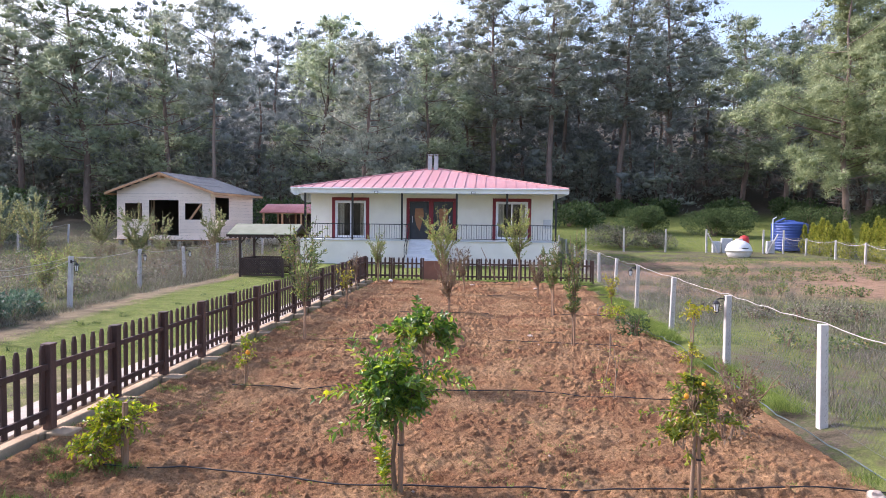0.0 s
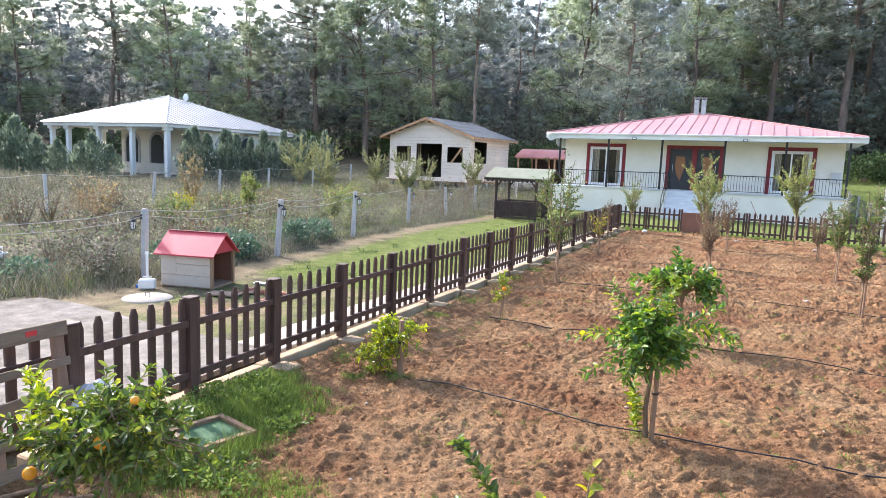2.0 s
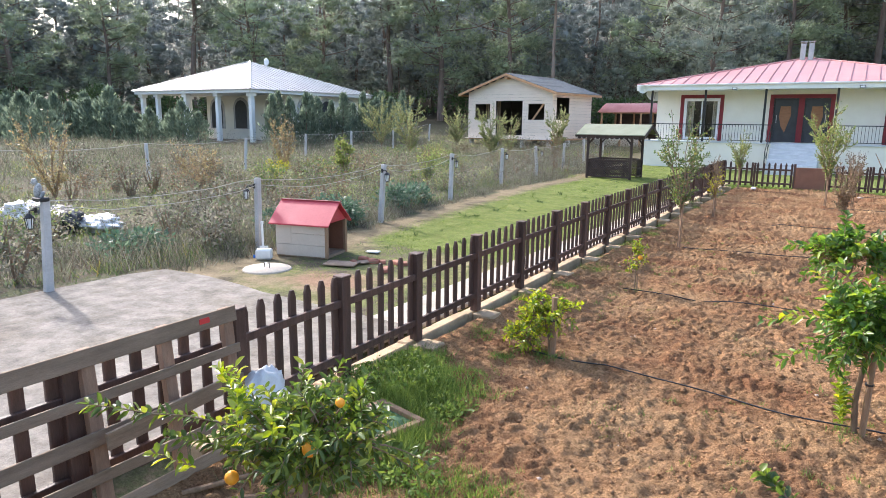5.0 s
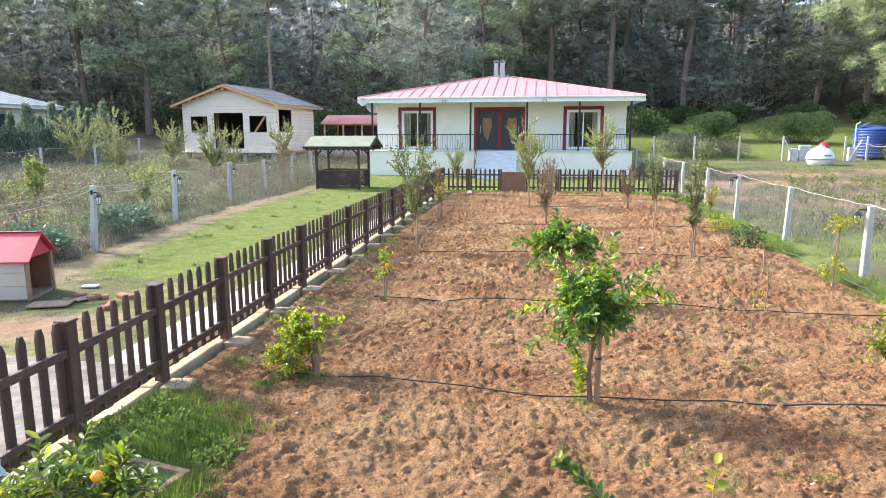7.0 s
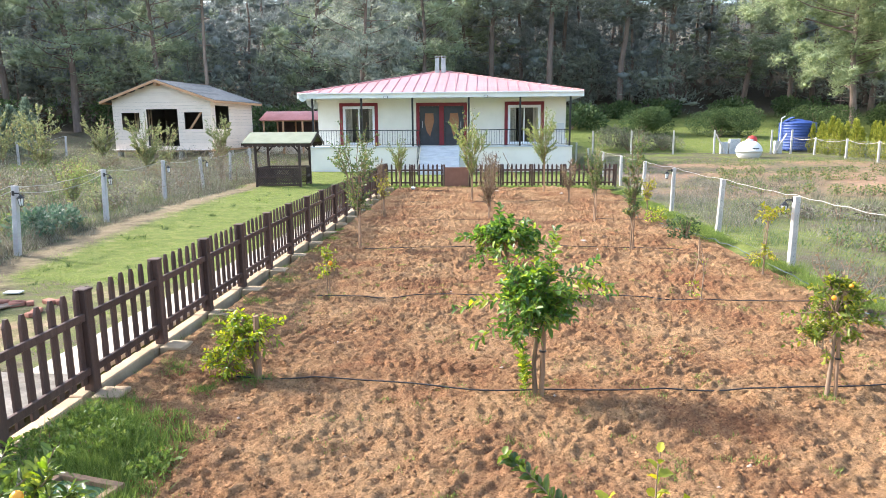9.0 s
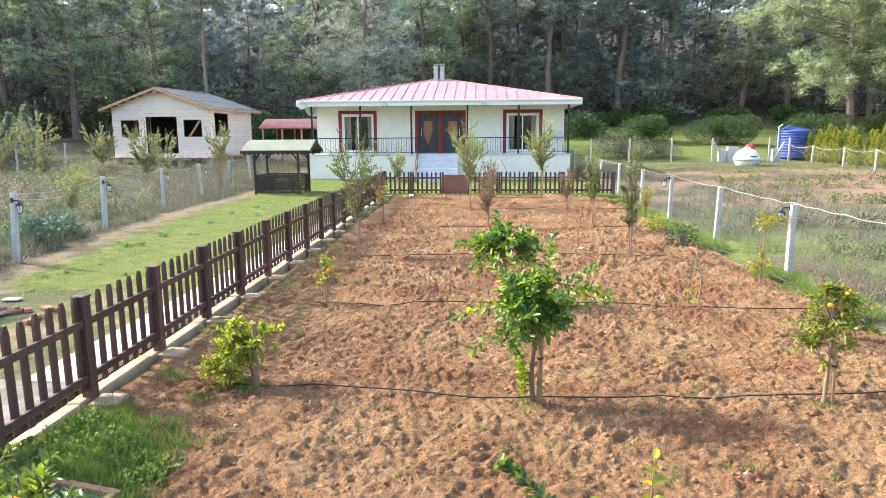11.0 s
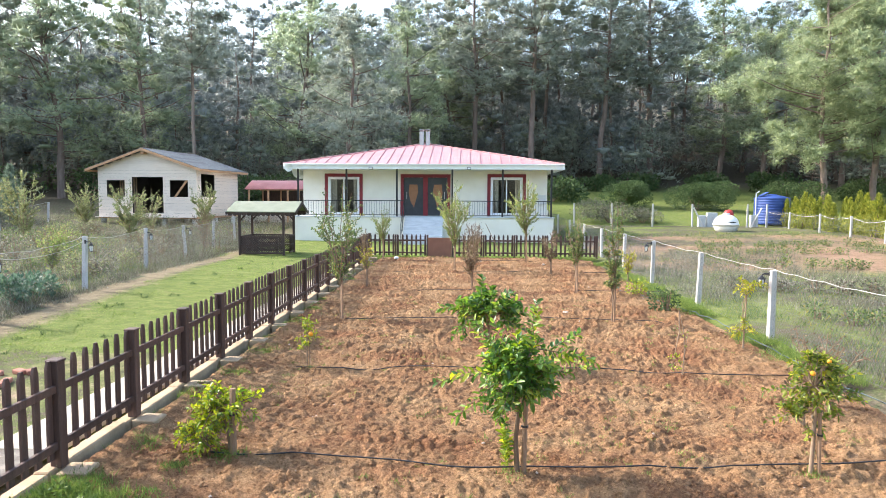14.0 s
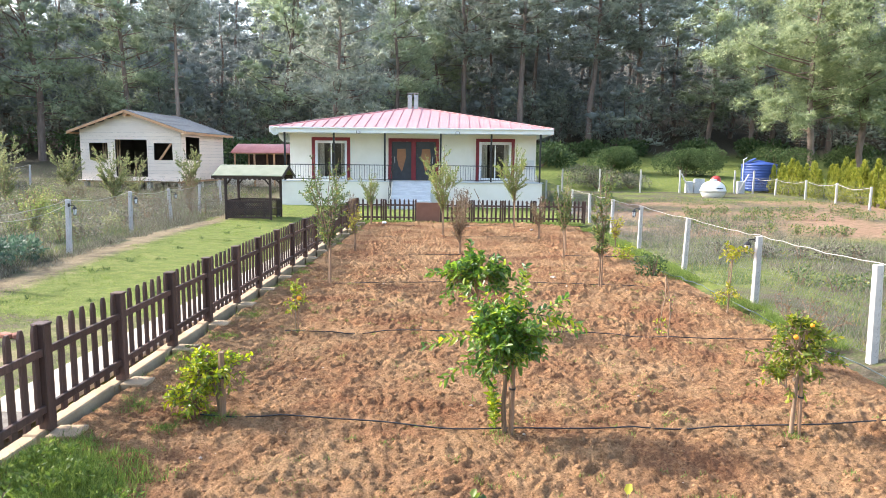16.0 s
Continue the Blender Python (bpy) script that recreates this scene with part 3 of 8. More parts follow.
def make_ground():
    xs = np.unique(np.concatenate([np.linspace(-700, -60, 26), np.linspace(-60, -24, 50), np.linspace(-24, 26, 120), np.linspace(26, 70, 50), np.linspace(70, 700, 24)]))
    ys = np.unique(np.concatenate([np.linspace(-500, -10, 18), np.linspace(-10, 50, 140), np.linspace(50, 130, 60), np.linspace(130, 900, 26)]))
    X, Y = np.meshgrid(xs, ys)
    near = (np.abs(X) < 30) & (Y > -10) & (Y < 52)
    Z = height(X, Y) + np.where(near, 0.05 * (vnoise(X * 1.1, Y * 1.1, 3) - 0.5) + 0.03 * (vnoise(X * 3.1, Y * 3.1, 4) - 0.5), 0)
    lawn = (X < -4.2) & (X > lp_x(Y) + 0.2) & (Y > 5.3) & (Y < 34)
    inbed = (X > BED[0] - 0.2) & (X < BED[1] + 0.2) & (Y > BED[2] - 0.2) & (Y < BED[3] + 0.1)
    flat = (X < -4.0) & (X > -9.4) & (Y < 34)
    Z = np.where(flat, height(X, Y) + 0.02 * (vnoise(X * 1.5, Y * 1.5, 5) - 0.5), Z)
    Z = np.where(inbed, -0.12, Z)
    edge = sstep(0.5, 1.7, X - lp_x(Y))                     # 0 at the post fence
    g = np.zeros_like(X)
    s = np.zeros_like(X)
    rd = np.zeros_like(X)
    n1 = vnoise(X * 0.5, Y * 0.5, 11)
    n2 = vnoise(X * 1.3, Y * 1.3, 12)
    g = np.where(lawn, 0.25 + 0.75 * edge, g)
    s = np.where(lawn, 0.70 * (1 - edge) + 0.25 * (n2 > 0.75), s)
    yard = (X > -9.3) & (X < -4.3) & (Y > 5.2) & (Y < 9.4)
    s = np.where(yard, np.maximum(s, 0.42 + 0.6 * (n2 - 0.5)), s)
    g = np.where(yard, 0.30 + 0.5 * n2 * edge, g)
    rd = np.where(yard, 0.95 * np.exp(-(((X + 6.75) / 0.8) ** 2 + ((Y - 6.55) / 0.55) ** 2)), rd)
    back = (X > -12) & (X < 6) & (Y > 24.2) & (Y < 34)
    g = np.where(back, 0.9, g)
    right = (X > 3.5) & (X < 30) & (Y < 46)
    g = np.where(right, 0.85 * (n1 * 0.6 + n2 * 0.4) + 0.02, g)
    rd = np.where(right & (Y > 17) & (X > 4.5), 0.62 * sstep(17, 22, Y) * (1 - sstep(36, 40, Y)) * (0.45 + 0.9 * n1), rd)
    left = (X < lp_x(Y)) & (X > -60) & (Y < 48)
    g = np.where(left, 0.35 * n1 + 0.05 + 0.3 * (1 - sstep(2, 7, X + 17)) * n2, g)
    hill = Y > 46
    g = np.where(hill, np.where((Y > 47) & (Y < 80) & (X > -2), 0.95, 0.25 * n1), g)
    strip = (X > 3.2) & (X < 4.4) & (Y < 26)
    g = np.where(strip, 0.12 + 0.75 * n2, g)
    idx = np.arange(X.size).reshape(X.shape)
    f = np.stack([idx[:-1, :-1], idx[:-1, 1:], idx[1:, 1:], idx[1:, :-1]], -1).reshape(-1, 4)
    ob = array_part("ground", np.stack([X, Y, Z], -1).reshape(-1, 3), f, M_GROUND, smooth=True)
    col = ob.data.color_attributes.new("cover", "FLOAT_COLOR", "POINT")
    col.data.foreach_set("color", np.stack([g, s, rd, 1 - np.maximum(np.where(X < -2, sstep(50, 58, Y), sstep(68, 80, Y)), sstep(50, 58, -X)) * 0.95], -1).astype(np.float32).ravel())
    tagged(ob, "grassy and weedy ground of gardens below a wooded hill", "ground", kind="structure")


make_ground()


def crumbs(x, y, seed):
    """Overlapping rounded lumps of uneven height, with sharp creases between them; 0 to 1, about one lump to a unit."""
    r = np.random.default_rng(seed)
    jx, jy, jh, jr = r.random((4, 128, 128))
    xi, yi = np.floor(x).astype(int), np.floor(y).astype(int)
    z = np.zeros_like(x, dtype=float)
    for a in (-1, 0, 1):
        for b in (-1, 0, 1):
            p, q = (xi + a) % 128, (yi + b) % 128
            dx, dy = xi + a + jx[p, q] - x, yi + b + jy[p, q] - y
            rad = 0.45 + 0.5 * jr[p, q]
            d = (dx * dx + dy * dy) / (rad * rad)
            z = np.maximum(z, jh[p, q] ** 2 * (1 - d * (0.4 + 0.6 * d)))
    return z


def soil_height(x, y):
    x, y = np.asarray(x, dtype=float), np.asarray(y, dtype=float)
    w1, w2 = vnoise(x * 0.9, y * 0.9, 21) - 0.5, vnoise(x * 0.9, y * 0.9, 22) - 0.5
    w3, w4 = vnoise(x * 9, y * 9, 29) - 0.5, vnoise(x * 9, y * 9, 30) - 0.5
    z = 0.05 * (vnoise(x * 0.7, y * 0.7, 23) - 0.5)
    u = (x * 0.92 + y * 0.38) + 0.5 * w1
    v = (-x * 0.38 + y * 0.92) + 0.5 * w2
    z = z + 0.034 * (vnoise(u * 3.4, v * 6.0, 24) - 0.5) + 0.022 * (vnoise(u * 8.0, v * 11.0, 25) - 0.5)
    u, v = u + 0.05 * w3, v + 0.05 * w4
    patch = 0.45 + 0.9 * vnoise(x * 1.7, y * 1.7, 31)
    z = z + patch * (0.030 * crumbs(u * 6.0 + 0.8 * w3, v * 8.0 + 0.8 * w4, 26) + 0.034 * crumbs(u * 13 + 0.6 * w3, v * 16 + 0.6 * w4, 27))
    z = z + 0.025 * crumbs(x * 23 + w3, y * 23 + w4, 28) + 0.012 * (vnoise(x * 46, y * 46, 32) - 0.5)
    return z * (1 + 0.35 * sstep(7, 12, y)) - 0.005


def make_bed():
    x0, x1, y0, y1 = BED
    xs = np.arange(x0, x1 + 0.009, 0.019)
    ys = np.concatenate([np.arange(y0, 2.0, 0.06), np.arange(2.0, 7.5, 0.016), np.arange(7.5, 14.0, 0.030), np.linspace(14.0, y1, 190)])
    X, Y = np.meshgrid(xs, ys)
    rim = sstep(0, 0.35, X - x0) * sstep(0, 0.5, x1 - X)
    Z = soil_height(X, Y) * (0.35 + 0.65 * rim) - 0.05 * (1 - sstep(0, 0.5, x1 - X)) + 0.04 * (1 - sstep(0.05, 0.4, X - x0))
    idx = np.arange(X.size).reshape(X.shape)
    f = np.stack([idx[:-1, :-1], idx[:-1, 1:], idx[1:, 1:], idx[1:, :-1]], -1).reshape(-1, 4)
    ob = array_part("soil_bed", np.stack([X, Y, Z], -1).reshape(-1, 3), f, M_SOIL)
    tagged(ob, "freshly hoed reddish brown soil of the orchard bed", "soil", kind="structure")


make_bed()


def make_clods():
    """Loose clods and stones over the bed."""
    r = np.random.default_rng(31)
    bv = np.array([(1.0, 0, 0), (0, 1, 0), (-1, 0, 0), (0, -1, 0), (0, 0, 1), (0, 0, -1)])
    bf = np.array([(0, 1, 4), (1, 2, 4), (2, 3, 4), (3, 0, 4), (1, 0, 5), (2, 1, 5), (3, 2, 5), (0, 3, 5)])
    for name, n, mat, lo, hi, label in (("soil_clods", 32000, M_CLOD, 0.005, 0.026, "loose crumbling clods lying on the hoed bed"),
                                        ("field_stones", 520, M_STONE, 0.005, 0.026, "small pale stones scattered over the hoed bed")):
        x = r.uniform(BED[0] + 0.15, BED[1] - 0.2, n)
        if mat is M_STONE:
            x = BED[0] + 0.2 + (BED[1] - BED[0] - 0.4) * r.random(n) ** 1.8
        y = BED[2] + 0.3 + (BED[3] - BED[2] - 0.5) * r.random(n) ** 2.0
        sz = lo + (hi - lo) * r.random(n) ** (4.4 if mat is M_CLOD else 5)
        z = soil_height(x, y) + sz * 0.2
        jit = 1 + 0.35 * r.normal(size=(n, len(bv), 1)).clip(-1.2, 1.2)
        sc = sz[:, None, None] * r.uniform(0.6, 1.3, (n, 1, 3)) * np.array([1, 1, 0.75])
        v = (bv[None] * jit * sc + np.stack([x, y, z], -1)[:, None]).reshape(-1, 3)
        f = (bf[None] + (np.arange(n) * len(bv))[:, None, None]).reshape(-1, 3)
        tagged(array_part(name, v, f, mat), label, "soil" if mat is M_CLOD else "stones", kind="stuff")


make_clods()


# ---------------------------------------------------------------- concrete yard, path and kerb
def make_paving():
    bm = bmesh.new()
    pts = [(-9.05, -3.0), (-4.55, -3.0), (-4.55, 5.35), (-6.95, 5.46), (-7.45, 5.55), (-8.2, 5.62), (-9.0, 5.56), (-9.15, 5.1), (-9.2, 4.0)]
    vs = [bm.verts.new((x, y, 0.0)) for x, y in pts]
    f = bm.faces.new(vs)
    r = bmesh.ops.extrude_face_region(bm, geom=[f])
    for e in r["geom"]:
        if isinstance(e, bmesh.types.BMVert):
            e.co.z = 0.055
    bmesh.ops.recalc_face_normals(bm, faces=bm.faces)
    ob = part("concrete_yard", bm, M_CONC)
    tagged(ob, "stained pale concrete slab beside the picket fence", "slab", kind="structure")
    ob = part("path", span_bm(-5.12, -4.5, 5.35, 23.9, 0.0, 0.06, 0.01), M_PATH)
    tagged(ob, "narrow pale concrete path along the picket fence", "path", kind="structure")
    kerb = thing("kerb", -4.38, 0, 0, "low pale concrete footing under the picket fence", "kerb", kind="structure")
    y = 2.4
    k = 0
    while y < 24.4:
        part("kerb_block", box_bm(FENCE_X(y + 0.6) + 4.38, y + 0.6, -0.025, 0.13, 1.19, 0.2 + 0.015 * (k % 3), Matrix.Rotation(0.012, 4, "Z"), 0.012), M_KERB, kerb)
        y += 1.2
        k += 1


def FENCE_X(y):
    return -4.26 - 0.016 * (y - 4)


make_paving()


# ---------------------------------------------------------------- wooden picket fence
def picket_mesh(h=0.80):
    bm = bmesh.new()
    w, t = 0.034, 0.010
    prof = [(-w, 0), (w, 0), (w, h - 0.058), (w * 0.42, h), (-w * 0.42, h), (-w, h - 0.058)]
    a = [bm.verts.new((x, -t, z)) for x, z in prof]
    b = [bm.verts.new((x, t, z)) for x, z in prof]
    bm.faces.new(a)
    bm.faces.new(b[::-1])
    for i in range(6):
        j = (i + 1) % 6
        bm.faces.new((a[j], a[i], b[i], b[j]))
    bmesh.ops.recalc_face_normals(bm, faces=bm.faces)
    return mesh_of("picket", bm, M_FENCE)


PICKET = picket_mesh()
bm = box_bm(0, 0, 0.43, 0.095, 0.095, 0.86, None, 0.006)
bx(bm, 0, 0, 0.868, 0.112, 0.112, 0.022, None, 0.006)
FPOST = mesh_of("fence_post", bm, M_FENCE)
PAD = mesh_of("footing", box_bm(0, 0, -0.045, 0.23, 0.24, 0.22, None, 0.007), M_KERB)


def fence_panel(fence, p, q, n):
    """Rails and pickets between two posts; the pickets stand behind the rails."""
    p, q = Vector(p), Vector(q)
    d = q - p
    ang = math.atan2(d.y, d.x)
    R = Matrix.Rotation(ang, 4, "Z")
    for z in (0.20, 0.66):
        bm = box_bm(0, 0, 0, d.length - 0.085, 0.032, 0.062, None, 0.004)
        part("rail", bm, M_FENCE, fence).matrix_basis = Matrix.Translation((p + q) / 2 + Vector((0, 0, z))) @ R
    for i in range(n):
        c = p + d * ((i + 0.5) / n)
        jit = rng.uniform(-1, 1, 3)
        piece("picket", PICKET, fence, Matrix.Translation((c.x, c.y, c.z + 0.085 + 0.008 * jit[0])) @ R
              @ Matrix.Rotation(0.012 * jit[1], 4, "Y") @ Matrix.Translation((0, 0.028, 0)))


def make_side_fence():
    fence = thing("picket_fence", 0, 0, 0, "dark brown stained wooden picket fence on a concrete footing", "fence")
    ys = [-0.7, 0.45, 1.6, 2.75, 3.87, 4.97, 6.2, 7.4, 8.58, 9.8, 11.0, 12.25, 13.5, 14.75, 16.0, 17.3, 18.6, 19.9, 21.2, 22.5, 23.75]
    for i, y in enumerate(ys):
        x = FENCE_X(y)
        piece("fence_post", FPOST, fence, pose(x + 0.05, y, 0.075, 0, 0, rng.uniform(-2, 2)))
        if i > 3:
            pad = piece("footing", PAD, fence, pose(x + 0.2, y, 0.0, 0, 0, rng.uniform(-5, 5)))
        if i:
            fence_panel(fence, (FENCE_X(ys[i - 1]) + 0.06, ys[i - 1], 0.06), (x + 0.06, y, 0.06), 7)


def make_back_fence():
    fence = thing("picket_fence", 0, 24.45, 0, "dark brown wooden picket fence in front of the white house", "fence")
    xs = [-4.85, -3.65, -2.45]
    for seg in (xs, [-1.5, -0.35, 0.8, 1.95, 3.1, 3.85]):
        for i, x in enumerate(seg):
            piece("fence_post", FPOST, fence, pose(x, 0, 0.02) @ Matrix.Diagonal((0.72, 0.72, 0.97, 1)))
            if i:
                fence_panel(fence, (seg[i - 1], 0, 0.0), (x, 0, 0.0), 7 if x - seg[i - 1] > 1 else 5)
    g = thing("garden_gate", -1.98, 24.40, 0, "plain brown board standing in the gap of the picket fence", "gate")
    part("board", box_bm(0, 0, 0.40, 0.88, 0.03, 0.74, Matrix.Rotation(radians(-4), 4, "X"), 0.01), M_BROWNPANEL, g)
    part("batten", box_bm(0, 0.035, 0.12, 0.80, 0.03, 0.07, None, 0.004), M_FENCE, g)


make_side_fence()
make_back_fence()


# ---------------------------------------------------------------- wire fences with concrete posts
def post_mesh(h, w, mat, name):
    bm = bmesh.new()
    bmesh.ops.create_cube(bm, size=1.0, matrix=Matrix.Translation((0, 0, h / 2 - 0.1)) @ Matrix.Diagonal((w, w, h + 0.2, 1)))
    for v in bm.verts:
        if v.co.z > 0:
            v.co.x *= 0.88
            v.co.y *= 0.88
    bmesh.ops.bevel(bm, geom=list(bm.edges), offset=0.008, segments=1, affect="EDGES")
    for z in (0.25, 0.55, 0.85):
        bx(bm, -w * 0.47, 0, z, 0.012, 0.016, 0.016)
    return mesh_of(name, bm, mat)


def wire_mesh(length, h, pitch, r):
    """Two families of slanting wires that make the diamonds, and three straining wires."""
    vs, fs, o = [], [], 0
    tri = np.array([[0, 0.0, 1.0], [0, 0.87, -0.5], [0, -0.87, -0.5]])
    n = int(length / pitch)
    for s in (1, -1):
        for i in range(-int(h / pitch), n + int(h / pitch)):
            x0 = i * pitch
            x1 = x0 + h * s * 0.8
            a, b = np.array([x0, 0.0, 0.0]), np.array([x1, 0.0, h])
            t0, t1 = 0.0, 1.0
            for lim in (0.0, length):
                if (a[0] - lim) * (b[0] - lim) < 0:
                    t = (lim - a[0]) / (b[0] - a[0])
                    keep_start = 0 <= a[0] <= length
                    t0, t1 = (t0, min(t1, t)) if keep_start else (max(t0, t), t1)
            if t1 <= t0 or (max(a[0], b[0]) <= 0) or (min(a[0], b[0]) >= length):
                continue
            pa, pb = a + (b - a) * t0, a + (b - a) * t1
            off = np.array([[0, 0.0, 0.0], [0, 1.0, 0.0], [0, 0.5, 0]]) * r * s + tri[:, (1, 2, 0)] * r
            vs += [pa + off, pb + off]
            fs.append(np.array([[0, 1, 4, 3], [1, 2, 5, 4], [2, 0, 3, 5]]) + o)
            o += 6
    for z in (0.02, h * 0.5, h - 0.01):
        v, f = tube([(0, 0, z), (length / 2, 0, z - 0.01), (length, 0, z)], r * 1.2, 4)
        vs.append(v)
        fs.append(f + o)
        o += len(v)
    return np.concatenate(vs), np.concatenate(fs)


def lantern(x, y, z, turn, label="black metal coach lantern on a concrete fence post"):
    """A small coach lantern on an arm."""
    t = thing("garden_lantern", x, y, z, label, "lantern", "fence lanterns", turn=turn)
    part("bracket", join_rods([((0, 0, 0.06), (0.10, 0, 0.06), 0.012), ((0.10, 0, 0.06), (0.13, 0, 0.03), 0.010), ((0, 0, 0.02), (0, 0, 0.10), 0.022)]), M_BLACK, t)
    bm = rod_bm((0.13, 0, -0.02), (0.13, 0, 0.03), 0.062, 0.015, 6)
    rod(bm, (0.13, 0, -0.026), (0.13, 0, -0.018), 0.066, 0.066, 6)
    part("cap", bm, M_BLACK, t)
    bm = bmesh.new()
    for k in range(6):
        a = k * math.pi / 3
        rod(bm, (0.13 + 0.035 * math.cos(a), 0.035 * math.sin(a), -0.15), (0.13 + 0.052 * math.cos(a), 0.052 * math.sin(a), -0.025), 0.005, 0.005, 4)
    rod(bm, (0.13, 0, -0.165), (0.13, 0, -0.15), 0.028, 0.040, 6)
    part("cage", bm, M_BLACK, t)
    part("glass", rod_bm((0.13, 0, -0.148), (0.13, 0, -0.028), 0.030, 0.046, 6), M_PVC, t, "frosted glass")


def join_rods(rods, n=6):
    bm = bmesh.new()
    for a, b, r in rods:
        rod(bm, a, b, r, r, n)
    return bm


def rope(name, pts, sag, r, mat, label, parent=None, seg=8):
    """A rope that sags from point to point."""
    path = []
    for a, b in zip(pts, pts[1:]):
        a, b = np.array(a), np.array(b)
        for k in range(seg):
            t = k / seg
            path.append(a + (b - a) * t - np.array([0, 0, sag * 4 * t * (1 - t)]) + 0.01 * np.array([0, rng.normal(), rng.normal()]))
    path.append(np.array(pts[-1]))
    v, f = tube(path, r, 5)
    ob = array_part(name, v, f, mat, parent, smooth=True)
    if not parent:
        tagged(ob, label, "rope")
    return ob


WPOST = post_mesh(1.12, 0.10, M_POST, "post")
GPOST = post_mesh(1.22, 0.10, M_GPOST, "post")


def wire_fence(label, line, mesh_data, h, pitch=0.075, r=0.0016, lean=2.0, wire=True, rope_z=None):
    f = thing("wire_fence", line[0][0], line[0][1], 0, label, "fence")
    o = Vector((line[0][0], line[0][1], 0))
    tops = []
    for x, y in line:
        z = float(height(x, y))
        piece("post", mesh_data, f, pose(x - o.x, y - o.y, z, rng.uniform(-lean, lean), rng.uniform(-lean, lean), rng.uniform(-4, 4)))
        tops.append((x, y, z + h))
    if wire:
        for (x0, y0, z0), (x1, y1, z1) in zip(tops, tops[1:]):
            L = math.hypot(x1 - x0, y1 - y0)
            v, q = wire_mesh(L, h - 0.10, pitch, r)
            w = array_part("wire_panel", v, q, M_WIRE, f)
            w.matrix_basis = Matrix.Translation((x0 - o.x, y0 - o.y, (z0 + z1) / 2 - h + 0.02)) @ Matrix.Rotation(math.atan2(y1 - y0, x1 - x0), 4, "Z")
    return tops


R_LINE = [(3.96, 1.4), (3.97, 4.5), (3.97, 7.57), (3.95, 10.6), (3.99, 14.05), (4.06, 17.82), (4.12, 21.3), (4.2, 25.2), (4.25, 29.5), (4.3, 33.8), (4.4, 39.0), (4.6, 45.5)]
tops = wire_fence("white concrete posts strung with diamond wire mesh", R_LINE, WPOST, 1.12, r=0.0012)
rope("cable", [(x, y, z + 0.015) for x, y, z in tops[:10]], 0.035, 0.0055, M_ROPE, "pale cable running along the tops of white fence posts")
for k in (3, 5):
    lantern(R_LINE[k][0] - 0.05, R_LINE[k][1], 1.00, 180)
L_LINE = [(-9.05, 0.6), (-9.12, 3.98), (-9.15, 7.45), (-9.1, 10.75), (-9.62, 14.4), (-10.3, 18.6), (-10.95, 22.8), (-11.6, 27.0), (-12.3, 31.5), (-12.9, 36.0)]
tops = wire_fence("grey concrete posts with wire mesh between lawn and weeds", L_LINE, GPOST, 1.22, 0.085, 0.0012, lean=3.0)
rope("cable", [(x, y, z - 0.02) for x, y, z in tops], 0.10, 0.0055, M_ROPE, "slack pale cable along the grey fence posts")
rope("cable", [(x + 0.03, y, z - 0.10) for x, y, z in tops[:5]], 0.16, 0.005, M_ROPE, "second slack cable hanging below the fence tops")
for k in (1, 2, 3, 4, 5, 6):
    lantern(L_LINE[k][0] + (0.0 if k < 3 else 0.05), L_LINE[k][1] - (0.05 if k < 3 else 0), float(height(*L_LINE[k])) + 1.03, 0 if k > 2 else -140 if k == 2 else -60)
W_LINE = [(-20.8, 4.0), (-20.5, 8.5), (-20.2, 12.9), (-21.0, 17.6), (-22.6, 22.6), (-24.0, 27.6), (-25.2, 33.0), (-26.5, 39.0)]
tops = wire_fence("leaning grey posts of a farther boundary among weeds", W_LINE, GPOST, 1.22, 0.10, lean=3.0)
rope("cable", [(x, y, z) for x, y, z in tops], 0.12, 0.008, M_ROPE, "slack cable along the farther boundary posts")
B_LINE = [(6.5, 46.2), (9.1, 46.2), (11.9, 46.1), (14.6, 46.0), (18.35, 46.0), (19.7, 46.1)]
TPOST = post_mesh(1.6, 0.11, M_POST, "post")
wire_fence("tall white concrete posts with thin wire before the meadow", B_LINE, TPOST, 1.6, 0.12, lean=1.0)
Y_LINE = [(20.3, 48.0), (20.0, 43.5), (19.6, 39.0), (19.1, 35.0), (18.4, 31.0)]
tops = wire_fence("white concrete posts with wire beside golden cypresses", Y_LINE, WPOST, 1.12, 0.12, lean=1.5)
rope("cable", [(x, y, z - 0.05) for x, y, z in tops], 0.18, 0.012, M_ROPE, "slack pale cable before golden cypresses")
for x, s in ((14.6, 0.8), (19.3, -0.8)):
    st = thing("stay_post", x + s, 45.9, float(height(x, 46)), "slanting white concrete stay against a fence post", "post")
    part("stay", rod_bm((s * 0.0, 0, -0.1), (-s * 0.95, 0, 1.35), 0.06, 0.05, 4), M_POST, st)


# ---------------------------------------------------------------- the white house with the red roof
def wall_with_openings(bm, x0, x1, y0, y1, z0, z1, holes):
    """A wall along x with rectangular openings (xa, xb, za, zb), in order of x."""
    x = x0
    for xa, xb, za, zb in holes:
        span(bm, x, xa, y0, y1, z0, z1)
        if za > z0:
            span(bm, xa, xb, y0, y1, z0, za)
        if zb < z1:
            span(bm, xa, xb, y0, y1, zb, z1)
        x = xb
    span(bm, x, x1, y0, y1, z0, z1)


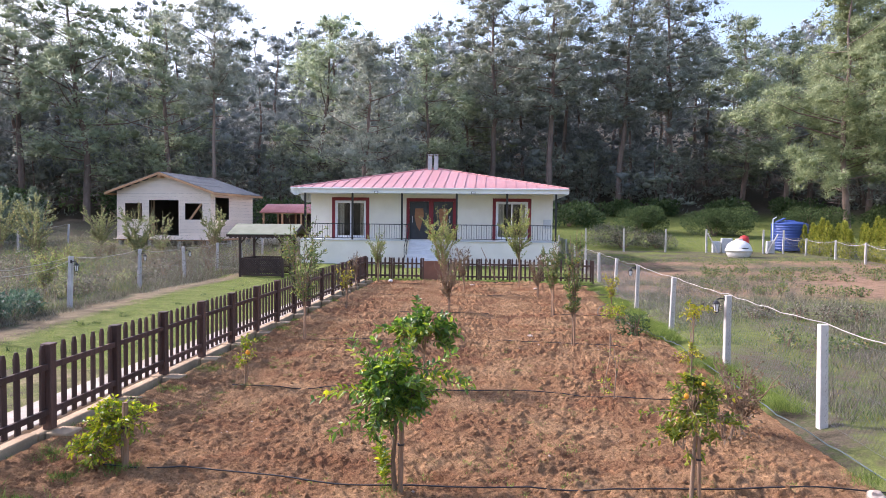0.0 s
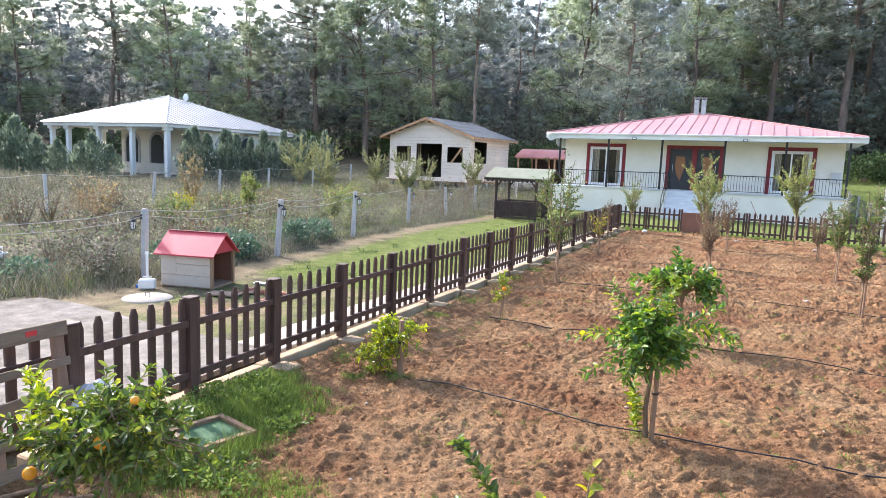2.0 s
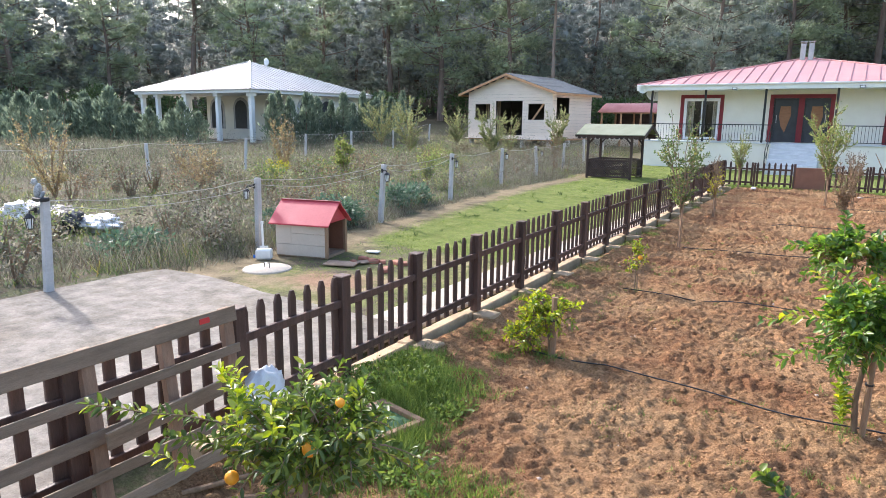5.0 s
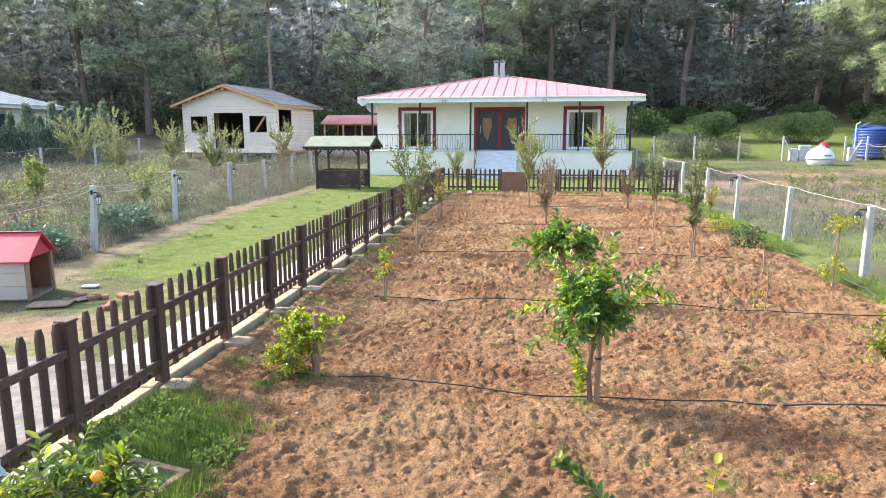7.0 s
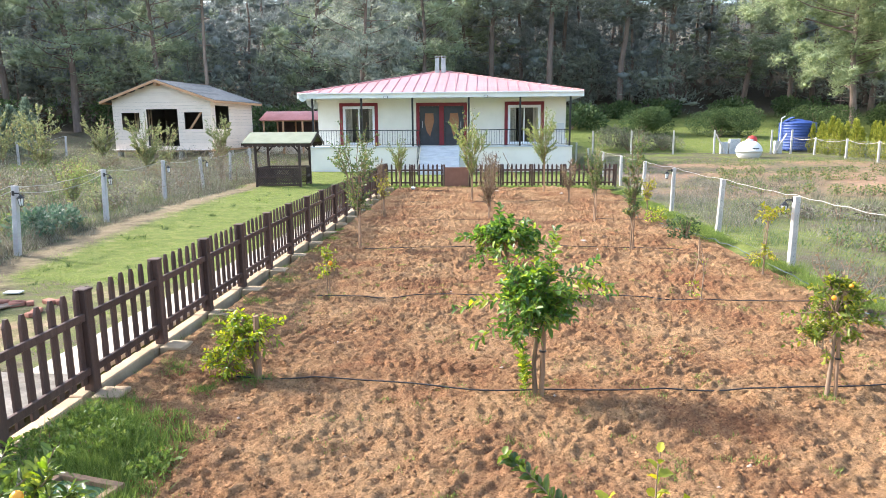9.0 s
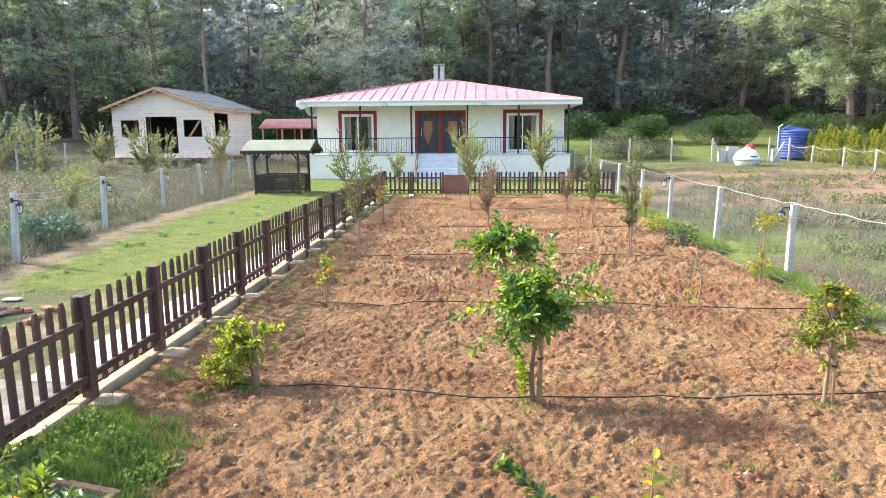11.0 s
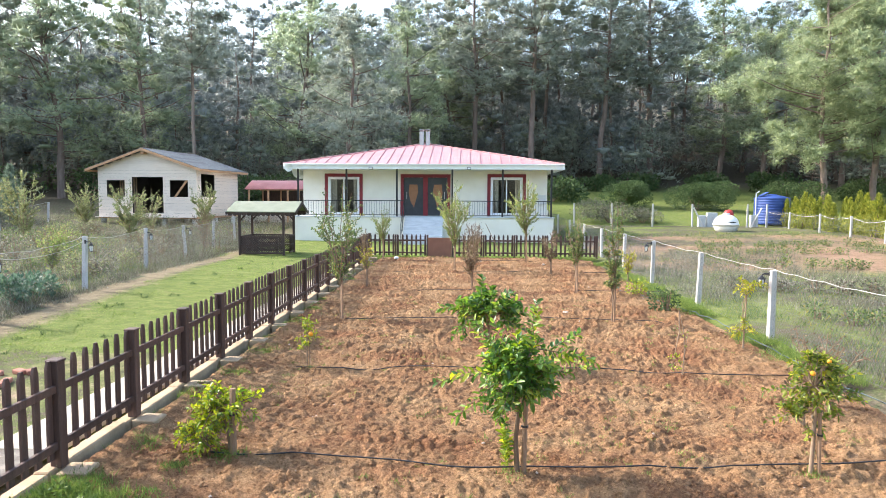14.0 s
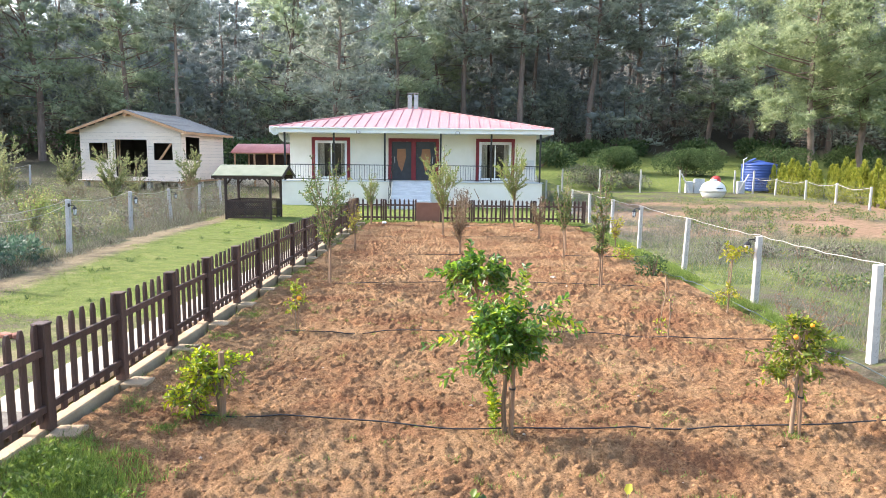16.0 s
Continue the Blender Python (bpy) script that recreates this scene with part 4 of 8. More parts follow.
def trim_frame(bm, xa, xb, za, zb, y0, y1, w, bottom=False):
    """A surround outside an opening."""
    span(bm, xa - w, xa, y0, y1, za, zb + w, 0.004)
    span(bm, xb, xb + w, y0, y1, za, zb + w, 0.004)
    span(bm, xa, xb, y0, y1, zb, zb + w, 0.004)
    if bottom:
        span(bm, xa, xb, y0, y1, za - w, za, 0.004)


def hip_roof(parent, x0, x1, y0, y1, z, apex, mat, seam_gap, seam_mat):
    """A four-sided sheet roof with standing seams on each slope."""
    bm = bmesh.new()
    c = [bm.verts.new(p) for p in ((x0, y0, z), (x1, y0, z), (x1, y1, z), (x0, y1, z))]
    a = bm.verts.new(apex)
    b = [bm.verts.new((p.co.x, p.co.y, z - 0.05)) for p in c]
    for i in range(4):
        j = (i + 1) % 4
        bm.faces.new((c[i], c[j], a))
        bm.faces.new((b[i], b[j], c[j], c[i]))
    bm.faces.new(b[::-1])
    bmesh.ops.recalc_face_normals(bm, faces=bm.faces)
    roof = part("roof", bm, mat, parent)
    A = Vector(apex)
    for p, q in (((x0, y0), (x1, y0)), ((x1, y0), (x1, y1)), ((x0, y1), (x0, y0))):
        P, Q = Vector((*p, z)), Vector((*q, z))
        e = (Q - P).normalized()
        L = (Q - P).length
        foot = (A - P).dot(e)
        nrm = e.cross(A - P).normalized()
        if nrm.z < 0:
            nrm = -nrm
        n = int(L / seam_gap)
        for k in range(1, n):
            s = L * k / n
            t = s / foot if s < foot else (L - s) / (L - foot)
            up = (A - P - e * foot)
            p0, p1 = P + e * s + nrm * 0.012, P + e * s + up * max(t - 0.012, 0.01) + nrm * 0.012
            d = p1 - p0
            bm = bmesh.new()
            m = Matrix.Translation((p0 + p1) / 2) @ Matrix((e, d.normalized(), nrm)).transposed().to_4x4()
            bmesh.ops.create_cube(bm, size=1.0, matrix=m @ Matrix.Diagonal((0.035, d.length, 0.045, 1)))
            part("seam", bm, seam_mat, roof)
    for cx, cy in ((x0, y0), (x1, y0)):
        P = Vector((cx, cy, z + 0.01))
        part("hip_cap", rod_bm(P, A + Vector((0, 0, 0.02)), 0.045, 0.045, 6), seam_mat, roof)
    return roof


def make_house():
    h = thing("bungalow", -3.2, 34.6, 0, "single-storey white house with pale red metal roof and raised porch", "house")
    ox, oy = -3.2, 34.6

    def P(name, bm, mat, label="", parent=None):
        bmesh.ops.translate(bm, verts=bm.verts, vec=(-ox, -oy, 0))
        return part(name, bm, mat, parent or h, label)

    x0, x1, yb, fz = -9.68, 3.2, 44.3, 1.30
    P("plinth", span_bm(-9.85, 3.38, 33.22, yb, -0.3, fz - 0.05), M_WALL)
    P("porch_floor", span_bm(-9.9, 3.43, 33.16, 34.6, fz - 0.05, fz, 0.006), M_MARBLE)
    bm = bmesh.new()
    wall_with_openings(bm, x0, x1, 34.6, 34.85, fz, 3.86, [(-8.36, -6.68, fz + 0.04, 3.34), (-4.33, -2.03, fz + 0.01, 3.32), (0.24, 1.92, fz + 0.04, 3.34)])
    span(bm, x0, x0 + 0.25, 34.85, yb, fz, 3.86)
    span(bm, x1 - 0.25, x1, 34.85, yb, fz, 3.86)
    span(bm, x0 + 0.25, x1 - 0.25, yb - 0.25, yb, fz, 3.86)
    P("wall", bm, M_WALL)
    # Floor and inner walls carry the painted room shade behind the glass.
    P("room_floor", span_bm(x0 + 0.25, x1 - 0.25, 34.86, yb - 0.25, fz - 0.02, fz + 0.02), M_ROOMSHADE)
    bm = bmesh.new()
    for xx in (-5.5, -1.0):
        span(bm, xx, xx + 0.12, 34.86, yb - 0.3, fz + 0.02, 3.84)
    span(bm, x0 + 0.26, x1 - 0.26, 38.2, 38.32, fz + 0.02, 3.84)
    P("inner_wall", bm, M_ROOMSHADE)
    for xa, xb in ((-8.36, -6.68), (0.24, 1.92)):
        bm = bmesh.new()
        trim_frame(bm, xa, xb, fz, 3.34, 34.565, 34.62, 0.17)
        win = P("window", bm, M_REDTRIM, "balcony window in a dark red surround")
        bm = bmesh.new()
        za, zb = fz + 0.04, 3.34
        w = 0.075
        for a, b in ((xa, xa + w), (xb - w, xb)):
            span(bm, a, b, 34.60, 34.68, za, zb, 0.004)
        span(bm, xa + w, xb - w, 34.60, 34.68, zb - w, zb, 0.004)
        span(bm, xa + w, xb - w, 34.60, 34.68, za, za + w, 0.004)
        P("window_frame", bm, M_PVC, "white plastic frame", win)
        xm = (xa + xb) / 2
        for k, (a, b) in enumerate(((xa + w, xm + 0.03), (xm - 0.03, xb - w))):
            bm = bmesh.new()
            yy = 34.64 + 0.035 * k
            for c, d in ((a, a + 0.06), (b - 0.06, b)):
                span(bm, c, d, yy, yy + 0.03, za + w, zb - w, 0.003)
            span(bm, a + 0.06, b - 0.06, yy, yy + 0.03, za + w, za + w + 0.06, 0.003)
            span(bm, a + 0.06, b - 0.06, yy, yy + 0.03, zb - w - 0.06, zb - w, 0.003)
            P("sash", bm, M_PVC, "sliding sash", win)
            pane = P("pane", span_bm(a + 0.06, b - 0.06, yy + 0.010, yy + 0.018, za + w + 0.06, zb - w - 0.06), M_GLASS, "", win)
            pane.visible_shadow = False
        bm = bmesh.new()
        for k in range(22):
            a = xa + 0.1 + (xb - xa - 0.2) * k / 22
            if k < 5 or k > 17:
                span(bm, a, a + 0.055, 34.92 + 0.02 * (k % 2), 34.94 + 0.02 * (k % 2), fz + 0.08, 3.3)
        P("curtain", bm, M_BEIGE, "drawn-back pale curtain", win)
    bm = bmesh.new()
    trim_frame(bm, -4.33, -2.03, fz, 3.32, 34.565, 34.62, 0.17)
    span(bm, -3.30, -3.06, 34.575, 34.66, fz + 0.01, 3.32, 0.004)
    ds = P("door_surround", bm, M_REDTRIM, "wide dark red double surround")
    for xa, xb, flip in ((-4.33, -3.30, 1), (-3.06, -2.03, -1)):
        bm = bmesh.new()
        trim_frame(bm, xa + 0.06, xb - 0.06, fz + 0.01, 3.26, 34.63, 34.70, 0.06)
        span(bm, xa + 0.06, xb - 0.06, 34.66, 34.72, fz + 0.012, 3.26, 0.006)
        d = P("door", bm, M_DOOR, "anthracite entrance door with a wood inlay")
        cx = (xa + xb) / 2
        bm = bmesh.new()
        pr = [(-0.22, 2.95), (0.20, 2.95), (0.24, 2.55), (0.02, 1.75), (-0.16, 2.05), (-0.26, 2.5)]
        vs = [bm.verts.new((cx + flip * x, 34.655, z)) for x, z in pr]
        f = bm.faces.new(vs)
        r = bmesh.ops.extrude_face_region(bm, geom=[f])
        bmesh.ops.translate(bm, verts=[e for e in r["geom"] if isinstance(e, bmesh.types.BMVert)], vec=(0, 0.02, 0))
        bmesh.ops.recalc_face_normals(bm, faces=bm.faces)
        P("inlay", bm, M_DOORWOOD, "orange-brown wood-grain inlay", d)
        P("handle", rod_bm((cx - flip * 0.36, 34.625, 2.2), (cx - flip * 0.36, 34.625, 2.55), 0.014), M_STEEL, "steel pull handle", d)
    # eaves, fascia and roof
    ex0, ex1, ey0, ey1 = -10.29, 3.85, 33.05, 45.0
    P("soffit", span_bm(ex0 + 0.02, ex1 - 0.02, ey0 + 0.02, ey1, 3.70, 3.74), M_WHITE)
    bm = bmesh.new()
    span(bm, ex0, ex1, ey0 - 0.03, ey0 + 0.02, 3.68, 3.93, 0.006)
    span(bm, ex0 - 0.03, ex0 + 0.02, ey0 + 0.02, ey1, 3.68, 3.93)
    span(bm, ex1 - 0.02, ex1 + 0.03, ey0 + 0.02, ey1, 3.68, 3.93)
    span(bm, ex0, ex1, ey0 - 0.12, ey0 - 0.03, 3.88, 3.95, 0.01)
    P("fascia", bm, M_WHITE, "white fascia and gutter")
    holder = hip_roof(h, ex0 - ox, ex1 - ox, ey0 - oy - 0.06, ey1 - oy, 3.94, (-3.42 - ox, 38.9 - oy, 5.42), M_ROOFRED, 0.52, M_ROOFRED)
    for cx in (-3.66, -3.30):
        bm = bmesh.new()
        span(bm, cx - 0.12, cx + 0.12, 38.40, 38.64, 5.2, 6.10, 0.01)
        for a in (-0.1, 0.1):
            span(bm, cx + a - 0.015, cx + a + 0.015, 38.42, 38.62, 6.10, 6.17)
        span(bm, cx - 0.15, cx + 0.15, 38.37, 38.67, 6.17, 6.21, 0.006)
        P("chimney", bm, M_STEEL, "square metal flue with a cap")
    # porch columns and railing
    cols = [-9.6, -7.12, -4.55, -1.74, 0.8, 3.25]
    for cx in cols:
        P("column", span_bm(cx - 0.045, cx + 0.045, 33.20, 33.29, fz, 3.70, 0.006), M_BLACK, "slender black steel column")
    bars = mesh_of("baluster", rod_bm((0, 0, 1.38), (0, 0, 2.08), 0.009, 0.009, 5), M_BLACK)
    for a, b in zip(cols, cols[1:]):
        if a == -4.55:
            b = -4.2
            segs = [(-4.55, -4.2), (-2.12, -1.74)]
        else:
            segs = [(a, b)]
        for s0, s1 in segs:
            bm = bmesh.new()
            span(bm, s0, s1, 33.225, 33.265, 2.08, 2.12)
            span(bm, s0, s1, 33.23, 33.26, 1.37, 1.395)
            rail = P("railing", bm, M_BLACK, "black metal railing")
            n = max(2, int((s1 - s0) / 0.125))
            for k in range(1, n):
                piece("baluster", bars, rail, pose(s0 + (s1 - s0) * k / n - ox, 33.245 - oy, 0))
    # steps
    for k in range(6):
        z1 = fz - 0.05 - k * 0.205
        P("step", span_bm(-4.12, -2.18, 33.16 - 0.30 * (k + 1), 33.16 - 0.30 * k - 0.002, -0.1, z1 - 0.165 + 0.165, 0.006), M_MARBLE, "grey veined stone step")
    rl = P("stair_rail", join_rods([((-4.16, 33.1, 1.3), (-4.16, 33.1, 2.2), 0.02), ((-4.16, 31.4, 0.0), (-4.16, 31.4, 1.0), 0.02), ((-4.16, 33.1, 2.2), (-4.16, 31.4, 1.0), 0.02),
                                    ((-4.16, 33.1, 1.6), (-4.16, 31.4, 0.4), 0.012), ((-4.16, 32.2, 0.6), (-4.16, 32.2, 1.55), 0.012)]), M_BLACK, "black handrail beside the steps")
    # fittings
    for sx in (-5.84, -0.9):
        bm = span_bm(sx - 0.10, sx + 0.10, 32.94, 33.00, 3.66, 3.78, 0.01)
        fl = P("floodlight", bm, M_BLACK, "small black floodlight")
        P("lens", span_bm(sx - 0.075, sx + 0.075, 32.935, 32.94, 3.68, 3.76), M_PVC, "", fl)
    P("meter_box", span_bm(2.72, 3.12, 34.48, 34.6, 1.95, 2.42, 0.01), M_PUMPBOX, "grey meter box on the wall")
    bm = bmesh.new()
    bmesh.ops.create_uvsphere(bm, u_segments=16, v_segments=8, radius=0.30)
    bmesh.ops.delete(bm, geom=[v for v in bm.verts if v.co.z > -0.20], context="VERTS")
    bmesh.ops.translate(bm, verts=bm.verts, vec=(0, 0, 0.17))
    bmesh.ops.rotate(bm, verts=bm.verts, matrix=Matrix.Rotation(radians(115), 3, "X") @ Matrix.Rotation(radians(30), 3, "Y"))
    bmesh.ops.translate(bm, verts=bm.verts, vec=(-9.95, 32.85, 3.72))
    rod(bm, (-9.95, 32.85, 3.72), (-9.95, 33.1, 3.72), 0.02)
    rod(bm, (-9.95, 32.85, 3.62), (-10.05, 32.55, 3.72), 0.01)
    P("satellite_dish", bm, M_WHITE, "white satellite dish at the eave")


make_house()


# ---------------------------------------------------------------- unfinished cream cabin
def make_cabin():
    c = thing("timber_cabin", -17.68, 39.95, 0.0, "unfinished cream timber cabin on piers with open window holes", "house", turn=-6)
    # local: x to the right along the front, origin at the right front corner, front at y = 0
    W, D, z0, z1, za = 6.6, 5.6, 1.0, 4.03, 5.12
    front = [(-6.02, -4.78, 2.22, 3.32), (-4.30, -2.20, 1.22, 3.50), (-1.76, -0.55, 2.2, 3.27)]
    side = [(0.55, 2.3, 2.3, 3.66)]
    bh = 0.205

    def boards(holes, length, top, place):
        z = z0
        while z < top(0.5) - 0.02:
            lo, hi = z, z + bh
            zm = (lo + hi) / 2
            cuts = [(a, b) for a, b, c0, c1 in holes if c0 < zm < c1]
            run = top(None, zm)
            if run is None:
                break
            a, b = run
            segs, s = [], a
            for p, q in cuts:
                segs.append((s, p))
                s = q
            segs.append((s, b))
            for s0, s1 in segs:
                if s1 - s0 > 0.03:
                    place(s0, s1, lo, hi)
            z += bh

    def gable(u, zm=None):
        if zm is None:
            return za
        if zm < z1:
            return (-W, 0.0)
        t = (zm - z1) / (za - z1)
        return (-W + W / 2 * t, -W / 2 * t) if t < 0.97 else None

    def flat(u, zm=None):
        if zm is None:
            return z1
        return (0.0, D) if zm < z1 else None

    def put_front(s0, s1, lo, hi):
        bm = box_bm((s0 + s1) / 2, 0.0, (lo + hi) / 2, s1 - s0, 0.03, hi - lo - 0.006, Matrix.Rotation(0.06, 4, "X"), 0.0)
        part("plank", bm, M_SIDING, c)

    def put_side(s0, s1, lo, hi):
        bm = box_bm(0.0, (s0 + s1) / 2 + 0.02, (lo + hi) / 2, 0.03, s1 - s0, hi - lo - 0.006, Matrix.Rotation(0.06, 4, "Y"), 0.0)
        part("plank", bm, M_SIDING, c)

    boards(front, W, gable, put_front)
    boards(side, D, flat, put_side)
    # Linings in the painted room shade, seen through the window holes.
    bm = bmesh.new()
    wall_with_openings(bm, -W, 0.0, 0.03, 0.09, z0, z1, front)
    part("front_lining", bm, M_ROOMSHADE, c)
    part("back_lining", span_bm(-W, 0.0, D - 0.06, D, z0, z1), M_ROOMSHADE, c)
    part("left_lining", span_bm(-W, -W + 0.06, 0.09, D - 0.06, z0, z1), M_ROOMSHADE, c)
    bm = span_bm(-0.09, -0.03, 0.09, 0.57, z0, z1)
    span(bm, -0.09, -0.03, 0.57, 2.32, z0, 2.3)
    span(bm, -0.09, -0.03, 0.57, 2.32, 3.66, z1)
    span(bm, -0.09, -0.03, 2.32, D - 0.06, z0, z1)
    part("right_lining", bm, M_ROOMSHADE, c)
    bm = bmesh.new()
    v = [bm.verts.new(p) for p in ((-W, 0.002, z1), (0, 0.002, z1), (-W / 2, 0.002, za))]
    bm.faces.new(v)
    r = bmesh.ops.extrude_face_region(bm, geom=list(bm.faces))
    bmesh.ops.translate(bm, verts=[e for e in r["geom"] if isinstance(e, bmesh.types.BMVert)], vec=(0, 0.04, 0))
    part("gable_lining", bm, M_SIDING, c)
    part("floor_deck", span_bm(-W, 0.0, -0.02, D, z0 - 0.12, z0), M_NEWWOOD, c)
    part("sill_board", span_bm(-W - 0.1, 0.0, -0.3, -0.02, z0 - 0.06, z0, 0.01), M_SIDING, c)
    for px in (-6.4, -4.3, -2.2, -0.2):
        for py in (0.15, 2.7, 5.3):
            part("pier", span_bm(px - 0.13, px + 0.13, py - 0.13, py + 0.13, -0.2, z0 - 0.12, 0.01), M_GPOST, c)
    # roof
    ov = 0.45
    sl = (za - z1) / (W / 2)
    for s in (-1, 1):
        ex = -W / 2 + s * (W / 2 + 0.55)
        bm = bmesh.new()
        ez = za - sl * (W / 2 + 0.55) + 0.06
        rz = za + 0.06
        prof = [(-W / 2, rz), (ex, ez), (ex, ez + 0.05), (-W / 2, rz + 0.05)]
        a = [bm.verts.new((x, -ov, z)) for x, z in prof]
        b = [bm.verts.new((x, D + ov, z)) for x, z in prof]
        bm.faces.new(a)
        bm.faces.new(b[::-1])
        for i in range(4):
            j = (i + 1) % 4
            bm.faces.new((a[j], a[i], b[i], b[j]))
        bmesh.ops.recalc_face_normals(bm, faces=bm.faces)
        slope = part("roof", bm, M_SHINGLE, c, "grey shingle roof slope")
        d = Vector((ex, 0, ez)) - Vector((-W / 2, 0, rz))
        n = d.cross(Vector((0, 1, 0))).normalized()
        if n.z < 0:
            n = -n
        for k in range(10):                              # courses of shingles
            t = (k + 0.5) / 10
            o = Vector((-W / 2, 0, rz + 0.05)) + d * t + n * 0.006
            for j in range(2):
                m = Matrix.Translation(o + Vector((0, -ov + (j + 0.5) * (D + 2 * ov) / 2, 0))) @ Matrix((d.normalized(), Vector((0, 1, 0)), n)).transposed().to_4x4() @ Matrix.Rotation(0.03 if s > 0 else 0.03, 4, "Y")
                bm = bmesh.new()
                bmesh.ops.create_cube(bm, size=1.0, matrix=m @ Matrix.Diagonal((d.length / 10 - 0.004, (D + 2 * ov) / 2 - 0.004, 0.014, 1)))
                part("shingle", bm, M_SHINGLE, slope)
        bm = bmesh.new()                                 # barge board and eave board
        m = Matrix.Translation(Vector((-W / 2, -ov - 0.015, rz - 0.04)) + d * 0.5) @ Matrix.Rotation(-math.atan2(d.z, d.x), 4, "Y")
        bmesh.ops.create_cube(bm, size=1.0, matrix=m @ Matrix.Diagonal((d.length, 0.03, 0.15, 1)))
        part("barge_board", bm, M_NEWWOOD, c, "raw pine barge board")
        part("eave_board", span_bm(ex - 0.02, ex + 0.02, -ov, D + ov, ez - 0.12, ez + 0.03), M_NEWWOOD, c, "raw pine eave board")
    part("beam_end", span_bm(-W / 2 - 0.12, -W / 2 + 0.12, -ov + 0.02, 0.02, za - 0.26, za - 0.12), M_NEWWOOD, c)
    part("brace", box_bm(-1.1, 0.16, 2.75, 0.13, 0.05, 1.5, Matrix.Rotation(radians(38), 4, "Y"), 0.004), M_NEWWOOD, c, "raw pine diagonal brace inside a window hole")
    bm = bmesh.new()
    for x in np.arange(-5.95, -4.8, 0.16):
        span(bm, x, x + 0.09, 1.2, 1.24, z0, z1)
    part("inner_stud", bm, M_PALLET, c)
    part("corner_board", span_bm(-0.06, 0.035, -0.03, 0.06, z0, z1, 0.003), M_SIDING, c)


make_cabin()


# ---------------------------------------------------------------- white villa among cypresses
def make_villa():
    v = thing("white_villa", -31.0, 27.0, float(height(-31, 27)), "white villa with pale metal hip roof and arched porch columns", "house")
    z0 = 0.0
    ez = 3.85 - float(height(-31, 27))
    W, D = 11.1, 11.2                                     # to -x and +y
    part("wall", span_bm(-W + 2.4, -0.7, 3.8, D - 0.6, -0.2, ez - 0.05), M_WALL, v)
    part("terrace", span_bm(-W, -0.2, 0.2, D - 0.4, -0.3, 0.12, 0.02), M_CONC, v)
    bm = bmesh.new()
    span(bm, -W - 0.05, 0.05, -0.05, D, ez - 0.22, ez - 0.02)
    part("fascia", bm, M_WHITE, v)
    hip_roof(v, -W - 0.15, 0.15, -0.15, D + 0.1, ez, (-W / 2 - 0.6, D / 2, ez + 2.15), M_METALROOF, 0.42, M_METALROOF)
    for x, y in ((-0.35, 0.35), (-3.3, 0.35), (-6.3, 0.35), (-9.2, 0.35), (-W + 0.3, 0.35), (-W + 0.3, 4.0)):
        bm = span_bm(x - 0.13, x + 0.13, y - 0.13, y + 0.13, 0.1, ez - 0.2, 0.015)
        span(bm, x - 0.22, x + 0.22, y - 0.22, y + 0.22, ez - 0.42, ez - 0.2, 0.02)
        part("column", bm, M_WHITE, v)
    def arched(axis, c, w, h, zb):
        """A dark arched window with a raised head."""
        bm = bmesh.new()
        pts = [(-w / 2, zb), (w / 2, zb), (w / 2, zb + h)] + [(w / 2 * math.cos(a), zb + h + w / 2 * math.sin(a)) for a in np.linspace(0.3, math.pi - 0.3, 7)] + [(-w / 2, zb + h)]
        vs = [bm.verts.new((c + p, 3.76, q) if axis == "x" else (-0.66, c + p, q)) for p, q in pts]
        f = bm.faces.new(vs)
        r = bmesh.ops.extrude_face_region(bm, geom=[f])
        bmesh.ops.translate(bm, verts=[e for e in r["geom"] if isinstance(e, bmesh.types.BMVert)], vec=(0, 0.06, 0) if axis == "x" else (-0.06, 0, 0))
        bmesh.ops.recalc_face_normals(bm, faces=bm.faces)
        return bm
    for axis, cs in (("x", (-2.2, -5.2, -7.6)), ("y", (5.2, 7.2, 9.6))):
        for cc in cs:
            sur = part("window_surround", arched(axis, cc, 1.5, 1.35, 0.8), M_GPOST, v, "grey arched window head")
            bm = arched(axis, cc, 1.1, 1.3, 0.85)
            bmesh.ops.translate(bm, verts=bm.verts, vec=(0, -0.03, 0) if axis == "x" else (0.03, 0, 0))
            win = part("pane", bm, M_DOOR, sur)
    bm = bmesh.new()
    bmesh.ops.create_uvsphere(bm, u_segments=12, v_segments=6, radius=0.26)
    bmesh.ops.scale(bm, verts=bm.verts, vec=(1, 0.25, 1))
    bmesh.ops.translate(bm, verts=bm.verts, vec=(-5.2, 6.2, ez + 2.12))
    rod(bm, (-5.2, 6.2, ez + 1.7), (-5.2, 6.2, ez + 2.1), 0.03)
    part("satellite_dish", bm, M_WHITE, v, "white satellite dish on the ridge")


make_villa()


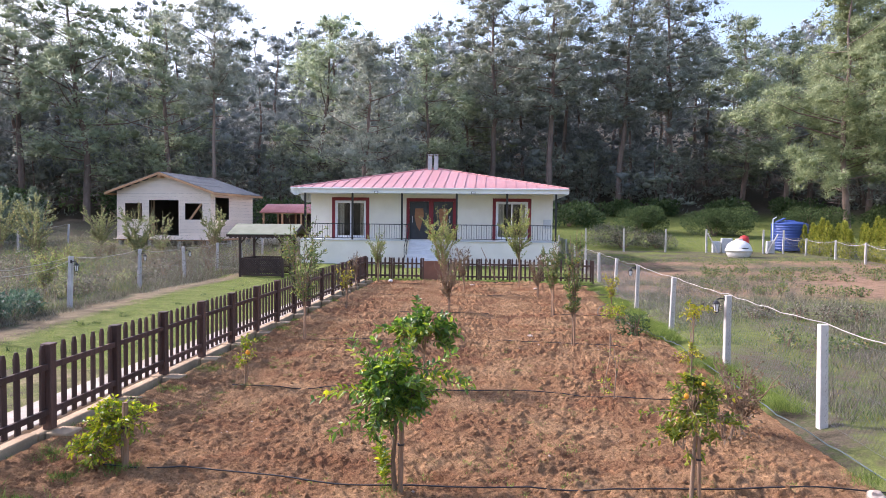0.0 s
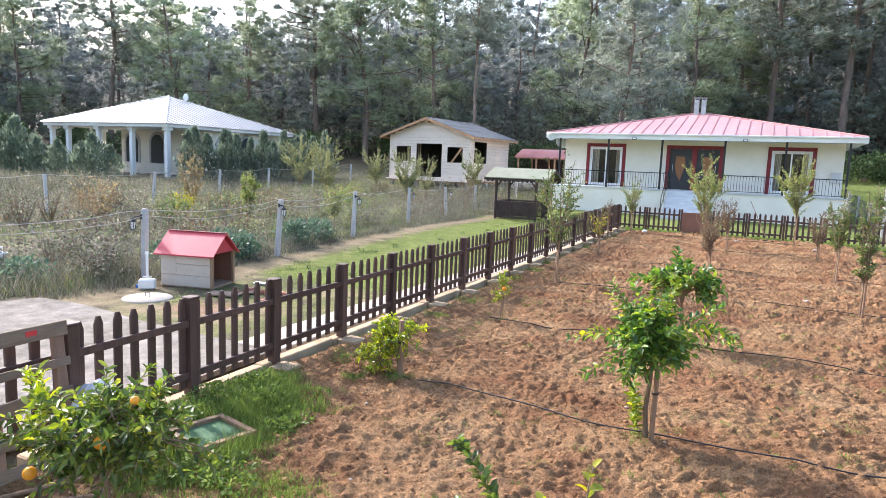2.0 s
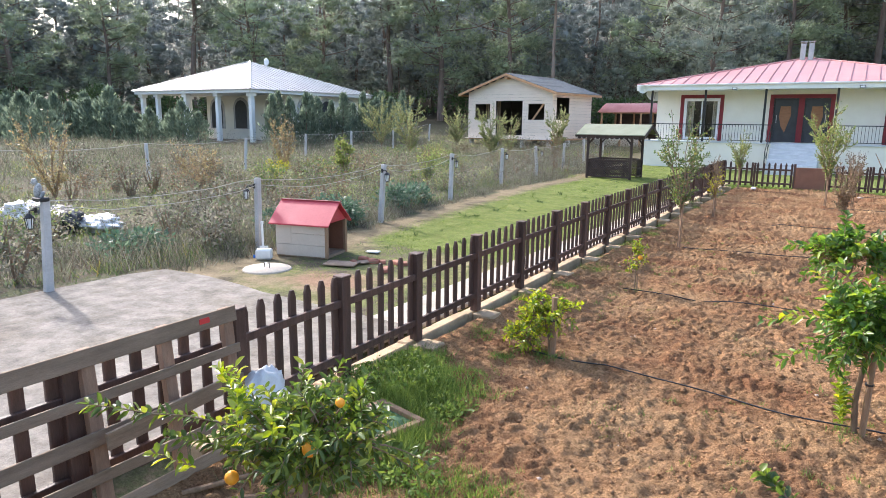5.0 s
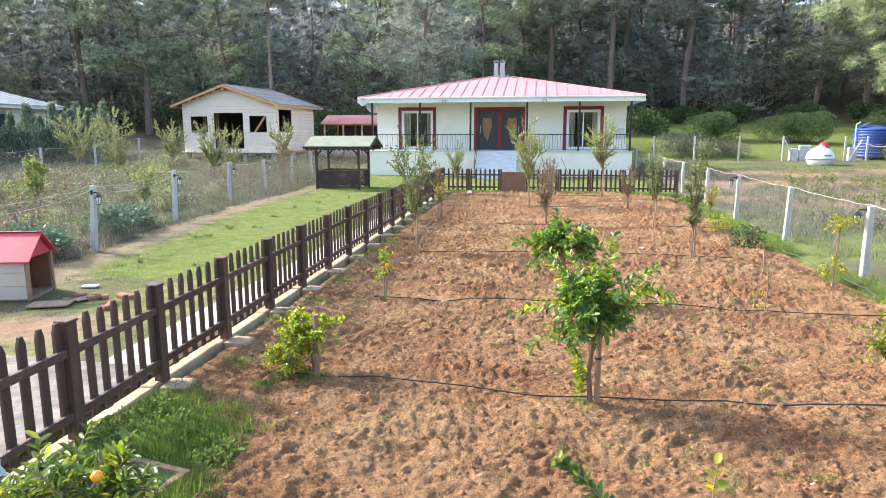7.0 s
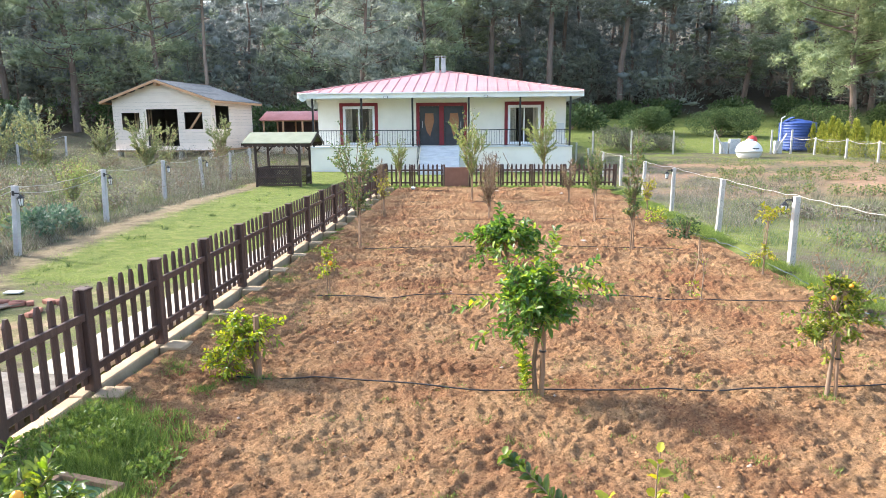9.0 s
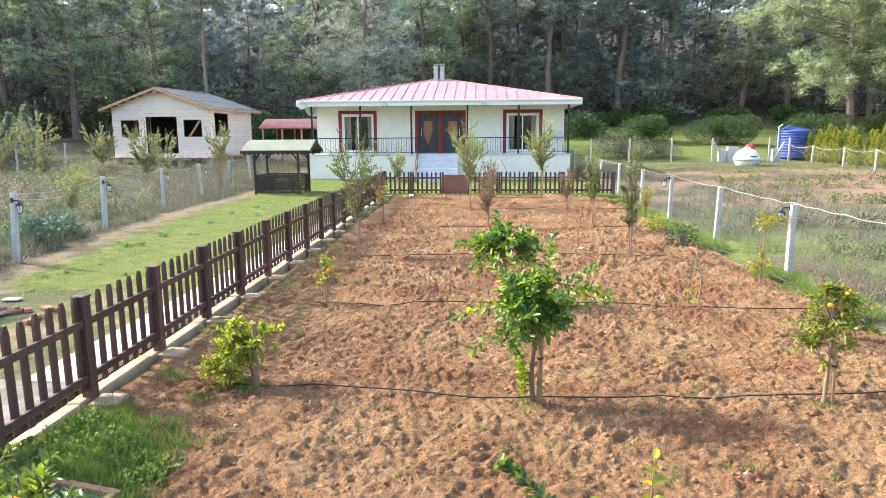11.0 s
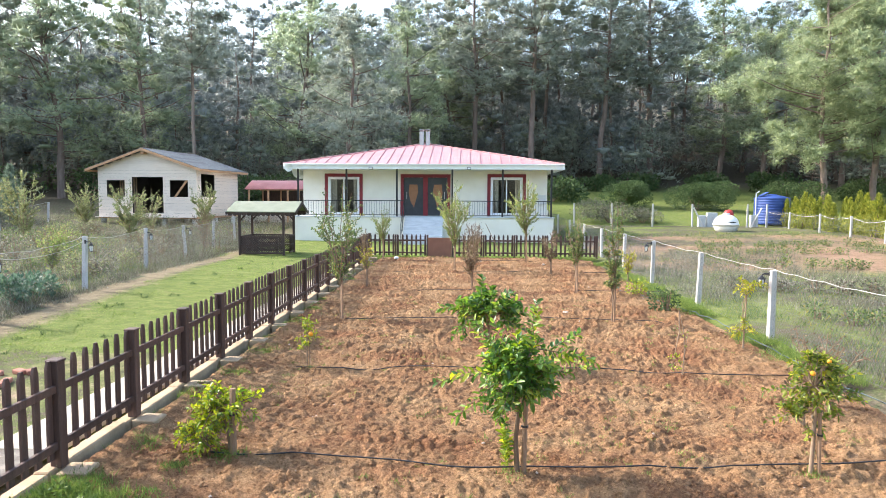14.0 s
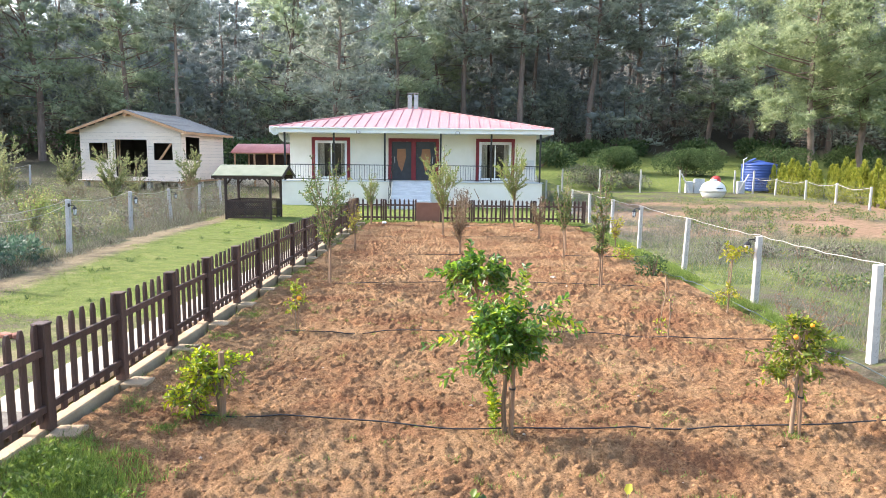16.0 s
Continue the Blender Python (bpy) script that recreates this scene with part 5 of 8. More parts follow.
# ---------------------------------------------------------------- gazebo, shed, tanks
def make_gazebo():
    g = thing("gazebo", -8.88, 25.65, float(height(-8.9, 25.6)) - 0.02, "dark brown wooden gazebo with lattice sides and sage roof", "gazebo")
    g.scale = (0.88, 0.88, 0.91)
    px, py = 0.97, 0.85
    for sx in (-1, 1):
        for sy in (-1, 1):
            bm = span_bm(sx * px - 0.05, sx * px + 0.05, sy * py - 0.05, sy * py + 0.05, -0.05, 1.82, 0.008)
            part("post", bm, M_GAZ, g)
            bm = bmesh.new()
            for d in (-sx,):
                rod(bm, (sx * px, sy * py, 1.45), (sx * px + d * 0.28, sy * py, 1.76), 0.035, 0.035, 4)
            part("knee_brace", bm, M_GAZ, g)
    bm = bmesh.new()
    for sy in (-1, 1):
        span(bm, -px - 0.45, px + 0.55, sy * py - 0.04, sy * py + 0.04, 1.76, 1.88)
    for sx in (-1, 1):
        span(bm, sx * px - 0.04, sx * px + 0.04, -py + 0.05, py - 0.05, 1.74, 1.86)
    part("roof_beam", bm, M_GAZ, g)
    # scalloped valance
    for sy in (-1, 1):
        n = 14
        for k in range(n):
            bm = bmesh.new()
            x = -px - 0.45 + (2 * px + 1.0) * (k + 0.5) / n
            pts = [(-0.10, 0.10), (0.10, 0.10), (0.10, 0.0), (0.06, -0.04), (0, -0.055), (-0.06, -0.04), (-0.10, 0.0)]
            vs = [bm.verts.new((x + a, sy * (py + 0.22), 1.74 + b)) for a, b in pts]
            f = bm.faces.new(vs)
            r = bmesh.ops.extrude_face_region(bm, geom=[f])
            bmesh.ops.translate(bm, verts=[e for e in r["geom"] if isinstance(e, bmesh.types.BMVert)], vec=(0, 0.02, 0))
            bmesh.ops.recalc_face_normals(bm, faces=bm.faces)
            part("scallop", bm, M_GAZ, g, "scalloped valance board")
    for sy in (-1, 1):
        bm = bmesh.new()
        a = [(-px - 0.48, 0, 2.27), (px + 0.60, 0, 2.27), (px + 0.60, sy * 1.15, 1.84), (-px - 0.48, sy * 1.15, 1.84)]
        vs = [bm.verts.new(p) for p in a]
        f = bm.faces.new(vs)
        r = bmesh.ops.extrude_face_region(bm, geom=[f])
        bmesh.ops.translate(bm, verts=[e for e in r["geom"] if isinstance(e, bmesh.types.BMVert)], vec=(0, 0, 0.035))
        bmesh.ops.recalc_face_normals(bm, faces=bm.faces)
        part("roof", bm, M_GAZROOF, g, "sage green roof felt")
        for sx in (-px - 0.49, px + 0.61):
            d = Vector((0, sy * 1.15, -0.43))
            bm = bmesh.new()
            m = Matrix.Translation(Vector((sx, 0, 2.22)) + d * 0.5) @ Matrix.Rotation(math.atan2(d.z, d.y), 4, "X")
            bmesh.ops.create_cube(bm, size=1.0, matrix=m @ Matrix.Diagonal((0.03, d.length, 0.13, 1)))
            part("barge_board", bm, M_GAZ, g)
    # lattice panels
    for kind, c0, c1 in (("front", -px, px), ("back", -px, px), ("left", -py, py), ("right", -py, py)):
        along_x = kind in ("front", "back")
        off = {"front": -py, "back": py, "left": -px, "right": px}[kind]
        if kind == "right":
            c0 = 0.1
        R = Matrix.Translation((0, off, 0)) if along_x else Matrix.Translation((off, 0, 0)) @ Matrix.Rotation(math.pi / 2, 4, "Z")
        bm = bmesh.new()
        for z in (0.10, 0.42, 0.80):
            span(bm, c0, c1, -0.025, 0.025, z - 0.03, z + 0.03)
        bmesh.ops.transform(bm, matrix=R, verts=bm.verts)
        pan = part("lattice_panel", bm, M_GAZ, g)
        h = 0.66
        step = 0.105
        for s in (-1, 1):
            x = c0 - h
            while x < c1 + h:
                a, b = x, x + h
                lo, hi = max(a, c0), min(b, c1)
                if hi - lo > 0.05:
                    za, zb = 0.12 + (lo - a), 0.12 + (hi - a)
                    if s < 0:
                        lo, hi = c0 + c1 - lo, c0 + c1 - hi
                    bm = bmesh.new()
                    p, q = Vector((lo, 0.008 * s, za)), Vector((hi, 0.008 * s, zb))
                    d = q - p
                    m = R @ Matrix.Translation((p + q) / 2) @ Matrix.Rotation(-math.atan2(d.z, d.x), 4, "Y")
                    bmesh.ops.create_cube(bm, size=1.0, matrix=m @ Matrix.Diagonal((d.length, 0.012, 0.035, 1)))
                    part("slat", bm, M_GAZ, pan)
                x += step
    part("bench", span_bm(-px + 0.06, px - 0.06, py - 0.5, py - 0.06, 0.38, 0.43, 0.005), M_GAZ, g)
    bm = span_bm(-0.55, 0.55, -0.3, 0.25, 0.70, 0.74, 0.005)
    for a in (-0.45, 0.45):
        span(bm, a - 0.04, a + 0.04, -0.15, 0.1, 0.0, 0.70)
    part("table", bm, M_GAZ, g)


make_gazebo()


def make_shed():
    s = thing("open_shed", -14.3, 47.5, float(height(-14.3, 47.5)), "open timber shed with a red corrugated sheet roof", "shed")
    s.scale = (0.92, 0.92, 0.95)
    xs = np.linspace(-2.6, 2.2, 60)
    for sy, zr in ((-1, 0), (1, 0)):
        rows = []
        for yy, zz in ((0, 3.10), (sy * 1.9, 2.42)):
            rows.append(np.stack([xs, np.full_like(xs, yy), zz + 0.035 * np.sin(xs * 2 * np.pi / 0.2)], -1))
        v = np.concatenate(rows + [r - np.array([0, 0, 0.03]) for r in rows])
        n = len(xs)
        k = np.arange(n - 1)
        f = np.concatenate([np.stack([k, k + 1, n + k + 1, n + k], -1), np.stack([2 * n + k, 3 * n + k, 3 * n + k + 1, 2 * n + k + 1], -1), np.stack([n + k, n + k + 1, 3 * n + k + 1, 3 * n + k], -1)])
        array_part("roof", v, f, M_TILEROOF, s, "red corrugated roof sheet")
    for x in (-2.3, -0.8, 0.7, 2.0):
        for y in (-1.7, 1.7):
            part("post", span_bm(x - 0.06, x + 0.06, y - 0.06, y + 0.06, -0.2, 2.45), M_NEWWOOD, s, "raw pine post")
    for y in (-1.7, 1.7):
        part("beam", span_bm(-2.5, 2.1, y - 0.04, y + 0.04, 2.34, 2.46), M_NEWWOOD, s)
    part("back_wall", span_bm(-2.4, 2.1, 1.78, 1.84, 0, 2.3), M_GAZ, s)
    part("half_wall", span_bm(-2.4, 2.1, -1.6, -1.5, -0.1, 0.95), M_BEIGE, s)


make_shed()


def lathe(profile, n=28):
    """A turned body from (radius, height) pairs."""
    a = np.linspace(0, 2 * np.pi, n, endpoint=False)
    v = np.concatenate([np.stack([r * np.cos(a), r * np.sin(a), np.full(n, z)], -1) for r, z in profile])
    k = np.arange(n)
    k2 = (k + 1) % n
    f = np.concatenate([np.stack([i * n + k, i * n + k2, (i + 1) * n + k2, (i + 1) * n + k], -1) for i in range(len(profile) - 1)])
    return v, f


def make_tanks():
    r = 0.74
    prof = [(max(0.02, r * math.cos(a)), 0.78 + 0.66 * math.sin(a)) for a in np.linspace(-1.5, -0.1, 9)] + [(r + 0.035, 0.72), (r + 0.035, 0.80)] \
        + [(max(0.16, r * math.cos(a)), 0.78 + 0.62 * math.sin(a)) for a in np.linspace(0.05, 1.35, 9)] + [(0.2, 1.40), (0.2, 1.46), (0.02, 1.47)]
    t = thing("septic_tank", 14.85, 40.7, float(height(14.85, 40.7)) - 0.36, "round white plastic tank with a rim lying on grass", "tank")
    v, f = lathe(prof)
    array_part("body", v, f, M_TANKW, t, smooth=True)
    part("label_bar", box_bm(0.12, -0.72, 0.92, 0.36, 0.03, 0.05), M_DOOR, t, "dark lettering band")
    part("wedge", box_bm(-0.1, -0.5, 0.08, 0.4, 0.2, 0.15, None, 0.02), M_STONE, t)
    t = thing("septic_tank", -15.6, 44.6, float(height(-15.6, 44.6)) - 0.1, "round white plastic tank behind the gazebo", "tank")
    array_part("body", v * np.array([1.25, 1.25, 0.85]), f, M_TANKW, t, smooth=True)
    b = thing("water_tank", 21.1, 48.5, float(height(21.1, 48.5)), "large blue ribbed plastic water tank", "tank")
    prof = [(1.18, 0.0)]
    for k in range(9):
        z = 0.08 + k * 0.22
        prof += [(1.18, z), (1.20, z + 0.03), (1.20, z + 0.08), (1.18, z + 0.11)]
    prof += [(1.18, 2.05), (1.22, 2.08), (1.20, 2.14), (0.75, 2.30), (0.35, 2.36), (0.33, 2.44), (0.02, 2.46)]
    v, f = lathe([(q, z * 0.88) for q, z in prof], 36)
    array_part("body", v, f, M_TANKB, b, smooth=True)
    part("open_lid", box_bm(-0.75, -0.3, 2.14, 0.62, 0.5, 0.06, Matrix.Rotation(radians(-28), 4, "Y"), 0.02), M_TANKB, b, "tilted blue lid")
    part("fill_pipe", join_rods([((-1.27, -0.3, -0.1), (-1.27, -0.3, 2.2), 0.035), ((-1.27, -0.3, 2.2), (-1.0, -0.2, 2.35), 0.035)]), M_WHITE, b)
    p = thing("pressure_vessel", 17.3, 46.6, float(height(17.3, 46.6)), "red steel pressure vessel of the pump", "tank")
    v, f = lathe([(0.02, 0.15), (0.25, 0.2), (0.33, 0.35), (0.33, 0.95), (0.25, 1.15), (0.05, 1.22)], 20)
    array_part("body", v, f, M_TANKR, p, smooth=True)
    part("foot", rod_bm((0, 0, -0.05), (0, 0, 0.25), 0.2, 0.12, 8), M_BLACK, p)
    for x, w, hh in ((15.4, 0.5, 0.75), (16.1, 0.7, 0.95), (19.0, 0.5, 0.8)):
        q = thing("meter_cabinet", x, 46.5, float(height(x, 46.5)), "pale grey meter cabinet by the fence", "cabinet")
        part("body", box_bm(0, 0, hh / 2, w, 0.3, hh + 0.1, None, 0.015), M_PUMPBOX, q)
        part("door", box_bm(0, -0.157, hh / 2 + 0.02, w * 0.8, 0.012, hh * 0.75, None, 0.004), M_PUMPBOX, q)


make_tanks()


def make_dish():
    """A small dish on a bracket under the corner of the eave."""
    t = thing("satellite_dish", -10.05, 35.1, 3.42, "white satellite dish on a bracket at the house corner", "dish", turn=28)
    a = np.linspace(0.02, 1.0, 7)
    v, f = lathe([(0.40 * q, 0.13 * q * q) for q in a] + [(0.40 * q, 0.13 * q * q - 0.012) for q in a[::-1]], 24)
    v = v @ np.array(Matrix.Rotation(radians(62), 3, "X")).T
    array_part("dish", v + np.array([0, -0.12, 0.10]), f, M_WHITE, t, smooth=True)
    part("bracket", join_rods([((0, -0.10, 0.08), (0.10, 0.05, 0.0), 0.018), ((0.10, 0.05, 0.0), (0.40, 0.05, 0.0), 0.018)]), M_STEEL, t)
    part("receiver_arm", join_rods([((0, -0.10, -0.22), (0, -0.48, 0.20), 0.010), ((0, -0.48, 0.18), (0, -0.50, 0.26), 0.028)]), M_STEEL, t)


make_dish()


# ---------------------------------------------------------------- trees
G = (1 + 5 ** 0.5) / 2
ICO = unit(np.array([(sx * a, sy * b, 0) for a, b in ((1, G),) for sx in (-1, 1) for sy in (-1, 1)]
                    + [(0, sx * 1, sy * G) for sx in (-1, 1) for sy in (-1, 1)] + [(sy * G, 0, sx * 1) for sx in (-1, 1) for sy in (-1, 1)], dtype=float))
ICO_F = np.array([f if np.dot(np.cross(ICO[f[1]] - ICO[f[0]], ICO[f[2]] - ICO[f[0]]), ICO[f[0]]) > 0 else (f[0], f[2], f[1])
                  for f in itertools.combinations(range(12), 3)
                  if all(abs(np.linalg.norm(ICO[p] - ICO[q]) - 1.0515) < 0.01 for p, q in itertools.combinations(f, 2))])


def pine_arrays(seed, h, base, rad, tufts, size, lean=0.0, droop=0.0, puff=1.0, lopped=False, heart_size=0.52):
    """Trunk with limbs, and a ragged crown of needle clumps with gaps."""
    r = np.random.default_rng(seed)
    zs = np.linspace(0, h * 0.97, 9)
    wob = np.cumsum(r.normal(size=(9, 2)) * (0.03 if lopped else 0.16), axis=0)
    trunk = np.concatenate([wob + np.stack([lean * zs, 0 * zs], -1), zs[:, None]], 1)
    trunk -= np.array([*trunk[0, :2], 0.3])
    r0 = (0.0075 if lopped else 0.0125) * h + 0.03
    tubes = [tube(trunk, r0 * (1 - 0.9 * zs / h) + 0.02, 7)]
    at = lambda z: np.array([np.interp(z, trunk[:, 2], trunk[:, i]) for i in range(3)])
    clumps = []
    n = int(27 + h * 1.6)
    for i in range(n):
        z = base + (h - base) * (i + r.random()) / n
        t = (z - base) / (h - base)
        prof = (0.35 + 0.65 * math.sin(min(1.0, t * 2.2 + 0.25) * math.pi / 2)) * (1 - t ** 2.6) + 0.14
        L = rad * prof * r.uniform(0.55, 1.15)
        a = r.uniform(0, 2 * math.pi)
        p0 = at(z)
        d = np.array([math.cos(a), math.sin(a), r.uniform(-0.05, 0.45) + 0.3 * t - droop])
        p1 = p0 + d * L * 0.55
        p2 = p0 + d * L + np.array([0, 0, 0.10 * L])
        tubes.append(tube([p0, p1, p2], [0.010 * L + 0.012, 0.006 * L + 0.008, 0.004], 4))
        for k in range(int(r.integers(3, 6) / puff ** 2)):
            u = r.uniform(0.35, 1.05)
            c = p0 + (p2 - p0) * u + r.normal(size=3) * 0.24 * L * np.array([1, 1, 0.6])
            clumps.append((*c, puff * r.uniform(0.5, 1.05) * (0.38 + 0.13 * L)))
    if lopped:                                           # pairs of sawn stubs
        for z in np.arange(3.5, base, 1.05):
            for sd in (-1, 1):
                tubes.append(tube([at(z), at(z) + np.array([sd * r.uniform(0.40, 0.60), r.uniform(-0.2, 0.2), 0.04])], [0.05, 0.04], 5))
    for i in range(0 if lopped else int(n * 0.25)):      # dead stubs on the bare trunk
        z = r.uniform(min(2.5, base * 0.5), base + 1)
        a = r.uniform(0, 2 * math.pi)
        L = r.uniform(0.5, 1.8)
        p0 = at(z)
        tubes.append(tube([p0, p0 + np.array([math.cos(a), math.sin(a), 0.12]) * L], [0.03, 0.008], 3))
    cl = np.array(clumps)
    w = cl[:, 3] ** 2
    # each clump: a ragged dense heart, and needle shoots all over it
    m = len(cl)
    heart = ICO[None] * r.uniform(0.65, 1.35, (m, 1, 3)) * (1 + 0.34 * r.normal(size=(m, 12, 1)).clip(-1.4, 1.4)) * cl[:, None, 3:4] * np.array([1.0, 1.0, 0.62]) * heart_size
    heart = (heart + cl[:, None, :3]).reshape(-1, 3)
    hf = (ICO_F[None] + (np.arange(m) * 12)[:, None, None]).reshape(-1, 3)
    pick = r.choice(m, size=tufts, p=w / w.sum())
    off = unit(r.normal(size=(tufts, 3)))
    pos = cl[pick, :3] + off * cl[pick, 3:4] * np.array([1.0, 1.0, 0.62]) * r.uniform(0.45, 1.35, (tufts, 1))
    d = off * 0.9 + np.array([0, 0, 0.25]) + r.normal(size=(tufts, 3)) * 0.45
    return join(tubes), join([(heart, hf), blades(pos, d, size, size * 0.26, r)])


def pine(seed, h, base, rad, tufts, size, needles, lean=0.0, droop=0.0, label="", lopped=False):
    (tv, tf), (cv, cf) = pine_arrays(seed, h, base, rad, tufts, size, lean, droop, 0.78 if label and not lopped else 0.9, lopped)
    t = thing("pine_tree", 0, 0, 0, label or "tall pine with a ragged grey-green crown at the wood's edge", "tree", "pines of the wood")
    array_part("trunk", tv, tf, M_PALEBARK if lopped else M_BARK, t, smooth=True)
    array_part("crown", cv, cf, needles, t, smooth=True)
    return t


def place(t, x, y, turn, s=1.0, sink=0.2):
    t.matrix_world = pose(x, y, float(height(x, y)) - sink, 0, 0, turn) @ Matrix.Diagonal((s, s, s, 1))


def make_wood():
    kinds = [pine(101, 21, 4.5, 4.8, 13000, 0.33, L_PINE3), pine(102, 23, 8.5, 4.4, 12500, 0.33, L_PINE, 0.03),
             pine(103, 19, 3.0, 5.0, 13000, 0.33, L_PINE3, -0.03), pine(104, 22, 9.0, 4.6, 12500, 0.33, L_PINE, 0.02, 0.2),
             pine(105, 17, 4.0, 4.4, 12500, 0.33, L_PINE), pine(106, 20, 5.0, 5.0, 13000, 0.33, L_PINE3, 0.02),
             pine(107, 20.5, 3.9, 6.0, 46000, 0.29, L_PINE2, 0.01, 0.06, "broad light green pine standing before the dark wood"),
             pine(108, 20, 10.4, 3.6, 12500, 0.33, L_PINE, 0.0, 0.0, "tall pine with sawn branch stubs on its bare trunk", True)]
    r = np.random.default_rng(55)
    # wood's edge: kind, x, y, turn, scale
    edge = [(3, 12.2, 66, 20, 1.05), (1, 17.5, 67, 140, 1.1), (3, 5.2, 64, 80, 0.95), (1, 0.0, 66, 200, 0.98), (0, -6.5, 63, 40, 1.0), (4, -11.5, 56, 0, 0.98),
            (2, 26.0, 72, 60, 1.08), (0, 31.5, 74, 220, 1.0), (6, 29.2, 56.5, 10, 1.0), (6, 34.0, 58.0, 130, 1.0), (4, 39.5, 59.0, 70, 1.1), (5, 44.5, 60, 250, 1.0), (2, 50.0, 63, 20, 1.0), (0, 57, 66, 90, 1.0),
            (2, -17.0, 62, 170, 1.0), (5, -3.0, 70, 310, 1.0), (7, -24.15, 55.0, 0, 1.0), (0, -30.5, 60, 120, 1.0), (2, -37, 57, 30, 1.02), (3, -44, 58, 160, 1.0), (0, -50, 54, 290, 1.0),
            (2, -56, 50, 70, 0.95), (1, -62, 47, 330, 1.0), (0, -66, 40, 100, 0.98), (2, -70, 33, 10, 1.0), (4, -73, 26, 210, 1.0), (0, -76, 18, 60, 1.0), (2, -78, 10, 150, 1.0)]
    used = set()
    for k, x, y, turn, s in edge:
        far = 1.15 if y > 60 and x < 30 else 1.0
        x, y, s = (x + 0.5) * far - 0.5, y * far, s * (1.12 if far > 1 else 1.0) * (0.84 if -40 < x < 4 and far > 1 else 1.0) * (0.84 + 0.16 * float(sstep(-50, -32, x)))
        if k in used:
            copy_thing(kinds[k], pose(x, y, float(height(x, y)) - 0.2, 0, 0, turn) @ Matrix.Diagonal((s, s, s, 1)))
        else:
            used.add(k)
            place(kinds[k], x, y, turn, s)
    # deeper rows of the wood as one mass
    vs, fs, tv, tf, lv, lf = [], [], [], [], [], []
    lib = [pine_arrays(200 + i, 19 + 2 * (i % 3), 2.2 + 1.2 * (i % 3), 5.2, 3400, 0.47, puff=1.45) for i in range(5)]
    deep = [pine_arrays(220 + i, 19 + 2 * (i % 3), 2.2 + 1.2 * (i % 3), 5.2, 1300, 0.58, puff=1.6) for i in range(4)]
    o, ot, ol = 0, 0, 0
    spots = []
    for row in range(6):
        for x in np.arange(-95, 110, 5.8):
            xx = x + r.uniform(-2, 2) + 2.8 * (row % 2)
            yy = 80 + row * 7.6 + r.uniform(-2.5, 2.5) - 0.0056 * min(xx, 0) ** 2 - 4 * (xx < -20)
            if not (20 < xx < 40 and row == 0) and (row < 5 or xx < 5):
                spots.append((xx, yy, row))
    for row in range(3):
        for y in np.arange(-6, 44, 6.0):
            spots.append((-82 - row * 8 + r.uniform(-2, 2), y + r.uniform(-2, 2), row))
    for k in range(40):
        a = radians(r.uniform(26, 66))
        d = r.uniform(84, 112)
        spots.append((-d * math.sin(a) * 1.02, d * math.cos(a), 3))
    low = [pine_arrays(210 + i, 7, 0.6, 4.2, 1100, 0.55, puff=1.25, heart_size=0.40) for i in range(2)]
    for xx, yy, row in spots:
        for kind in range(2 if row < 2 else 1):
            (a, b), (c, d) = low[r.integers(0, 2)] if kind else deep[r.integers(0, 4)] if row > 1 else lib[r.integers(0, 5)]
            if kind:
                xx, yy = xx + 2.8, yy - 1.5
            s = r.uniform(0.80, 1.12) * (1.0 - 0.02 * row) * (0.84 + 0.16 * float(sstep(-55, -34, xx)))
            ang = r.uniform(0, 6.28)
            R = np.array([[math.cos(ang), -math.sin(ang), 0], [math.sin(ang), math.cos(ang), 0], [0, 0, 1]]) * s
            sh = np.array([xx, yy, float(height(xx, yy)) - 0.3])
            if kind:
                lv.append(c @ R.T + sh)
                lf.append(d + ol)
                ol += len(c)
            else:
                vs.append(c @ R.T + sh)
                fs.append(d + o)
                o += len(c)
            a, b = a[:63], b[:56]                          # the trunk without its limbs
            tv.append(a @ R.T + sh)
            tf.append(b + ot)
            ot += len(a)
    tagged(array_part("far_wood", np.concatenate(vs), np.concatenate(fs), L_HAZEPINE, smooth=True), "dense dark pine wood climbing the hill", "forest", kind="stuff")
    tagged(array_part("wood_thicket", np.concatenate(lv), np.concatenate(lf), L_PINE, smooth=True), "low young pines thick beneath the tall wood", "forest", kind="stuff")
    tagged(array_part("far_wood_trunks", np.concatenate(tv), np.concatenate(tf), M_BARK), "bare trunks within the dense pine wood", "forest", kind="stuff")


make_wood()


def bush_arrays(seed, rx, ry, h, n, size, lumps=9):
    r = np.random.default_rng(seed)
    c = np.stack([r.uniform(-0.65, 0.65, lumps) * rx, r.uniform(-0.65, 0.65, lumps) * ry, r.uniform(0.3, 0.66, lumps) * h], -1)
    pick = r.integers(0, lumps, n)
    off = unit(r.normal(size=(n, 3))) * (0.55 + 0.45 * r.random((n, 1)) ** 0.5)
    pos = c[pick] + off * np.array([rx, ry, h * 0.75]) * 0.52 * r.uniform(0.75, 1.1, lumps)[pick][:, None]
    pos[:, 2] = np.abs(pos[:, 2])
    return diamonds(pos, off + r.normal(size=(n, 3)) * 0.5, size, size * 0.5, r)


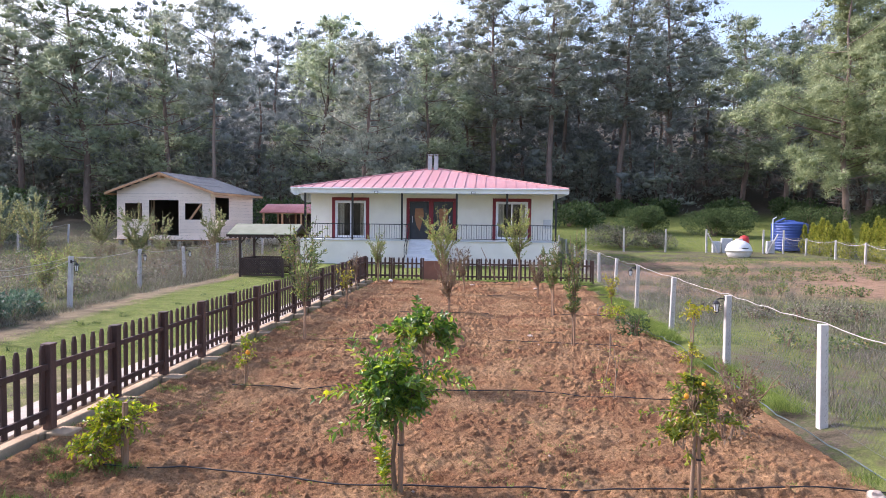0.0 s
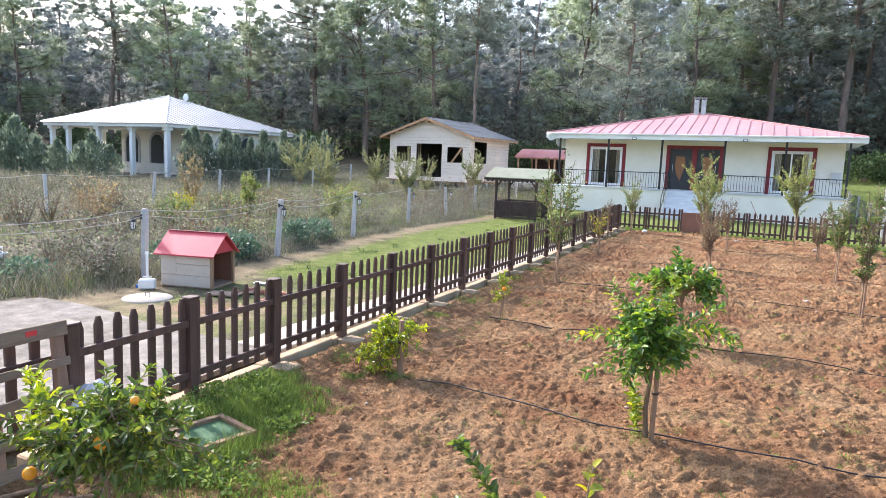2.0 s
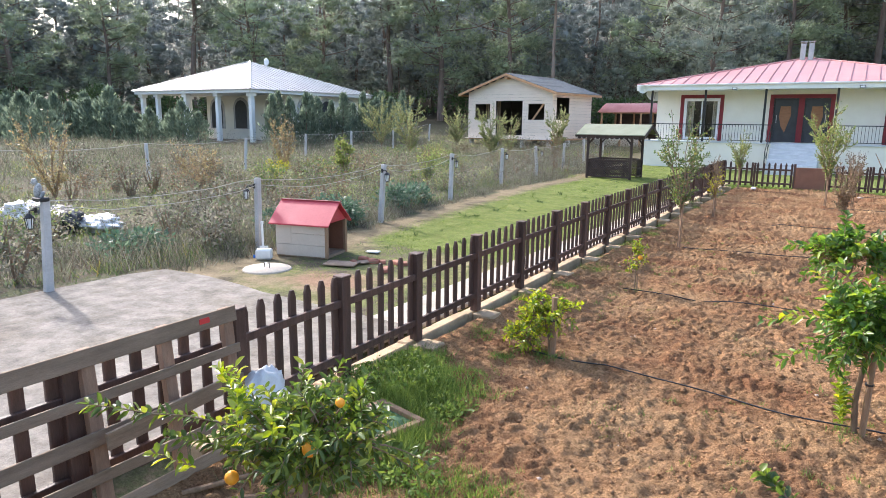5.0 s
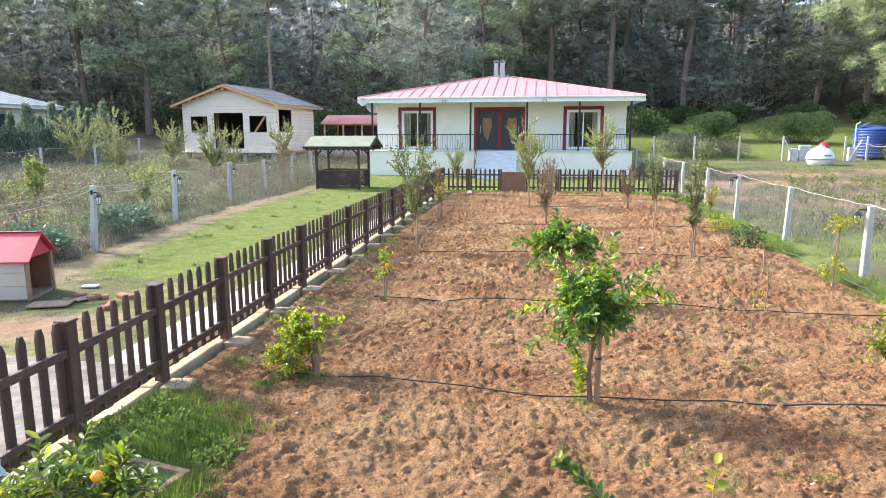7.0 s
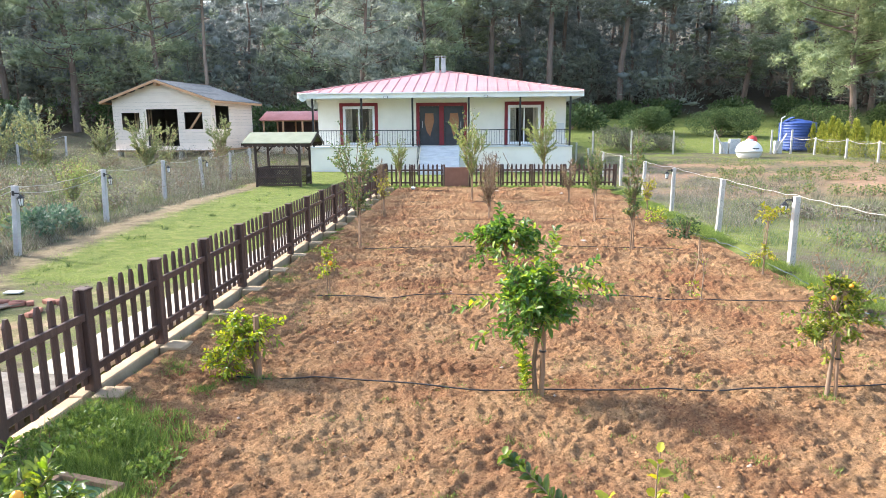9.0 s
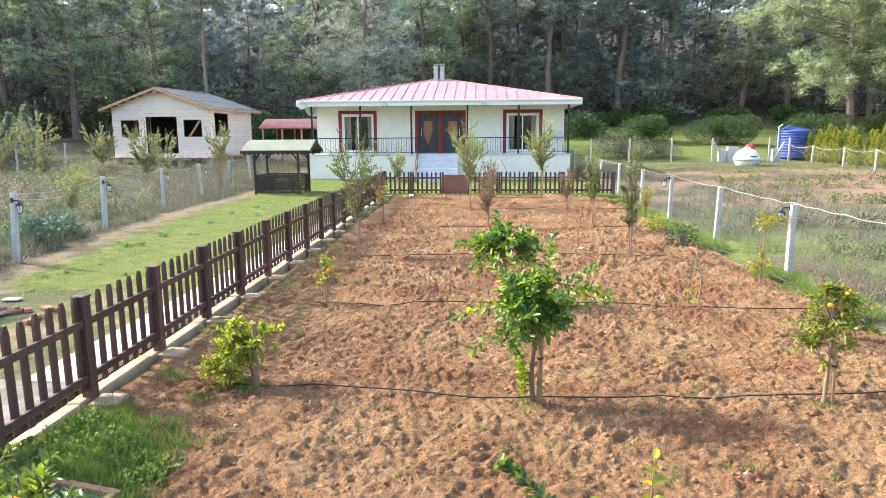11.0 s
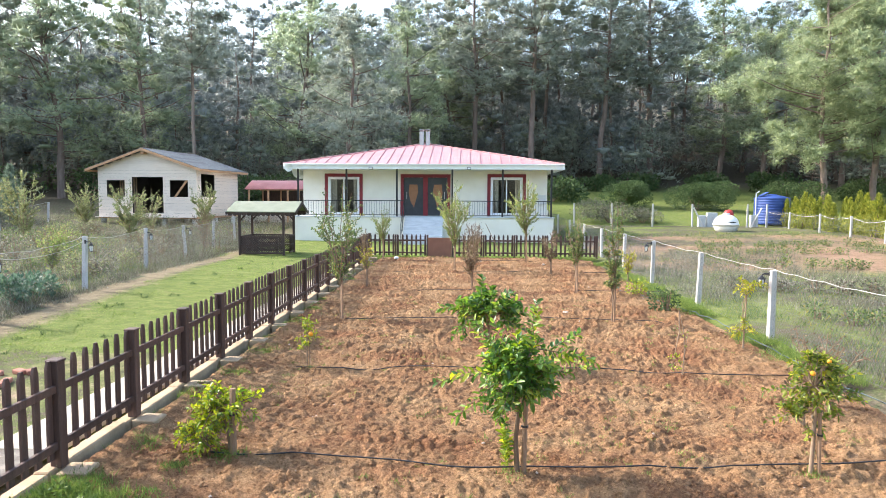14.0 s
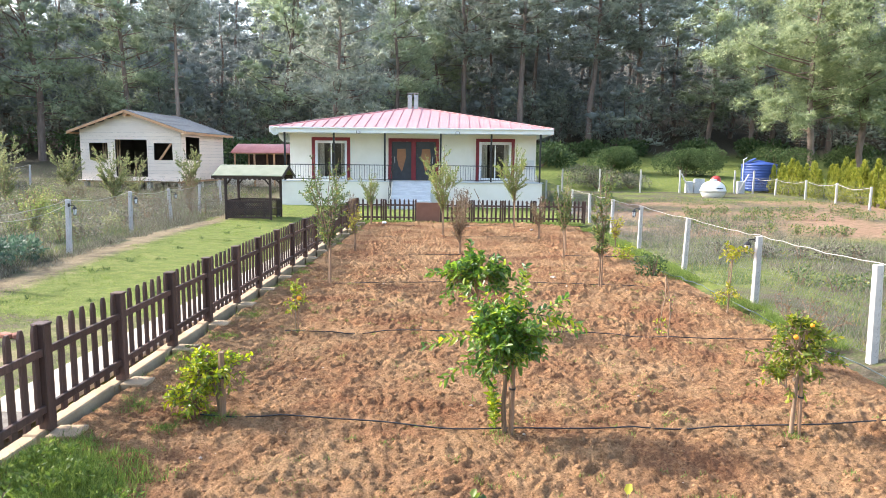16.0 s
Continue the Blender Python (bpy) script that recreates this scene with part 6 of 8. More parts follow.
def bush(x, y, rx, ry, h, n, size, mat, label, seed, name="bush", group=""):
    t = thing(name, x, y, float(height(x, y)), label, "bush", group)
    v, f = bush_arrays(seed, rx, ry, h, n, size)
    array_part("foliage", v, f, mat, t)
    r = np.random.default_rng(seed)
    st = [tube([(0.05 * a, 0.05 * b, -0.05), (0.3 * rx * a, 0.3 * ry * b, h * 0.35), (0.5 * rx * a, 0.5 * ry * b, h * 0.7)], [0.03 * h + 0.004, 0.015 * h + 0.003, 0.003], 4) for a, b in r.uniform(-1, 1, (6, 2))]
    v, f = join(st)
    array_part("stem", v, f, M_TWIG, t)


bush(18.3, 56, 2.75, 2.2, 2.4, 13000, 0.13, L_BUSH, "big rounded dark evergreen bush at the meadow's edge", 61)
bush(12.4, 58, 2.6, 2.2, 2.5, 11000, 0.14, L_BUSH, "dark evergreen bush beside pine trunks", 62)
bush(27.0, 58, 2.6, 2.0, 2.4, 8000, 0.14, L_BUSH, "dark undergrowth below the light pine", 64)
bush(34.5, 60, 3.0, 2.2, 2.6, 5000, 0.20, L_BUSH, "dark undergrowth among light pines", 63)
bush(9.5, 48.5, 2.6, 1.2, 1.7, 3500, 0.13, L_DRY, "dry grey-brown shrub behind the wire fence", 65)
bush(11.9, 48.6, 1.5, 1.0, 1.2, 2200, 0.11, L_DRY, "low greying scrub behind the wire fence", 66)
bush(-13.5, 53, 2.6, 2.0, 4.0, 5000, 0.2, L_BUSH, "tall leafy bush behind the red-roofed shed", 68)
# Bushes added along the wood's foot, standing in for its deep shade.
for k, (x, y, s) in enumerate(((-20, 60, 1.0), (-28, 62, 1.2), (-8, 60, 1.0), (0, 62, 1.0), (-36, 60, 1.2), (7.0, 62, 0.8), (46, 58, 1.0), (52, 60, 1.2), (24, 70, 0.75), (32, 72, 0.75), (-44, 56, 1.2), (-50, 51, 1.2), (-56, 47, 1.3), (-61, 43, 1.2), (-65, 37, 1.3), (-69, 30, 1.3), (-72, 23, 1.3), (-75, 15, 1.3), (-77, 8, 1.3), (13, 72, 0.7), (18, 73, 0.65), (3, 70, 0.8))):
    bush(x, y, 3.6 * s, 2.4 * s, 2.8 * s, 1900, 0.34, L_BUSH, "dark bush added to fill the shaded foot of the wood", 70 + k, group="undergrowth")


def cypress_arrays(seed, h, rad, n, size):
    r = np.random.default_rng(seed)
    t = r.random(n) ** 0.8
    a = r.uniform(0, 2 * np.pi, n)
    lob = 1 + 0.25 * np.sin(3 * a + 9 * t + seed) + 0.22 * np.sin(7 * a - 17 * t) + 0.2 * r.normal(size=n)
    rr = rad * (1 - t ** 1.9) * (1.0 + 0.25 * np.sin(t * 22 + seed)) * (0.6 + 0.4 * r.random(n) ** 0.5) * lob * np.minimum(1, 0.45 + 3 * t)
    pos = np.stack([rr * np.cos(a), rr * np.sin(a), t * h], -1)
    d = np.stack([np.cos(a) * 0.6, np.sin(a) * 0.6, np.full(n, 1.1)], -1) + r.normal(size=(n, 3)) * 0.3
    return diamonds(pos, d, size, size * 0.35, r)


def cypress(seed, h, rad, n, size, mat, label, group):
    t = thing("cypress", 0, 0, 0, label, "tree", group)
    v, f = cypress_arrays(seed, h, rad, n, size)
    array_part("foliage", v, f, mat, t)
    part("trunk", rod_bm((0, 0, -0.15), (0, 0, h * 0.8), 0.06, 0.01, 6), M_BARK, t)
    return t


def make_cypresses():
    dark = [cypress(300 + i, 2.9, 1.05, 900, 0.34, L_THUJA, "dark green young cypress of the hedge round the villa", "villa hedge") for i in range(3)]
    gold = [cypress(310 + i, 2.0, 0.26, 1300, 0.16, L_GOLD, "golden yellow-green cypress in a row behind wire", "golden cypresses") for i in range(3)]
    slim = [cypress(320 + i, 3.1, 0.62, 1100, 0.26, L_THUJA, "slim dark cypress along the side of the villa", "villa hedge") for i in range(3)]
    spots = [(x, 24.3 + 0.35 * math.sin(x * 3)) for x in np.arange(-54, -32.3, 0.85)]
    spots += [(x, 19.0 + 0.5 * math.sin(x)) for x in np.arange(-60, -36, 2.0)]
    r = np.random.default_rng(17)
    first = set()
    def put(lib, k, x, y, s):
        m = pose(x, y, float(height(x, y)) - 0.05, r.uniform(-3, 3), r.uniform(-3, 3), r.uniform(0, 360)) @ Matrix.Diagonal((s * r.uniform(0.9, 1.1), s * r.uniform(0.9, 1.1), s, 1))
        if (id(lib), k) in first:
            copy_thing(lib[k], m)
        else:
            first.add((id(lib), k))
            lib[k].matrix_world = m
    for i, (x, y) in enumerate(spots):
        put(dark, i % 3, x, y, r.uniform(0.9, 1.12) if y > 25 else r.uniform(0.62, 0.82) if x > -41 and y > 20 else r.uniform(0.8, 1.1))
    for i, y in enumerate(np.arange(26.6, 40, 0.8)):
        put(slim, i % 3, -28.9 + 0.3 * math.sin(y * 2), y, r.uniform(0.85, 1.1))
    for i in range(26):
        t = i / 25
        put(gold, i % 3, 21.6 - 1.4 * t + r.uniform(-0.3, 0.3), 47.2 - 15.5 * t, r.uniform(0.85, 1.15))
        if i % 2:
            put(gold, i % 3, 22.9 - 1.4 * t + r.uniform(-0.3, 0.3), 47.2 - 15.5 * t, r.uniform(0.9, 1.2))


make_cypresses()


# ---------------------------------------------------------------- orchard
def shoot(r, p0, d, length, n, leaf, wid, droop=0.25, start=0.15, small=False):
    """A leafy shoot: its stem and its leaves, set round it from start to tip."""
    d = d / (np.linalg.norm(d) + 1e-9)
    ts = np.linspace(0, 1, 6)
    pts = p0 + d * length * ts[:, None] - np.array([0, 0, droop * length]) * (ts ** 2)[:, None] + r.normal(size=(6, 3)) * 0.012 * length * ts[:, None]
    stem = tube(pts, 0.0045 * (1 - 0.7 * ts) + 0.0012, 4)
    t = start + (1 - start) * (np.arange(n) + r.random(n) * 0.6) / n
    pos = np.stack([np.interp(t, ts, pts[:, i]) for i in range(3)], -1)
    ang = np.arange(n) * 2.4 + r.uniform(0, 6)
    a = unit(np.cross(d, np.array([0.31, 0.2, 0.93])))
    b = np.cross(d, a)
    out = np.cos(ang)[:, None] * a + np.sin(ang)[:, None] * b
    return stem, (diamond_tris if small else leaves)(pos, out + d * 0.7 + r.normal(size=(n, 3)) * 0.25, leaf, wid, r)


def diamond_tris(pos, d, length, width, r):
    v, f = diamonds(pos, d, length, width, r)
    return v, np.concatenate([f[:, (0, 1, 2)], f[:, (0, 2, 3)]])


def leafy_tree(name, x, y, label, seed, trunk, crowns, leaf, wid, mat, extra=(), per=15, stake=None, fruit=(), group="", category="tree", bark=None, z0=None, droop=0.25, slen=(0.22, 0.40), young=()):
    """trunk: points with radii; crowns: (centre, radii, shoots); extra: long shoots (start, tip, leaves)."""
    r = np.random.default_rng(seed)
    z = float(soil_height(np.array([x]), np.array([y]))[0]) if z0 is None else z0
    t = thing(name, x, y, z, label, category, group)
    wood = [tube([p[:3] for p in trunk], [p[3] for p in trunk], 7)]
    lv = []
    top = np.array(trunk[-1][:3])
    for c, rad, n in crowns:
        c, rad = np.array(c), np.array(rad)
        for k in range(n):
            o = unit(r.normal(size=3)) * r.uniform(0.25, 0.80)
            p0 = c + o * rad
            d = o * rad / rad.max() + np.array([0, 0, 0.25]) + r.normal(size=3) * 0.25
            root = top if r.random() < 0.5 else c - np.array([0, 0, rad[2] * 0.4])
            if k % 3 == 0:
                m = (root + p0) / 2 + r.normal(size=3) * 0.03
                wood.append(tube([root, m, p0], [0.008, 0.006, 0.0035], 4))
            s, l = shoot(r, p0, d, r.uniform(*slen), per, leaf, wid, droop)
            wood.append(s)
            lv.append(l)
    for p0, p1, n in extra:
        p0, p1 = np.array(p0), np.array(p1)
        s, l = shoot(r, p0, p1 - p0 + np.array([0, 0, 0.12 * np.linalg.norm(p1 - p0)]), np.linalg.norm(p1 - p0) * 1.02, n, leaf, wid, 0.12, 0.05)
        wood.append(s)
        lv.append(l)
    v, f = join(wood)
    array_part("trunk", v, f, bark or M_TWIG, t, smooth=True)
    v, f = join(lv)
    array_part("foliage", v, f, mat, t)
    if stake:
        (sx, sy, sz), (ex, ey, ez), w = stake
        bm = rod_bm((sx, sy, sz - 0.1), (ex, ey, ez), w, w * 0.9, 6)
        part("stake", bm, M_STAKE, t, "weathered wooden stake")
        part("tie", rod_bm((sx + (ex - sx) * 0.55, sy, ez * 0.62), (sx + (ex - sx) * 0.55, sy, ez * 0.62 + 0.015), w * 1.35, w * 1.35, 8), M_BLACK, t)
    if young:
        lv = []
        for p0, p1, n in young:
            p0, p1 = np.array(p0), np.array(p1)
            lv.append(shoot(r, p0, p1 - p0 + np.array([0, 0, 0.1 * np.linalg.norm(p1 - p0)]), np.linalg.norm(p1 - p0), n, leaf, wid, 0.1, 0.05)[1])
        v, f = join(lv)
        array_part("young_leaves", v, f, L_LIGHT, t, "yellow-green young leaves")
    for fx, fy, fz, fr in fruit:
        v, f = lathe([(0.004, fr), (fr * 0.5, fr * 0.87), (fr * 0.87, fr * 0.5), (fr, 0), (fr * 0.87, -fr * 0.5), (fr * 0.5, -fr * 0.87), (0.004, -fr)], 12)
        array_part("fruit", v + np.array([fx, fy, fz]), f, M_ORANGE, t, "ripe orange fruit", smooth=True)
    return t


leafy_tree("lemon_tree", -0.53, 5.20, "glossy green citrus tree tied to a stake in the bed", 401,
           [(0, 0, -0.05, 0.024), (-0.02, 0.0, 0.25, 0.020), (0.0, 0, 0.5, 0.017), (0.0, 0, 0.72, 0.012)],
           [((0.0, 0, 0.81), (0.26, 0.25, 0.22), 104), ((-0.12, 0.0, 0.68), (0.16, 0.16, 0.10), 14)],
           0.076, 0.034, L_CITRUS,
           [((0.08, 0, 1.0), (0.13, -0.02, 1.46), 36), ((-0.15, 0.0, 0.95), (-0.40, 0.05, 1.28), 22), ((0.15, 0, 1.02), (0.60, 0.0, 0.92), 44), ((0.25, 0, 1.02), (0.50, 0.05, 1.14), 22), ((0.3, 0, 0.95), (0.60, 0.1, 0.82), 14),
            ((-0.2, 0, 0.82), (-0.66, -0.05, 0.74), 26), ((-0.2, 0, 0.72), (-0.50, -0.05, 0.46), 20), ((-0.1, 0.1, 0.98), (-0.22, 0.15, 1.26), 16),
            ((-0.08, 0, 0.08), (-0.12, 0.0, 0.48), 20)],
           young=[((-0.2, -0.05, 0.95), (-0.38, -0.08, 1.22), 16), ((0.1, -0.05, 1.0), (0.14, -0.08, 1.38), 16), ((-0.2, -0.1, 0.85), (-0.55, -0.15, 0.84), 14), ((0.2, -0.1, 0.95), (0.5, -0.12, 1.0), 14), ((0, -0.1, 0.95), (-0.05, -0.16, 1.2), 12),
                  ((-0.09, -0.03, 0.05), (-0.14, -0.05, 0.44), 40), ((-0.09, 0.0, 0.02), (-0.08, 0.02, 0.34), 26)],
           per=15, stake=((0.045, -0.03, 0.0), (0.055, -0.03, 0.62), 0.022), slen=(0.14, 0.25))
leafy_tree("lemon_tree", -0.66, 8.55, "second glossy green citrus tree behind the first", 406,
           [(0, 0, -0.05, 0.022), (0.0, 0.0, 0.2, 0.018), (0.0, 0, 0.45, 0.012)],
           [((0.02, 0, 0.74), (0.32, 0.28, 0.24), 56), ((-0.28, 0.0, 0.70), (0.22, 0.2, 0.16), 20)],
           0.095, 0.050, L_CITRUS, [((-0.1, 0, 0.9), (-0.10, 0, 1.22), 18), ((-0.3, 0, 0.8), (-0.66, 0, 0.76), 20), ((-0.3, 0, 0.7), (-0.46, 0, 0.40), 16), ((0.2, 0, 0.8), (0.42, 0, 0.9), 12)], per=14, slen=(0.14, 0.28))
leafy_tree("citrus_shrub", -2.98, 5.42, "low yellow-green citrus shrub tied to a sawn post", 402,
           [(0, 0, -0.05, 0.022), (-0.03, 0, 0.2, 0.018), (-0.08, 0, 0.36, 0.012)],
           [((-0.11, 0, 0.42), (0.18, 0.18, 0.12), 72), ((-0.25, -0.02, 0.20), (0.15, 0.15, 0.14), 44), ((0.09, 0, 0.45), (0.12, 0.1, 0.05), 12)],
           0.054, 0.026, L_LIGHT, [((0.05, 0, 0.45), (0.30, 0, 0.56), 12), ((-0.3, 0, 0.3), (-0.5, 0, 0.1), 12)], per=11, stake=((0.03, -0.05, 0.0), (0.03, -0.05, 0.60), 0.028), slen=(0.09, 0.19))
leafy_tree("orange_tree", 1.87, 5.28, "yellowing young orange tree with small fruit in the bed", 403,
           [(0, 0, -0.05, 0.020), (0.01, 0, 0.3, 0.016), (0.02, 0, 0.6, 0.012)],
           [((0.0, 0, 0.80), (0.13, 0.12, 0.24), 40), ((-0.07, 0, 0.45), (0.12, 0.12, 0.15), 14), ((0.15, 0, 0.66), (0.13, 0.12, 0.10), 12)],
           0.058, 0.026, L_MID, [((0.1, 0, 0.65), (0.42, 0, 0.58), 14), ((0.1, 0, 0.75), (0.40, 0.05, 0.82), 12), ((-0.15, 0, 0.7), (-0.42, 0, 0.66), 14), ((-0.1, 0, 0.5), (-0.36, 0, 0.42), 12)],
           per=15, stake=((0.06, -0.02, 0.0), (0.04, -0.02, 0.5), 0.018), fruit=[(-0.10, -0.15, 0.86, 0.021), (0.04, -0.12, 0.95, 0.018)], slen=(0.09, 0.19))
leafy_tree("orange_tree", -2.98, 2.10, "bushy orange tree with ripe fruit beside leaning pallets", 404,
           [(0, 0, -0.05, 0.030), (0.02, 0, 0.25, 0.026), (0.02, 0, 0.5, 0.020)],
           [((0.10, 0, 0.67), (0.30, 0.33, 0.18), 100), ((-0.10, -0.05, 0.63), (0.20, 0.22, 0.14), 24), ((0.26, 0.10, 0.66), (0.15, 0.16, 0.11), 16)],
           0.068, 0.026, L_OLIVE,
           [((-0.15, -0.2, 0.72), (-0.62, -0.74, 0.94), 70), ((-0.1, -0.3, 0.66), (-0.36, -0.52, 0.76), 40), ((0.0, 0, 0.8), (0.02, 0.05, 1.04), 20), ((0.25, 0.1, 0.8), (0.32, 0.2, 1.00), 18)],
           young=[((-0.2, -0.15, 0.75), (-0.36, -0.2, 1.02), 26), ((-0.15, -0.15, 0.75), (-0.24, -0.2, 1.06), 26), ((-0.25, -0.1, 0.7), (-0.42, -0.12, 0.98), 22), ((-0.1, -0.25, 0.75), (-0.14, -0.28, 0.98), 18), ((0.0, -0.35, 0.7), (0.02, -0.42, 0.98), 18),
                  ((0.25, 0.1, 0.75), (0.32, 0.14, 0.95), 12), ((-0.2, -0.45, 0.6), (-0.35, -0.6, 0.72), 16), ((0.2, -0.35, 0.8), (0.24, -0.4, 1.0), 12)],
           per=16, fruit=[(0.26, -0.19, 0.725, 0.038), (-0.16, -0.30, 0.50, 0.036), (0.30, -0.02, 0.90, 0.024)], slen=(0.16, 0.30))
leafy_tree("orange_sapling", -3.05, 8.38, "tiny orange sapling with one fruit at a drip line", 405,
           [(0, 0, -0.05, 0.010), (0.0, 0, 0.3, 0.008), (0.01, 0, 0.55, 0.006)], [((0.0, 0, 0.46), (0.07, 0.07, 0.24), 26)], 0.050, 0.022, L_LIGHT, per=8,
           stake=((0.03, 0, 0), (0.03, 0, 0.5), 0.010), fruit=[(0.07, -0.08, 0.46, 0.032)], slen=(0.08, 0.16))


def sapling(name, x, y, h, rad, label, seed, mat, n, leaf=0.055, clear=0.30, stems=5, bark=None, stake=True):
    """A young orchard tree: a stake, a thin trunk and upright whippy branches in leaf."""
    r = np.random.default_rng(seed)
    t = thing(name, x, y, float(soil_height(np.array([x]), np.array([y]))[0]), label, "tree", "orchard saplings")
    b = h * clear * (1.05 if stake else 0.85)
    n, leaf, stems = int(n * (1.8 if stake else 2.2)), leaf * 0.80, stems + (3 if stems > 3 else 0)
    wood = [tube([(0, 0, -0.05), (0.01, 0, b * 0.6), (0, 0, b)], [0.017, 0.014, 0.012], 6)]
    lv = []
    for k in range(stems):
        a = 2 * math.pi * k / stems + r.uniform(-0.4, 0.4)
        out = (0.9 if stake else 1.2) * rad * r.uniform(0.35, 1.0) if k else 0.05
        top = h * (r.uniform(0.72, 0.98) if k else 1.0)
        pts = np.array([(0, 0, b * r.uniform(0.75, 1.0)), (0.45 * out * math.cos(a), 0.45 * out * math.sin(a), b + (top - b) * 0.4), (out * math.cos(a), out * math.sin(a), top)])
        ts = np.linspace(0, 1, 8)
        q = (1 - ts)[:, None] ** 2 * pts[0] + 2 * (ts * (1 - ts))[:, None] * pts[1] + (ts ** 2)[:, None] * pts[2]
        q[1:-1] += r.normal(size=(6, 3)) * 0.015
        wood.append(tube(q, 0.010 * (1 - 0.8 * ts) + 0.002, 5))
        for j in range(6):
            u = r.uniform(0.05, 0.85)
            p0 = np.array([np.interp(u, ts, q[:, i]) for i in range(3)])
            d = np.array([math.cos(a + r.normal() * 0.9), math.sin(a + r.normal() * 0.9), r.uniform(0.5, 1.6)])
            s, l = shoot(r, p0, d, rad * r.uniform(0.35, 0.8), max(4, n // (stems * 4)), leaf * 1.15, leaf * 0.6, 0.0, small=True)
            wood.append(s)
            lv.append(l)
        m = max(5, int(n * 0.8) // stems)
        u = r.uniform(0.08, 1.0, m)
        pos = np.stack([np.interp(u, ts, q[:, i]) for i in range(3)], -1) + r.normal(size=(m, 3)) * 0.03
        lv.append(diamond_tris(pos, r.normal(size=(m, 3)) + np.array([0, 0, 0.3]), leaf, leaf * 0.55, r))
    v, f = join(wood)
    array_part("trunk", v, f, bark or M_TWIG, t, smooth=True)
    v, f = join(lv)
    array_part("foliage", v, f, mat, t)
    if stake:
        part("stake", rod_bm((0.03, -0.03, -0.1), (0.035, -0.02, b * 1.2), 0.019, 0.017, 6), M_STAKE, t, "weathered wooden stake")


sapling("pear_sapling", -3.27, 11.8, 2.5, 0.50, "slender leafy pear sapling on a stake", 501, L_ORCH, 420, 0.062, 0.30, 6)
sapling("plum_sapling", -4.0, 23.4, 1.95, 0.50, "pale green sapling near the back fence", 502, L_WILLOW, 420, 0.06, 0.38, 7)
sapling("peach_sapling", -3.45, 16.0, 1.2, 0.34, "thin yellowing sapling beside the picket fence", 503, L_YELLOW, 60, 0.055, 0.42, 5)
sapling("peach_sapling", -4.3, 21.0, 1.3, 0.25, "thin nearly bare sapling by the fence", 513, L_BROWN, 30, 0.05, 0.42, 4)
sapling("plum_sapling", -0.86, 15.7, 1.58, 0.40, "bushy sapling with browning reddish leaves", 504, L_BROWN, 330, 0.055, 0.22, 9)
sapling("peach_sapling", -1.36, 20.0, 2.75, 0.62, "tall pale green peach sapling before the house steps", 505, L_WILLOW, 820, 0.066, 0.30, 8)
sapling("peach_sapling", -0.75, 20.6, 1.5, 0.30, "smaller browning sapling beside a taller one", 515, L_BROWN, 160, 0.06, 0.28, 6)
sapling("peach_sapling", 1.05, 22.6, 2.85, 0.75, "tall pale green peach sapling near the back fence", 506, L_WILLOW, 820, 0.066, 0.36, 8)
sapling("plum_sapling", 1.49, 19.3, 1.30, 0.42, "small sapling with sparse browning leaves", 507, L_BROWN, 200, 0.055, 0.28, 6)
sapling("pear_sapling", 1.58, 15.3, 1.92, 0.34, "grey-green pear sapling tied to a stake", 508, L_ORCH, 420, 0.058, 0.36, 6)
sapling("pear_sapling", 1.65, 11.7, 2.10, 0.24, "narrow upright pear sapling on a stake", 509, L_ORCH, 420, 0.056, 0.28, 5)
leafy_tree("fig_sapling", 3.14, 9.7, "thin young tree with an umbrella of yellow leaves", 510,
           [(0, 0, -0.05, 0.014), (0.01, 0, 0.3, 0.012), (0.02, 0, 0.6, 0.010), (0.03, 0, 0.86, 0.007)],
           [((0.03, 0, 0.92), (0.20, 0.20, 0.06), 22), ((-0.02, 0, 0.28), (0.15, 0.15, 0.10), 14)], 0.060, 0.030, L_YELLOW, per=8, slen=(0.10, 0.18), droop=0.3)
leafy_tree("bare_sapling", 1.77, 8.2, "nearly bare twig with a few leaves at its foot", 511,
           [(0, 0, -0.05, 0.009), (0.02, 0, 0.3, 0.007), (0.0, 0.01, 0.55, 0.005), (-0.06, 0.01, 0.80, 0.003)], [((-0.10, 0, 0.16), (0.06, 0.06, 0.10), 6)], 0.045, 0.022, L_LIGHT,
           [((0.02, 0, 0.3), (0.07, 0.0, 0.62), 3), ((0.0, 0, 0.45), (-0.12, 0.0, 0.66), 2), ((0.01, 0, 0.2), (0.05, 0, 0.4), 2)], per=6, slen=(0.06, 0.12))
sapling("rose_plant", 2.92, 7.15, 0.80, 0.38, "sparse dark reddish rose plant", 512, L_BROWN, 150, 0.05, 0.15, 8, stake=False)
sapling("young_tree", 3.35, 17.6, 1.0, 0.25, "small yellow-leaved sapling at the wire fence", 516, L_YELLOW, 70, 0.07, 0.3, 4, stake=False)
bush(3.05, 13.2, 0.32, 0.3, 0.55, 420, 0.075, L_BUSH, "dark green rose bush by the wire fence", 521, "rose_bush")
bush(3.0, 15.3, 0.28, 0.28, 0.42, 260, 0.07, L_LIGHT, "light green herb bush by the wire fence", 522, "herb_bush")
bush(2.7, 6.9, 0.30, 0.3, 0.40, 240, 0.055, L_BROWN, "low dark-leaved rose bush in the bed", 523, "rose_bush")
